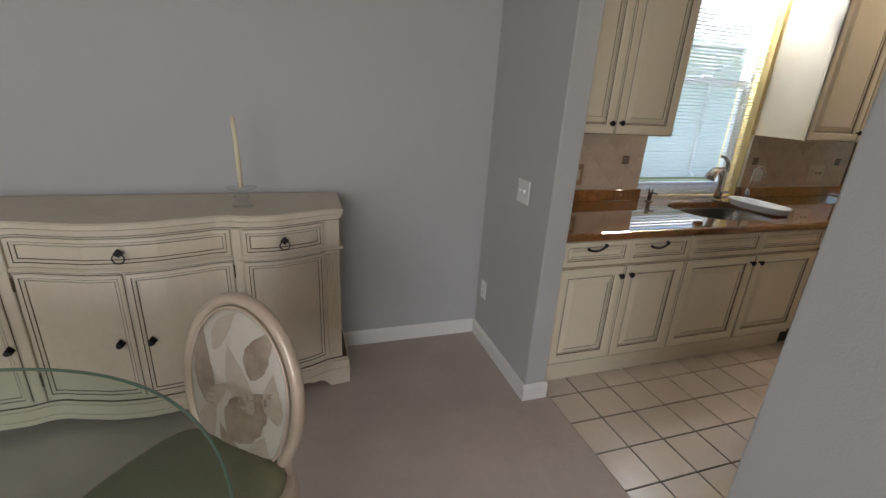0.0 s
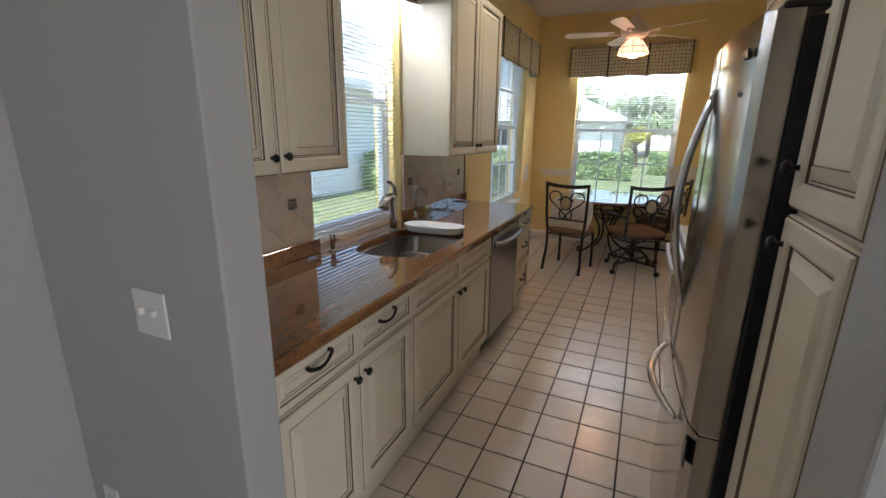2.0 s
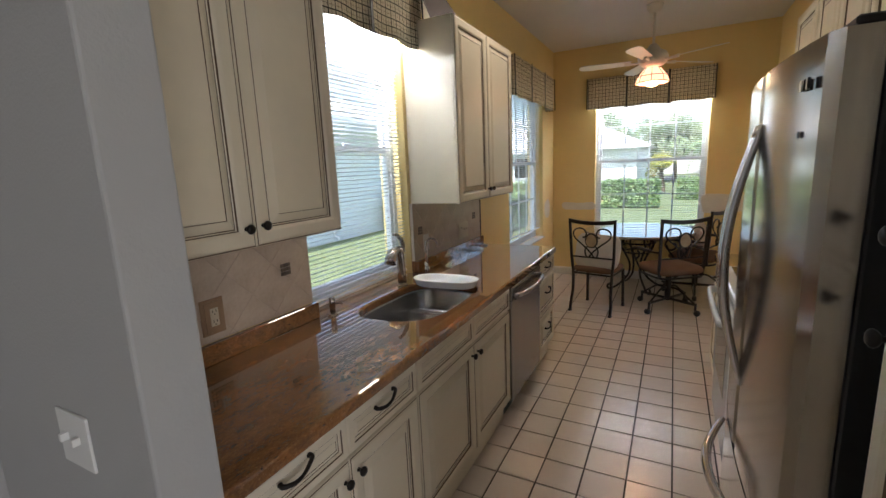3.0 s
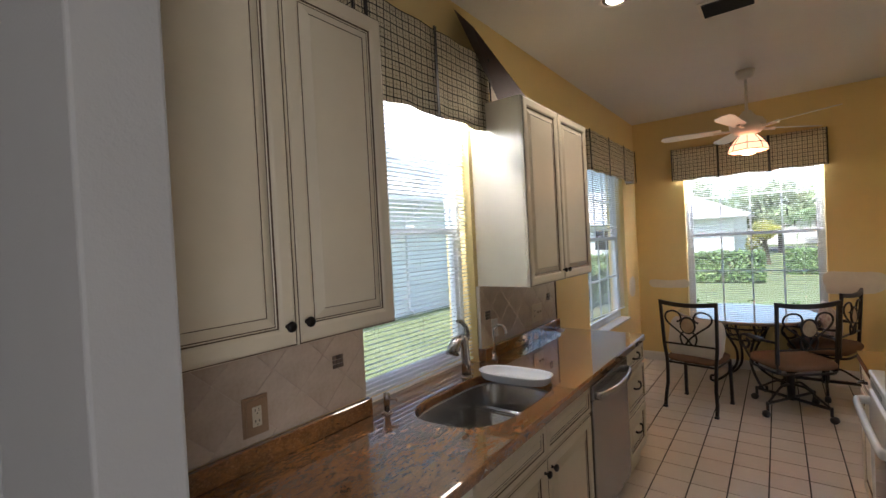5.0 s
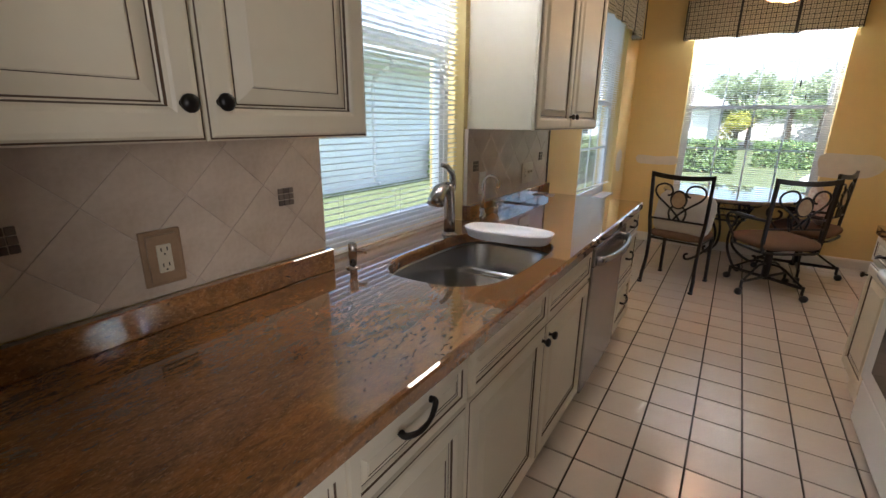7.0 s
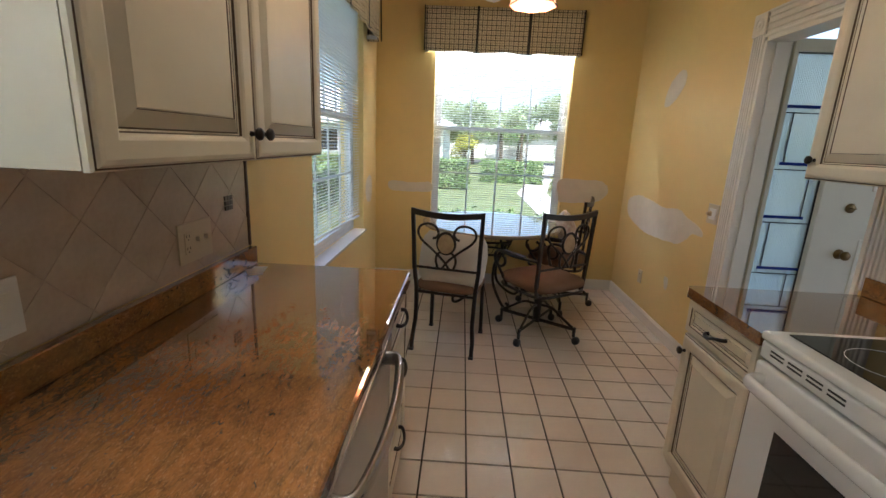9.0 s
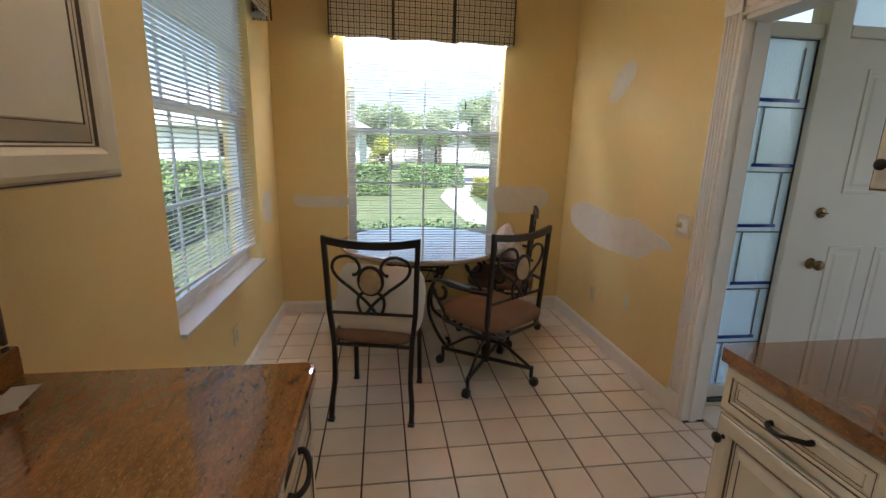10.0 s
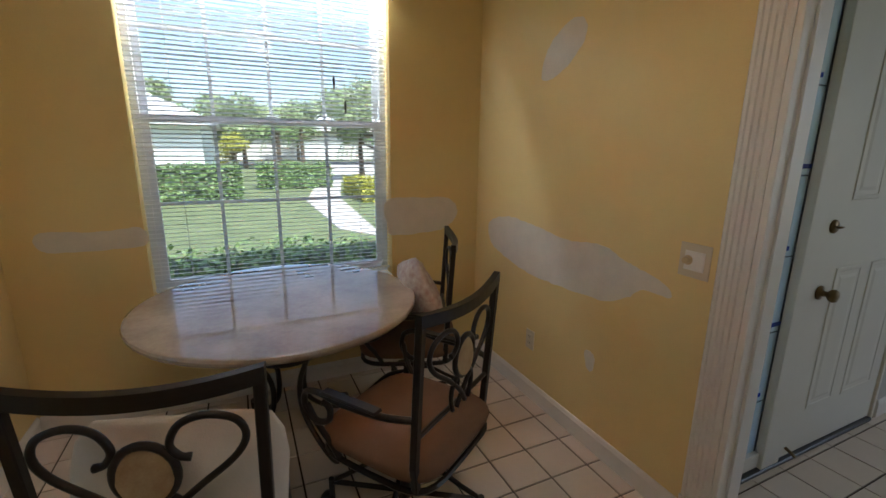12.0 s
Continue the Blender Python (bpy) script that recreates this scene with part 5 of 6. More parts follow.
for k in range(4):
    a = k * math.pi / 2 + 0.5
    pr = [(0.36, 0.71), (0.24, 0.705), (0.17, 0.64), (0.20, 0.56), (0.15, 0.47), (0.09, 0.34), (0.10, 0.20), (0.20, 0.09), (0.30, 0.03), (0.35, 0.035), (0.355, 0.075), (0.325, 0.085)]
    part("leg", tube(spline([(r * math.cos(a), r * math.sin(a), z) for r, z in pr], 5), 0.013, 8), M_IRON, tb, smooth=True)
    pr = [(0.19, 0.60), (0.29, 0.60), (0.33, 0.65), (0.28, 0.69), (0.24, 0.66), (0.26, 0.635)]
    part("scroll", tube(spline([(r * math.cos(a), r * math.sin(a), z) for r, z in pr], 5), 0.008, 8), M_IRON, tb, smooth=True)


def bar(pts, w, d, closed=False):
    """A flat bar: w across x, d across y."""
    bm = bmesh.new()
    rings = [[bm.verts.new((x + sx * w / 2, y + sy * d / 2, z)) for sx, sy in ((-1, -1), (1, -1), (1, 1), (-1, 1))] for x, y, z in pts]
    for A, B in zip(rings, rings[1:]):
        for i in range(4):
            bm.faces.new((A[i], A[(i + 1) % 4], B[(i + 1) % 4], B[i]))
    bm.faces.new(rings[0][::-1])
    bm.faces.new(rings[-1])
    bmesh.ops.recalc_face_normals(bm, faces=bm.faces)
    bmesh.ops.bevel(bm, geom=[e for e in bm.edges if len(e.link_faces) == 2 and e.calc_face_angle(0) > 0.8], offset=0.003, segments=1, affect="EDGES")
    return bm


def cushion(w, d, h, z, n=20, sq=0.42, sag=0.0):
    bm = bmesh.new()
    rings = []
    for k in range(9):
        ph = -math.pi / 2 + math.pi * k / 8
        cz, cr = math.sin(ph), math.cos(ph) ** 0.45 if math.cos(ph) > 1e-6 else 0.0
        ring = []
        for i in range(n * 2):
            a = i * math.tau / (n * 2)
            x = math.copysign(abs(math.cos(a)) ** sq, math.cos(a)) * w / 2 * (0.35 + 0.65 * cr)
            y = math.copysign(abs(math.sin(a)) ** sq, math.sin(a)) * d / 2 * (0.35 + 0.65 * cr)
            ring.append(bm.verts.new((x, y, z + cz * h / 2)))
        rings.append(ring)
    for A, B in zip(rings, rings[1:]):
        for i in range(n * 2):
            bm.faces.new((A[i], A[(i + 1) % (n * 2)], B[(i + 1) % (n * 2)], B[i]))
    bm.faces.new(rings[0][::-1])
    bm.faces.new(rings[-1])
    return bm


def back_y(z):
    return -0.185 - max(0, z - 0.45) * 0.06 - (0.06 * ((0.45 - z) / 0.45) ** 2 if z < 0.45 else 0)


def chair_back(t, w0=0.215, w1=0.235, feet=True):
    """The bars of the open back, its medallion and scrolls."""
    for s in (-1, 1):
        zz = [0.0, 0.10, 0.22, 0.34, 0.45, 0.60, 0.80, 0.985] if feet else [0.40, 0.50, 0.65, 0.80, 0.985]
        pts = [(s * (w0 + (w1 - w0) * max(0, z - 0.3) / 0.69 - (0.012 if 0.15 < z < 0.5 else 0)), back_y(z), z) for z in zz]
        p = part("leg" if feet else "back_post", bar(pts, 0.026, 0.024), M_IRON, t)
        if feet:
            part("foot_cap", box(s * w0 - 0.017, s * w0 + 0.017, back_y(0) - 0.016, back_y(0) + 0.016, 0.0005, 0.02, bevel=0.003), M_BLACK, p)
    pts = [(-w1 - 0.012 + (2 * w1 + 0.024) * i / 14, back_y(0.97) - 0.028 * math.sin(math.pi * i / 14), 0.968 + 0.020 * abs(2 * i / 14 - 1) ** 2) for i in range(15)]
    bm = bmesh.new()
    rings = [[bm.verts.new((x, y + sy * 0.012, z + sz * 0.019)) for sy, sz in ((-1, -1), (1, -1), (1, 1), (-1, 1))] for x, y, z in pts]
    for A, B in zip(rings, rings[1:]):
        for i in range(4):
            bm.faces.new((A[i], A[(i + 1) % 4], B[(i + 1) % 4], B[i]))
    bm.faces.new(rings[0][::-1])
    bm.faces.new(rings[-1])
    part("top_rail", bm, M_IRON, t)
    part("cross_bar", tube([(-w0 - 0.0, back_y(0.6), 0.60), (w0 + 0.0, back_y(0.6), 0.60)], 0.009, 8), M_IRON, t)
    MZ = 0.785

    def at(x, z):
        return (x, back_y(MZ + z) - 0.020 * math.cos(x / 0.24 * math.pi / 2), MZ + z)
    for s in (-1, 1):
        sc = [(-0.090, 0.029), (-0.068, 0.036), (-0.053, 0.068), (-0.076, 0.111), (-0.126, 0.125), (-0.180, 0.104), (-0.197, 0.058), (-0.169, 0.008), (-0.090, -0.054), (-0.018, -0.119), (0.029, -0.182)]
        pts = spline([at(s * x, z) for x, z in sc], 5)
        part("scroll", tube(pts, [0.0095] * 3 + [0.0085] * (len(pts) - 3), 8), M_IRON, t, smooth=True)
        lo = [(-0.052, -0.182), (-0.068, -0.125), (-0.060, -0.083), (-0.034, -0.060)]
        part("scroll", tube(spline([at(s * x, z) for x, z in lo], 5), 0.0085, 8), M_IRON, t, smooth=True)
    part("medallion_ring", tube([at(0.060 * math.cos(i * math.tau / 28), 0.072 * math.sin(i * math.tau / 28)) for i in range(28)], 0.0095, 8, closed=True), M_IRON, t, smooth=True)
    bm = extrude_outline([(0.056 * math.cos(i * math.tau / 28), 0.068 * math.sin(i * math.tau / 28)) for i in range(28)], -0.005, 0.005)
    bm.transform(Matrix.Translation((0, back_y(MZ) - 0.020, MZ)) @ Matrix.Rotation(radians(90 - 3.4), 4, "X"))
    part("medallion", bm, M_MEDAL, t, "beige stone medallion")


M_MEDAL = material("beige_stone_medallion", (0.52, 0.40, 0.24), 0.4, vary=0.4, scale=22, color2=(0.36, 0.24, 0.13))


def pillow(name, label, m, w=0.42, h=0.34, d=0.13, mat=None):
    b = cushion(w, d, h, 0, 18, 0.55)
    for v in b.verts:
        u, q = abs(v.co.x) / (w / 2), abs(v.co.z) / (h / 2)
        v.co.y *= max(0.08, 1 - 0.85 * max(u, q) ** 3)
        v.co.x *= 1 - 0.06 * (1 - q) * u
        v.co.z *= 1 + 0.10 * u * q
        v.co += Vector((0, noise.noise(v.co * 9) * 0.012, noise.noise(v.co * 7 + Vector((3, 0, 0))) * 0.010))
    o = part(name, b, mat or M_PILLOW, None, smooth=True)
    o.matrix_world = m
    return tagged(o, label, "pillow")


# side chair with straight legs
mA = pose(6.375, 2.380, 0, 0, 0, -102.5)
ch = thing("side_chair", "dark iron side chair with stone medallion and brown suede seat", "chair", mA, "chairs round the nook table")
chair_back(ch)
for s in (-1, 1):
    p = part("leg", bar([(s * 0.20, 0.205, 0.0), (s * 0.198, 0.20, 0.20), (s * 0.195, 0.19, 0.43)], 0.026, 0.026), M_IRON, ch)
    part("foot_cap", box(s * 0.20 - 0.017, s * 0.20 + 0.017, 0.188, 0.222, 0.0005, 0.02, bevel=0.003), M_BLACK, p)
    part("side_rail", tube([(s * 0.20, -0.19, 0.415), (s * 0.197, 0.195, 0.42)], 0.010, 6), M_IRON, ch)
part("front_rail", tube([(-0.195, 0.19, 0.42), (0.195, 0.19, 0.42)], 0.010, 6), M_IRON, ch)
part("rear_rail", tube([(-0.20, -0.185, 0.42), (0.20, -0.185, 0.42)], 0.010, 6), M_IRON, ch)
part("seat", cushion(0.45, 0.43, 0.075, 0.462), M_SUEDE, ch, "brown microsuede seat cushion", True)
pillow("pillow", "ivory throw pillow leaning against the back of the iron chair", mA @ pose(0.025, -0.115, 0.655, -10, 4, 0), 0.50, 0.35, 0.13)


def arm_chair(m, base_turn, base_off):
    t = thing("swivel_chair", "dark iron swivel armchair on casters with brown suede seat", "chair", m, "chairs round the nook table")
    chair_back(t, 0.235, 0.245, feet=False)
    part("seat", cushion(0.52, 0.50, 0.095, 0.462), M_SUEDE, t, "brown microsuede seat cushion", True)
    part("seat_frame", tube([(0.245 * math.copysign(abs(math.cos(a)) ** 0.4, math.cos(a)), 0.235 * math.copysign(abs(math.sin(a)) ** 0.4, math.sin(a)), 0.405) for a in [i * math.tau / 28 for i in range(28)]], 0.011, 6, closed=True), M_IRON, t)
    for s in (-1, 1):
        pr = [(0.238, back_y(0.66), 0.665), (0.275, -0.10, 0.665), (0.285, 0.05, 0.660), (0.285, 0.16, 0.668), (0.28, 0.225, 0.645), (0.275, 0.235, 0.585), (0.27, 0.19, 0.545), (0.27, 0.135, 0.565), (0.27, 0.125, 0.61), (0.27, 0.155, 0.63)]
        part("arm", tube(spline([(s * x, y, z) for x, y, z in pr], 5), 0.0115, 8), M_IRON, t, smooth=True)
        part("arm_support", tube(spline([(s * 0.275, 0.228, 0.60), (s * 0.262, 0.20, 0.53), (s * 0.25, 0.15, 0.46), (s * 0.24, 0.12, 0.405)], 5), 0.011, 8), M_IRON, t, smooth=True)
        part("arm_pad", box(s * 0.28 - 0.020, s * 0.28 + 0.020, -0.09, 0.14, 0.672, 0.684, bevel=0.005), M_IRON, t)
    hub = thing_part("swivel_base", tube([(0, 0, 0.10), (0, 0, 0.40)], 0.030, 14), M_IRON, t)
    hub.matrix_local = pose(base_off[0], base_off[1], 0, 0, 0, base_turn)
    part("spider", box(-0.12, 0.12, -0.12, 0.12, 0.385, 0.398, bevel=0.004), M_IRON, hub)
    for k in range(4):
        a = k * math.pi / 2
        c, s = math.cos(a), math.sin(a)
        leg = [(0.02, 0.115), (0.30, 0.115)]
        part("base_leg", tube([(r * c, r * s, z) for r, z in leg], 0.014, 4), M_IRON, hub)
        part("brace", tube(spline([(r * c, r * s, z) for r, z in ((0.03, 0.24), (0.12, 0.235), (0.22, 0.17), (0.29, 0.125))], 4), 0.010, 6), M_IRON, hub, smooth=True)
        part("caster_stem", tube([(0.305 * c, 0.305 * s, 0.13), (0.305 * c, 0.305 * s, 0.055)], 0.012, 8), M_BLACK, hub)
        w = lathe(((0.012, -0.024), (0.026, -0.020), (0.030, -0.006), (0.030, 0.006), (0.026, 0.020), (0.012, 0.024)), 18)
        w.transform(Matrix.Translation((0.325 * c, 0.325 * s, 0.0305)) @ Matrix.Rotation(a, 4, "Z") @ Matrix.Rotation(radians(90), 4, "X"))
        part("caster", w, M_BLACK, hub, smooth=True)
    return t


def thing_part(name, bm, mat, parent):
    return part(name, bm, mat, parent, smooth=True)


mB = pose(6.555, 1.70, 0, 0, 0, -56.1)
arm_chair(mB, 123.0 - 10, (0.02, 0.04))
mC = pose(7.285, 1.43, 0, 0, 0, -21.7)
arm_chair(mC, 20, (0, 0.0))
M_FLORAL = material("ivory_floral_fabric", (0.70, 0.66, 0.60), 0.9, vary=0.3, scale=38, color2=(0.46, 0.30, 0.26), bump=0.3, bump_scale=200)
pillow("pillow", "crumpled ivory floral pillow on the iron swivel chair", mC @ pose(-0.02, -0.06, 0.70, -18, 22, 18), 0.36, 0.36, 0.15, M_FLORAL)

# ---- dining room ----
BX = 0.090
FRONT = [(0.0, 2.725), (0.12, 2.735), (0.25, 2.770), (0.345, 2.800), (0.40, 2.800), (0.46, 2.780), (0.58, 2.778), (0.70, 2.815), (0.80, 2.860), (0.90, 2.872), (0.95, 2.872)]


def front_y(x):
    u = abs(x - BX)
    for (a, ya), (b_, yb) in zip(FRONT, FRONT[1:]):
        if u <= b_:
            t = (u - a) / (b_ - a)
            t = t * t * (3 - 2 * t) * 0.35 + t * 0.65
            return ya + (yb - ya) * t
    return FRONT[-1][1]


def curved_outline(off, half, back=3.195, n=56):
    pts = [(BX - half + 2 * half * i / n, front_y(BX - half + 2 * half * i / n) - off) for i in range(n + 1)]
    return pts + [(BX + half, back), (BX - half, back)]


def curve_panel(x0, x1, z0, z1, prof, off=0.0):
    b = raised_panel(x0, x1, z0, z1, 0, prof)
    for k in range(1, 12):
        x = x0 + (x1 - x0) * k / 12
        bmesh.ops.bisect_plane(b, geom=b.verts[:] + b.edges[:] + b.faces[:], plane_co=(x, 0, 0), plane_no=(1, 0, 0))
    for v in b.verts:
        v.co.y += front_y(v.co.x) - off
    return b


M_ANTGLAZE = material("dark_umber_glaze", (0.10, 0.065, 0.035), 0.5, vary=0.4, scale=20)
DPROF = ((0, 0, 1), (0.0, 0.006, 1), (0.003, 0.010, 0), (0.016, 0.012, 0), (0.019, 0.009, 1), (0.023, 0.010, 0), (0.030, 0.006, 0), (0.033, 0.003, 1), (0.036, 0.003, 0), (0.050, 0.004, 0))
bf = thing("sideboard", "antiqued cream serpentine-front wooden sideboard with black pulls", "sideboard")
part("carcass", extrude_outline(curved_outline(0.0, 0.868), 0.12, 0.935), M_ANTIQUE, bf)
for nm, off, half, z0_, z1_ in (("top_moulding", 0.008, 0.872, 0.9355, 0.948), ("top_moulding", 0.018, 0.880, 0.9485, 0.962), ("top_moulding", 0.012, 0.875, 0.9625, 0.967), ("top", 0.026, 0.888, 0.9675, 0.987), ("top_bead", 0.020, 0.882, 0.9875, 0.992),
                                ("waist_moulding", 0.010, 0.884, 0.782, 0.792), ("waist_moulding", 0.006, 0.881, 0.7925, 0.798),
                                ("plinth_moulding", 0.012, 0.895, 0.150, 0.163), ("plinth_moulding", 0.020, 0.902, 0.105, 0.1495), ("plinth_moulding", 0.026, 0.908, 0.080, 0.1045)):
    bm = extrude_outline(curved_outline(off, half), z0_, z1_)
    bmesh.ops.bevel(bm, geom=[e for e in bm.edges if len(e.link_faces) == 2 and e.calc_face_angle(0) > 1.2 and abs(e.verts[0].co.z - e.verts[1].co.z) < 1e-5], offset=0.003, segments=2, affect="EDGES")
    part(nm, bm, M_ANTIQUE, bf)
for z in (0.9352, 0.9622, 0.7815, 0.1635, 0.1048):
    part("glaze_line", extrude_outline(curved_outline(0.0095, 0.8755 if z > 0.5 else 0.8935), z - 0.0012, z + 0.0012), M_ANTGLAZE, bf)


def ring_pull(x, z, parent):
    y = front_y(x) - 0.013
    bm = extrude_outline([(0, -0.019), (0.019, 0), (0, 0.019), (-0.019, 0)], 0, 0.006)
    bm.transform(Matrix.Translation((x, y, z)) @ Matrix.Rotation(radians(90), 4, "X"))
    join(bm, lathe(((0.008, 0), (0.010, 0.006), (0.008, 0.016), (0.003, 0.018)), 12), Matrix.Translation((x, y - 0.005, z)) @ Matrix.Rotation(radians(90), 4, "X"))
    tube([(x + 0.021 * math.sin(a), y - 0.012, z - 0.024 - 0.021 * math.cos(a) + 0.004) for a in [i * math.tau / 20 for i in range(20)]], 0.0028, 6, bm, closed=True)
    part("ring_pull", bm, M_KNOB, parent, "black iron ring pull")


def diamond_pull(x, z, parent):
    y = front_y(x) - 0.013
    bm = extrude_outline([(0, -0.022), (0.019, 0), (0, 0.022), (-0.019, 0)], 0, 0.006)
    bm.transform(Matrix.Translation((x, y, z)) @ Matrix.Rotation(radians(90), 4, "X"))
    join(bm, lathe(((0.007, 0), (0.008, 0.008), (0.014, 0.016), (0.011, 0.024), (0.003, 0.026)), 12), Matrix.Translation((x, y - 0.005, z)) @ Matrix.Rotation(radians(90), 4, "X"))
    part("pull", bm, M_KNOB, parent, "black iron diamond pull")


for s in (-1, 1):
    for (a, b_, kx) in ((0.445, 0.795, None),):
        xa, xb = sorted((BX + s * a, BX + s * b_))
        d = part("drawer", curve_panel(xa, xb, 0.805, 0.925, DPROF), [M_ANTIQUE, M_ANTGLAZE], bf)
        ring_pull((xa + xb) / 2, 0.868, d)
        d = part("door", curve_panel(xa, xb, 0.185, 0.772, DPROF), [M_ANTIQUE, M_ANTGLAZE], bf)
        diamond_pull(BX + s * 0.460, 0.450, d)
    xa, xb = sorted((BX + s * 0.006, BX + s * 0.395))
    d = part("door", curve_panel(xa, xb, 0.185, 0.772, DPROF), [M_ANTIQUE, M_ANTGLAZE], bf)
    diamond_pull(BX + s * 0.058, 0.460, d)
    # fluted pilaster at the end
    x0_, x1_ = sorted((BX + s * 0.798, BX + s * 0.866))
    bm = bmesh.new()
    for k in range(5):
        xx = x0_ + 0.010 + (x1_ - x0_ - 0.020) * k / 4
        tube([(xx, front_y(xx) - 0.004, 0.20), (xx, front_y(xx) - 0.004, 0.76)], 0.0068, 6, bm)
    part("fluting", bm, M_ANTIQUE, bf)
    bm = bmesh.new()
    for k in range(4):
        xx = x0_ + 0.010 + (x1_ - x0_ - 0.020) * (k + 0.5) / 4
        tube([(xx, front_y(xx) - 0.003, 0.20), (xx, front_y(xx) - 0.003, 0.76)], 0.0036, 6, bm)
    part("fluting_groove", bm, M_ANTGLAZE, bf, "umber-glazed flute grooves")
    xs = BX + s * 0.42
    part("stile", box(xs - 0.018, xs + 0.018, front_y(xs) - 0.010, front_y(xs) + 0.01, 0.17, 0.93, bevel=0.003), M_ANTIQUE, bf)
    for hz in (0.70, 0.25):
        xh = BX + s * 0.400
        part("hinge", tube([(xh, front_y(xh) - 0.013, hz), (xh, front_y(xh) - 0.013, hz + 0.06)], 0.004, 6), M_BRASS, bf)
    # bracket foot
    fx0, fx1 = sorted((BX + s * 0.70, BX + s * 0.905))
    pts = [(fx0 + (fx1 - fx0) * i / 10, 0.0795) for i in range(11)]
    bm = bmesh.new()
    top = [bm.verts.new((x, front_y(x) - 0.022, 0.0795)) for x, _ in pts]
    low = [bm.verts.new((x, front_y(x) - 0.022, 0.004 if abs(x - BX) > 0.80 else 0.004 + 0.062 * min(1, (0.80 - abs(x - BX)) / 0.05) ** 0.6)) for x, _ in pts]
    for i in range(10):
        bm.faces.new((top[i], top[i + 1], low[i + 1], low[i]))
    r_ = bmesh.ops.extrude_face_region(bm, geom=bm.faces[:])
    for v in [g for g in r_["geom"] if isinstance(g, bmesh.types.BMVert)]:
        v.co.y += 0.035
    part("foot", bm, M_ANTIQUE, bf)
    part("foot", box(BX + s * 0.885 - 0.02, BX + s * 0.885 + 0.02, 3.10, 3.19, 0.004, 0.0795), M_ANTIQUE, bf)
d = part("drawer", curve_panel(BX - 0.395, BX + 0.395, 0.805, 0.925, DPROF), [M_ANTIQUE, M_ANTGLAZE], bf)
ring_pull(BX + 0.0, 0.868, d)

cd = thing("candlestick", "clear glass candlestick with a tall ivory taper candle", "candlestick", pose(0.533, 2.938, 0.9925))
part("holder", lathe(((0.046, 0.0), (0.046, 0.004), (0.020, 0.012), (0.010, 0.022), (0.030, 0.032), (0.034, 0.045), (0.014, 0.058), (0.010, 0.066), (0.030, 0.074), (0.064, 0.084), (0.066, 0.088), (0.030, 0.080), (0.013, 0.082), (0.013, 0.108), (0.010, 0.108)), 28), M_CLEAR, cd, smooth=True)
part("candle", tube([(0, 0, 0.086), (-0.002, 0, 0.24), (-0.008, 0, 0.395)], [0.011, 0.0105, 0.009], 14), M_CANDLE, cd, "ivory taper candle", True)

gt = thing("glass_dining_table", "round clear glass dining table on a cream pedestal", "table", pose(-0.155, 1.35, 0))
part("glass_top", lathe(((0.0, 0.730), (0.792, 0.730), (0.800, 0.735), (0.800, 0.739), (0.792, 0.744), (0.0, 0.744)), 80), M_TABGLASS, gt)
part("glass_edge", tube([(0.8015 * math.cos(i * math.tau / 90), 0.8015 * math.sin(i * math.tau / 90), 0.737) for i in range(90)], 0.0045, 6, closed=True), M_GLASSEDGE, gt, "green polished glass rim", True)
part("pedestal", lathe(((0.26, 0.008), (0.27, 0.03), (0.25, 0.06), (0.12, 0.10), (0.08, 0.18), (0.10, 0.34), (0.13, 0.45), (0.09, 0.56), (0.11, 0.64), (0.22, 0.70), (0.24, 0.728)), 36), M_CHAMP, gt, smooth=True)


def leaf_bm(cx, cz, length, width, turn, bend_=0.0, n=14):
    """A leaf lying on the domed pad: outline halves either side of a curved midrib."""
    bm = bmesh.new()
    c, sn = math.cos(radians(turn)), math.sin(radians(turn))
    rows = []
    for i in range(n + 1):
        u = i / n
        half = width * 0.5 * math.sin(math.pi * u ** 0.75) * (1 + 0.06 * math.sin(u * 31))
        mid = bend_ * math.sin(math.pi * u)
        row = []
        for k in (-1, -0.5, 0, 0.5, 1):
            a, b_ = (u - 0.5) * length, mid + half * k
            x, z = cx + a * sn + b_ * c, cz + a * c - b_ * sn
            q = math.hypot(x / 0.196, z / 0.269)
            if q > 0.97:
                x, z, q = x * 0.97 / q, z * 0.97 / q, 0.97
            dome = 0.0016 + (0.010 + 0.12 * (1 - q) if q > 0.9 else 0.022 + 0.0333 * (0.9 - q) if q > 0.6 else 0.032 + 0.0114 * (0.6 - max(q, 0.25)))
            row.append(bm.verts.new((x, dome, z)))
        rows.append(row)
    for A, B in zip(rows, rows[1:]):
        for k in range(4):
            bm.faces.new((A[k], B[k], B[k + 1], A[k + 1]))
    return bm


M_LEAFAB = material("cream_brocade", (0.52, 0.47, 0.38), 0.5, vary=0.12, scale=12, bump=0.2, bump_scale=300)
M_LEAFDARK = material("taupe_woven_leaf", (0.22, 0.165, 0.115), 0.45, vary=0.4, scale=24, color2=(0.34, 0.27, 0.20), bump=0.3, bump_scale=260)
M_LEAFMID = material("sand_woven_leaf", (0.36, 0.295, 0.22), 0.45, vary=0.35, scale=24, color2=(0.44, 0.38, 0.29), bump=0.3, bump_scale=260)
dc = thing("dining_chair", "champagne oval-back dining chair with leaf brocade back and olive seat", "chair", pose(0.440, 1.828, 0, 0, 0, 139))
lean = Matrix.Translation((0, -0.225, 0.664)) @ Matrix.Rotation(radians(8), 4, "X")
NO = 44
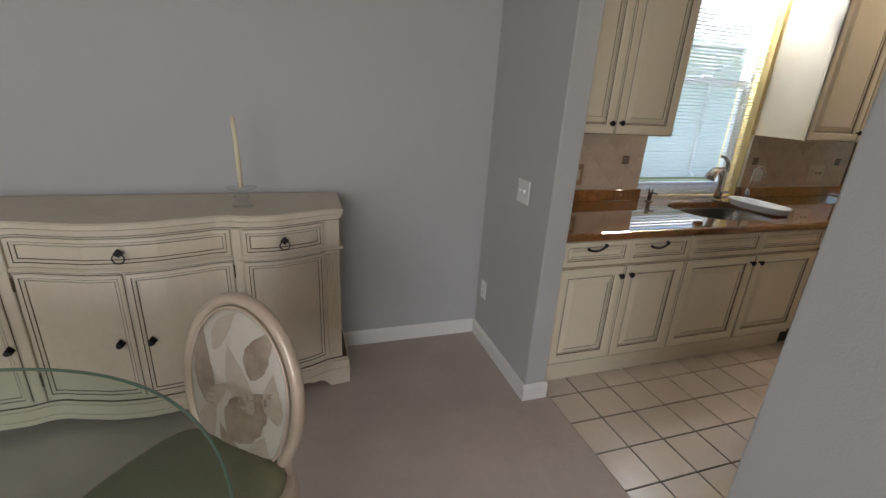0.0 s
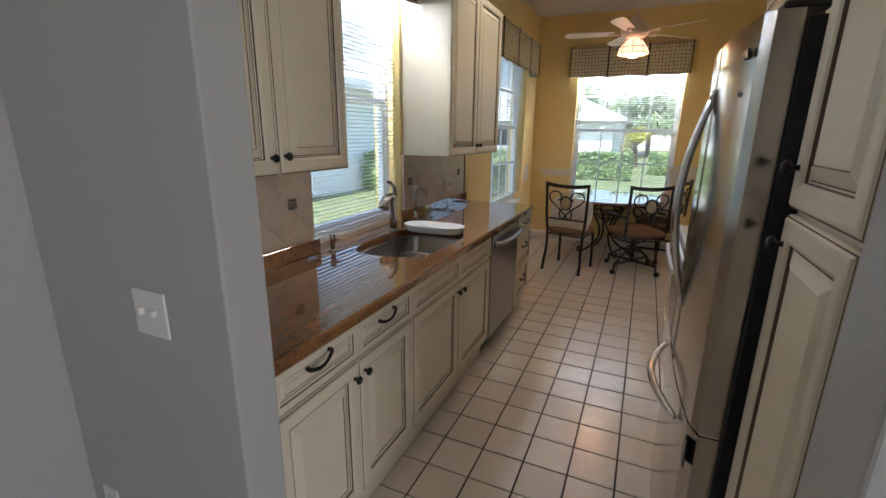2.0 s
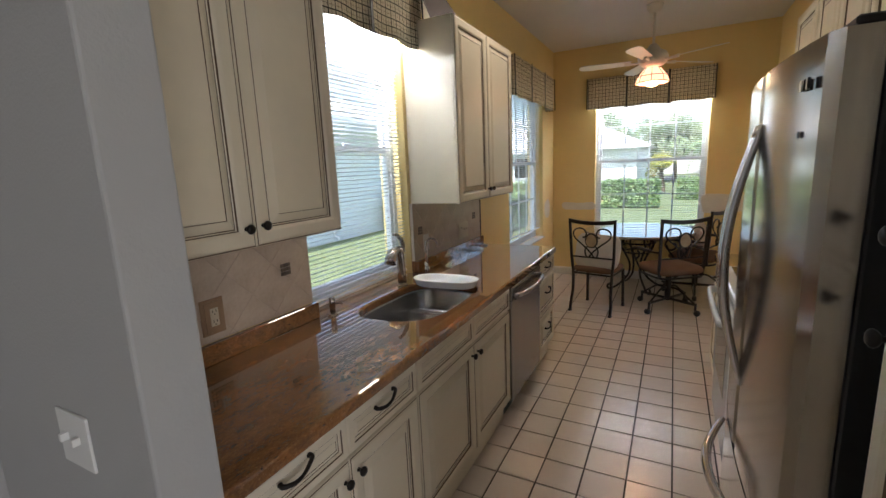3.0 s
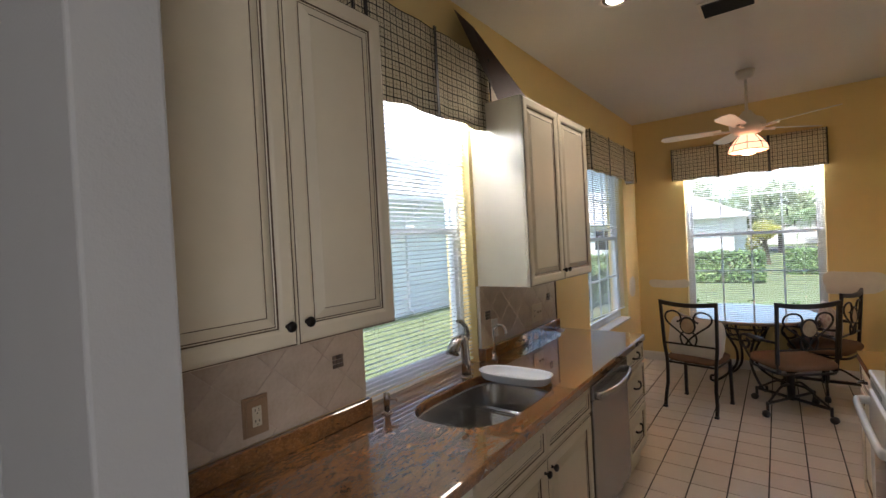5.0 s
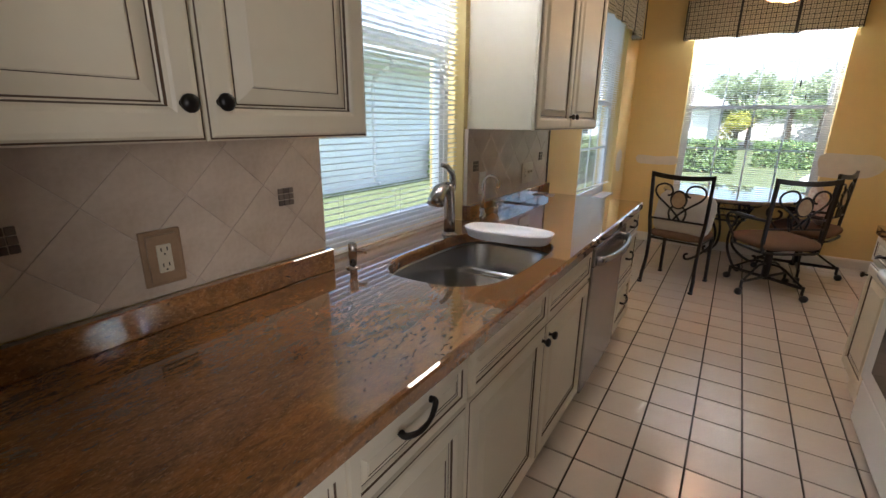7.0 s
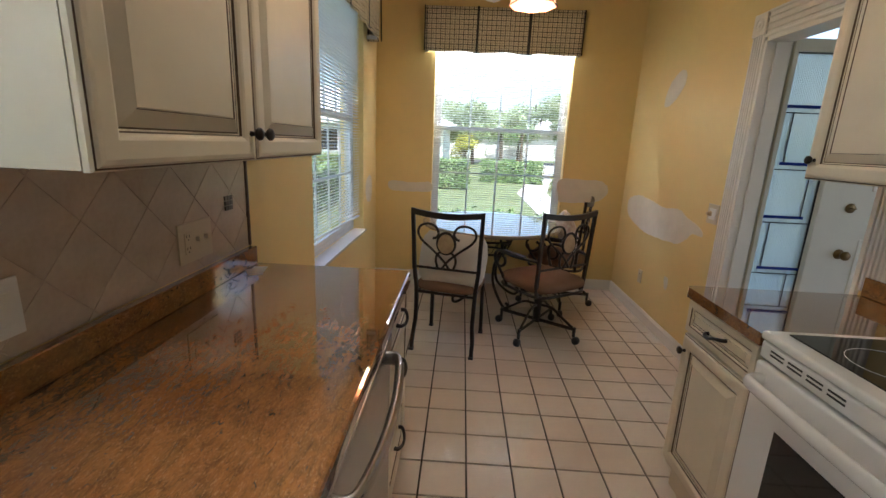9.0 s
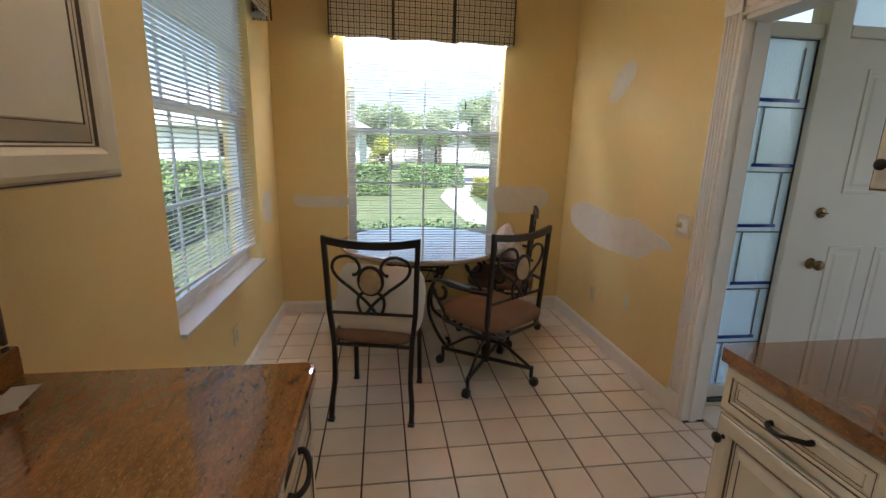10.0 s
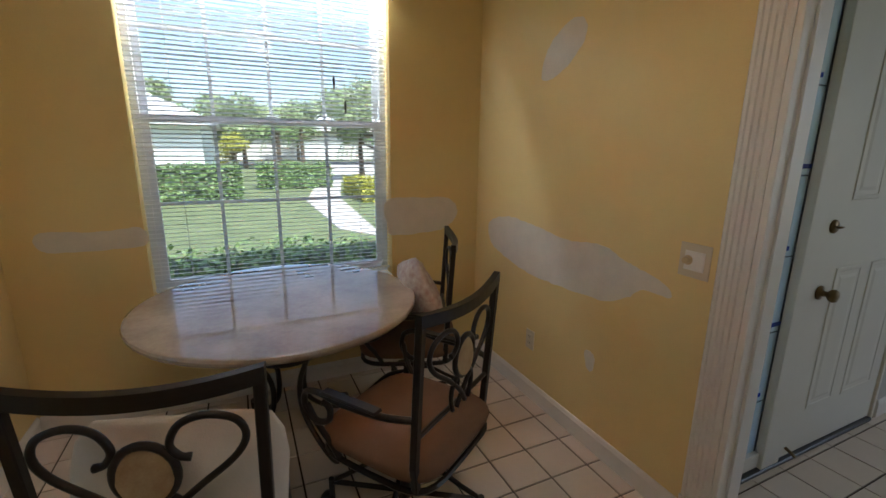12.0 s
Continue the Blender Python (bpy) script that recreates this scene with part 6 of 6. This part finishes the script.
pts = [lean @ Vector((0.215 * math.cos(i * math.tau / NO), 0, 0.288 * math.sin(i * math.tau / NO))) for i in range(NO)]
part("back_frame", tube(pts, 0.019, 12, closed=True), M_CHAMP, dc, smooth=True)
part("beading", tube([lean @ Vector((0.193 * math.cos(i * math.tau / NO), 0.016, 0.266 * math.sin(i * math.tau / NO))) for i in range(NO)], 0.005, 6, closed=True), M_CHAMP, dc, smooth=True)
bm = bmesh.new()
rings = []
for k, y in ((1.0, -0.012), (1.0, 0.010), (0.9, 0.022), (0.6, 0.032), (0.25, 0.036)):
    rings.append([bm.verts.new((0.196 * k * math.cos(i * math.tau / NO), y, 0.269 * k * math.sin(i * math.tau / NO))) for i in range(NO)])
for A, B in zip(rings, rings[1:]):
    for i in range(NO):
        bm.faces.new((A[i], A[(i + 1) % NO], B[(i + 1) % NO], B[i]))
bm.faces.new(rings[0][::-1])
bm.faces.new(rings[-1])
pd = part("back_pad", bm, M_LEAFAB, dc, "leaf-patterned brocade pad", True)
pd.matrix_local = lean
for cx_, cz_, ln, wd, tn, mt in ((0.10, 0.15, 0.17, 0.085, 20, M_LEAFDARK), (0.03, 0.06, 0.22, 0.085, -28, M_LEAFMID), (0.07, -0.05, 0.25, 0.14, 38, M_LEAFDARK), (-0.11, 0.06, 0.26, 0.09, -12, M_LEAFDARK), (-0.04, 0.19, 0.15, 0.06, 30, M_LEAFMID),
                                 (-0.09, -0.12, 0.22, 0.08, 18, M_LEAFMID), (0.00, -0.17, 0.16, 0.07, -35, M_LEAFDARK), (0.11, -0.17, 0.15, 0.08, 10, M_LEAFMID), (0.155, 0.03, 0.16, 0.06, -8, M_LEAFMID), (-0.05, -0.02, 0.17, 0.05, 40, M_LEAFMID)):
    lf = leaf_bm(-cx_, cz_, ln, wd, -tn, 0.012)
    part("leaf_motif", lf, mt, pd, "taupe woven leaf motif", True)
for s in (-1, 1):
    part("back_stump", tube(spline([(s * 0.15, -0.212, 0.55), (s * 0.17, -0.205, 0.48), (s * 0.18, -0.20, 0.42)], 4), 0.020, 8), M_CHAMP, dc, smooth=True)
    part("leg", tube([(s * 0.18, -0.20, 0.43), (s * 0.19, -0.22, 0.2), (s * 0.20, -0.26, 0.008)], [0.024, 0.019, 0.015], 8), M_CHAMP, dc, smooth=True)
    part("leg", tube([(s * 0.20, 0.21, 0.43), (s * 0.20, 0.215, 0.2), (s * 0.205, 0.22, 0.008)], [0.024, 0.018, 0.014], 8), M_CHAMP, dc, smooth=True)
part("seat_rail", tube([(0.235 * math.copysign(abs(math.cos(a)) ** 0.6, math.cos(a)), 0.235 * math.copysign(abs(math.sin(a)) ** 0.6, math.sin(a)), 0.425) for a in [i * math.tau / 32 for i in range(32)]], 0.026, 8, closed=True), M_CHAMP, dc, smooth=True)
part("seat", cushion(0.47, 0.46, 0.085, 0.462, 20, 0.6), M_OLIVE, dc, "olive velvet seat", True)


# ---- outdoors ----
GZ = -0.14
tagged(part("ground", box(-60, 140, -120, 120, GZ - 0.4, GZ), M_GRASS), "green lawn around the houses", "lawn", kind="structure")
tagged(part("mulch_bed", box(8.02, 10.3, -1.2, 4.2, GZ, GZ + 0.02), M_MULCH), "brown mulch bed along the house wall", "mulch bed", kind="structure")
tagged(part("mulch_bed", box(5.0, 8.2, 3.44, 4.6, GZ, GZ + 0.02), M_MULCH), "brown mulch bed along the house wall", "mulch bed", kind="structure")
b = extrude_outline([(10.6, -2.2), (13.4, -0.15), (18.6, -0.60), (26.0, -2.2), (26.0, -1.2), (18.3, 0.45), (13.6, 0.50), (10.6, -1.2)], GZ, GZ + 0.02)
tagged(part("pavement_walk", b, M_CONC), "pale concrete garden walk", "path", kind="structure")
tagged(part("driveway", box(25.0, 42.0, -9.0, -1.2, GZ, GZ + 0.025), M_CONC), "pale concrete driveway", "driveway", kind="structure")
tagged(part("road", box(42.0, 49.0, -80, 80, GZ, GZ + 0.03), M_ASPH), "grey residential street", "road", kind="structure")


def leaves(name, count, place, size, mat, mats2=None):
    """Real leaf blades (two triangles each, folded) set at place(rng) -> point, normal."""
    rng = np.random.default_rng(len(name) * 7 + count)
    v, f = [], []
    for i in range(count):
        p, nrm = place(rng)
        a = rng.normal(size=3)
        a -= nrm * a.dot(nrm) * 0.4
        a /= np.linalg.norm(a)
        s = np.cross(a, nrm)
        s /= max(np.linalg.norm(s), 1e-6)
        L = size * rng.uniform(0.7, 1.3)
        k = len(v)
        v += [tuple(p), tuple(p + a * L * 0.5 + s * L * 0.28), tuple(p + a * L), tuple(p + a * L * 0.5 - s * L * 0.28)]
        f += [(k, k + 1, k + 2, k + 3)]
    me = bpy.data.meshes.new(name)
    me.from_pydata(v, [], f)
    for m in [mat]:
        me.materials.append(m)
    return me


def hedge(name, label, x0, x1, y0, y1, z1, count, size=0.06, m=None, mat=None):
    t = thing(name, label, "hedge", m, "garden hedges")
    # Solid core under the leaf shell, coloured dark for the shade between leaves.
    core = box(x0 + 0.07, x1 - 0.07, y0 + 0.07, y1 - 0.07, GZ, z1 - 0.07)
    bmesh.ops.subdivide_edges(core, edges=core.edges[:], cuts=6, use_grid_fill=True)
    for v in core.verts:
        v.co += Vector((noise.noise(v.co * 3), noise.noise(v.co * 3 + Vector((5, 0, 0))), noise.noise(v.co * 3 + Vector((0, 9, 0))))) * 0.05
    part("branches", core, M_HEDGE_SHADE, t)

    def place(r):
        u = r.uniform(size=3)
        p = np.array([x0 + (x1 - x0) * u[0], y0 + (y1 - y0) * u[1], GZ + 0.05 + (z1 - GZ - 0.05) * u[2]])
        side = r.integers(0, 6)
        n = np.zeros(3)
        if side < 2:
            p[2], n[2] = z1 + 0.03 * math.sin(p[0] * 5) + 0.03 * math.sin(p[1] * 4), 1
        elif side == 2:
            p[0], n[0] = x0, -1
        elif side == 3:
            p[1], n[1] = y0, -1
        elif side == 4:
            p[0], n[0] = x0, -1
        else:
            p[1], n[1] = y1, 1
        p = p - n * r.uniform(0, 0.10) + r.normal(size=3) * 0.02
        n = n + r.normal(size=3) * 0.35
        return p, n / np.linalg.norm(n)
    lv = new("foliage", leaves("foliage", count, place, size, mat or M_LEAF))
    lv.parent = t
    return t


# Hedge core colour: inner shade painted as near-black green.
M_HEDGE_SHADE = material("hedge_inner_shade", (0.025, 0.04, 0.015), 0.9, vary=0.5, scale=9)
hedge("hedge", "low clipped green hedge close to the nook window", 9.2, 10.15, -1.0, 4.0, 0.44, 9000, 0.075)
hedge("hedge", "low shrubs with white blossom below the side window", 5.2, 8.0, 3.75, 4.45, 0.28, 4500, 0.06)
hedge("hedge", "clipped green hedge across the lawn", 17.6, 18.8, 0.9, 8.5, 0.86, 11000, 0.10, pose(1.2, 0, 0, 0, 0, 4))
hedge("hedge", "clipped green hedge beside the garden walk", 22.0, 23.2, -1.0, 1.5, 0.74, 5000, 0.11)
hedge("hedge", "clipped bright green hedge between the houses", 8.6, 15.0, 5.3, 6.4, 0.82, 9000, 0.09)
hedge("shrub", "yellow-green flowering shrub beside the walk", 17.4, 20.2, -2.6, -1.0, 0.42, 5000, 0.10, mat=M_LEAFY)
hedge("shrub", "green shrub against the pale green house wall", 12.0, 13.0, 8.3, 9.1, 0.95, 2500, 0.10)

nb = thing("neighbour_house", "single-storey pale green stucco house with white eaves", "house")
part("wall", box(-2.0, 15.4, 9.3, 16.0, GZ, 2.72), M_STUCCO, nb)
part("fascia", box(-2.5, 15.9, 8.72, 8.76, 2.62, 2.80), M_FRAME, nb)
part("soffit", box(-2.5, 15.9, 8.76, 16.4, 2.72, 2.78), M_FRAME, nb)
b = bmesh.new()
vs = [b.verts.new(p) for p in ((-2.6, 8.66, 2.79), (16.0, 8.66, 2.79), (16.0, 16.6, 2.79), (-2.6, 16.6, 2.79), (1.4, 12.6, 4.4), (12.0, 12.6, 4.4))]
for f in ((0, 1, 5, 4), (1, 2, 5), (2, 3, 4, 5), (3, 0, 4), (0, 3, 2, 1)):
    b.faces.new([vs[i] for i in f])
part("roof", b, M_ROOF, nb)
b = box(-2.6, 16.0, 8.58, 8.66, 2.72, 2.84)
part("gutter", b, M_FRAME, nb)
part("downspout", tube([(10.05, 8.64, 2.72), (10.05, 8.68, 2.60), (10.02, 9.22, 2.30), (10.0, 9.25, 2.1), (10.0, 9.25, GZ + 0.15), (10.0, 9.1, GZ + 0.06)], 0.045, 8), M_FRAME, nb)
part("downspout", tube([(4.05, 8.64, 2.72), (4.05, 8.68, 2.60), (4.02, 9.22, 2.30), (4.0, 9.25, 2.1), (4.0, 9.25, GZ + 0.15), (4.0, 9.1, GZ + 0.06)], 0.045, 8), M_FRAME, nb)

h2 = thing("house", "distant pale green stucco house with a white hipped tile roof", "house")
part("wall", box(26.5, 38.0, 3.4, 18.0, GZ, 2.35), M_STUCCO, h2)
b = bmesh.new()
vs = [b.verts.new(p) for p in ((25.9, 2.8, 2.32), (38.6, 2.8, 2.32), (38.6, 18.6, 2.32), (25.9, 18.6, 2.32), (32.0, 7.6, 4.6), (32.0, 14.0, 4.6))]
for f in ((0, 1, 4), (1, 2, 5, 4), (2, 3, 5), (3, 0, 4, 5), (0, 3, 2, 1)):
    b.faces.new([vs[i] for i in f])
part("roof", b, M_ROOF, h2)
part("fascia", box(25.84, 25.9, 2.75, 18.65, 2.18, 2.36), M_FRAME, h2)
for ya in (5.6, 8.8):
    wv = part("window", box(26.44, 26.499, ya, ya + 1.2, 0.75, 1.95), M_FRAME, h2)
    part("pane", box(26.425, 26.439, ya + 0.08, ya + 1.12, 0.83, 1.87), M_DKGLASS, wv)
h3 = thing("house", "distant white house across the street", "house")
part("wall", box(56, 68, -16, 6, GZ, 3.0), material("far_white_stucco", (0.72, 0.70, 0.66), 0.9), h3)
b = bmesh.new()
vs = [b.verts.new(p) for p in ((55, -17, 2.95), (69, -17, 2.95), (69, 7, 2.95), (55, 7, 2.95), (62, -10, 5.4), (62, 0, 5.4))]
for f in ((0, 1, 4), (1, 2, 5, 4), (2, 3, 5), (3, 0, 4, 5), (0, 3, 2, 1)):
    b.faces.new([vs[i] for i in f])
part("roof", b, M_ROOF, h3)
part("garage_door", box(55.9, 55.99, -9, -4, GZ, 2.2), M_FRAME, h3)


def tree(label, x, y, h, r, count, seed, mat=None, size=0.22):
    t = thing("tree", label, "tree", pose(x, y, GZ), "garden trees")
    rnd = random.Random(seed)
    bm = tube([(0, 0, 0), (0.05, 0.02, h * 0.25), (-0.04, 0.05, h * 0.5), (0.03, 0, h * 0.72)], [0.17, 0.13, 0.10, 0.06], 8)
    tips = []
    for i in range(9):
        a, z0 = rnd.uniform(0, math.tau), h * rnd.uniform(0.32, 0.68)
        R, z2 = r * rnd.uniform(0.45, 0.9), z0 + h * rnd.uniform(0.12, 0.34)
        tip = Vector((R * math.cos(a), R * math.sin(a), z2))
        tube([(0, 0, z0), tip * 0.5 + Vector((0, 0, z0 * 0.35)), tip], [0.06, 0.04, 0.015], 5, bm)
        tips.append(tip)
    tips.append(Vector((0, 0, h * 0.9)))
    part("trunk", bm, M_TWIG, t)

    def place(g):
        c = np.array(tips[g.integers(0, len(tips))])
        d = g.normal(size=3)
        d /= np.linalg.norm(d)
        p = c + d * r * 0.42 * g.uniform(0.35, 1.0) ** 0.5 * np.array([1, 1, 0.7])
        return p, d
    lv = new("crown", leaves("crown", count, place, size, mat or M_TREELEAF))
    lv.parent = t
    return t


def palm(x, y, h, seed):
    t = thing("palm_tree", "palm tree with drooping green fronds", "tree", pose(x, y, GZ), "garden palms")
    rnd = random.Random(seed)
    part("trunk", tube([(0, 0, 0), (0.05, 0, h * 0.4), (0.0, 0.05, h * 0.8), (0, 0, h)], [0.16, 0.11, 0.10, 0.12], 9), M_TWIG, t)
    for i in range(15):
        a, up = i * 2.4, rnd.uniform(0.1, 1.0)
        bm, L = bmesh.new(), rnd.uniform(1.3, 1.8)
        pts = [Vector((L * s * (0.9 - 0.25 * s * s), 0, L * (up * s * 0.9 - 0.95 * s * s))) for s in [k / 8 for k in range(9)]]
        tube(pts, 0.014, 4, bm)
        for k in range(1, 9):
            for sd in (-1, 1):
                for q in (0.0, 0.5):
                    p = pts[k - 1].lerp(pts[k], q)
                    e = p + Vector((0.14, sd * 0.34 * (1.1 - k / 9), -0.16))
                    bm.faces.new([bm.verts.new(c) for c in (p, p + Vector((0.05, 0, 0)), e)])
        fr_ = part("frond", bm, M_LEAF, t)
        fr_.matrix_local = pose(0, 0, h, 0, 0, math.degrees(a))
    return t


palm(30.0, 0.1, 2.3, 3)
palm(34.0, -1.6, 2.6, 5)
palm(27.5, -3.6, 2.0, 8)
tree("leafy green tree beside the driveway", 24.5, -3.6, 4.2, 2.0, 5000, 1)
tree("leafy green tree behind the far house", 41.0, 9.0, 6.5, 3.2, 4000, 2, size=0.35)
tree("leafy green tree along the street", 38.5, 1.6, 4.6, 2.4, 4000, 4, size=0.3)
tree("leafy green tree along the street", 40.0, -8.0, 6.0, 3.2, 4000, 6, size=0.35)
tree("leafy green tree along the street", 51.5, -3.5, 5.5, 3.0, 4000, 7, size=0.35)
tree("leafy green tree along the street", 53.0, 9.5, 6.5, 3.5, 4000, 9, size=0.4)
tree("leafy green tree along the street", 50.5, -14.0, 6.5, 3.5, 4000, 10, size=0.4)
tree("yellow-leaved small tree beside the far house", 27.0, 2.2, 2.0, 0.9, 1500, 11, mat=M_LEAFY, size=0.12)
fw = new("far_woods", leaves("far_woods", 9000, lambda g: (np.array([95 + g.uniform(-4, 4), g.uniform(-90, 90), 0]) + np.array([0, 0, 1]) * g.uniform(0, 1) ** 0.7 * (4.6 + 2.0 * math.sin(g.uniform(0, 6)))  , np.array([-1.0, 0, 0])), 1.3, M_LEAF))
tagged(fw, "distant dark green line of trees", "woods", kind="stuff")


# ---- floor tiles ----
def tile_mesh(w, d):
    b = box(-w / 2, w / 2, -d / 2, d / 2, -0.006, 0.0)
    top = [f for f in b.faces if all(v.co.z > -0.001 for v in f.verts)]
    r = bmesh.ops.inset_region(b, faces=top, thickness=0.0025, depth=0)
    for v in top[0].verts:
        v.co.z = 0.0008
    me = bpy.data.meshes.new("floor_tile")
    b.to_mesh(me)
    b.free()
    me.materials.append(M_TILE)
    return me


P, X0, Y0, G = 0.205, 2.213, 2.465, 0.0085
floor = bpy.data.objects["floor_slab"]
cells = []
for i in range(-1, 28):
    for j in range(-5, 28):
        xa, xb, yb, ya = X0 + P * i, X0 + P * (i + 1), Y0 - P * j, Y0 - P * (j + 1)
        inside = []
        for (rx0, rx1, ry0, ry1) in ((2.022, 5.083, 0.75, 2.66), (5.083, WALL_E - 0.001, WALL_S + 0.001, WALL_N - 0.001), (2.05, FY - 0.001, -2.99, WALL_S - 0.13), (5.13, 5.9705, WALL_S - 0.13, WALL_S + 0.001)):
            a, b_, c, d_ = max(xa, rx0), min(xb, rx1), max(ya, ry0), min(yb, ry1)
            if b_ - a > 0.012 and d_ - c > 0.012:
                inside.append((a, b_, c, d_))
        cells += inside
near = [c for c in cells if c[3] > 0.74 and (c[2] > 1.30 or c[0] > 5.0)]
near = sorted(near, key=lambda c: -((c[0] + c[1]) / 2 > 2.02))[:300]
near_set = set(near)
cache = {}
for c in near:
    w_, d_ = round(c[1] - c[0] - G, 4), round(c[3] - c[2] - G, 4)
    if w_ < 0.01 or d_ < 0.01:
        continue
    me = cache.setdefault((w_, d_), None) or tile_mesh(w_, d_)
    cache[(w_, d_)] = me
    o = new("floor_tile", me)
    o.parent = floor
    o.matrix_local = pose((c[0] + c[1]) / 2, (c[2] + c[3]) / 2, random.uniform(-0.0003, 0.0003), random.gauss(0, 0.06), random.gauss(0, 0.06), 0)
bm = bmesh.new()
for c in cells:
    if c not in near_set:
        box(c[0] + G / 2, c[1] - G / 2, c[2] + G / 2, c[3] - G / 2, -0.006, 0.0008, bm)
tagged(part("floor_tiles_rest", bm, M_TILE, floor), "cream floor tiles", kind="stuff")

# backsplash tiles
for back, polys in splashes:
    for poly in polys:
        cx, cz = sum(p[0] for p in poly) / len(poly), sum(p[1] for p in poly) / len(poly)
        b = bmesh.new()
        back_v = [b.verts.new((x - cx, 0, z - cz)) for x, z in poly]
        fr_v = [b.verts.new(((x - cx) * 0.994, -0.0018, (z - cz) * 0.994)) for x, z in poly]
        n = len(poly)
        for i in range(n):
            b.faces.new((back_v[i], back_v[(i + 1) % n], fr_v[(i + 1) % n], fr_v[i]))
        b.faces.new(fr_v)
        o = part("stone_tile", b, M_STONE, back)
        o.matrix_local = pose(cx, 3.1995, cz)
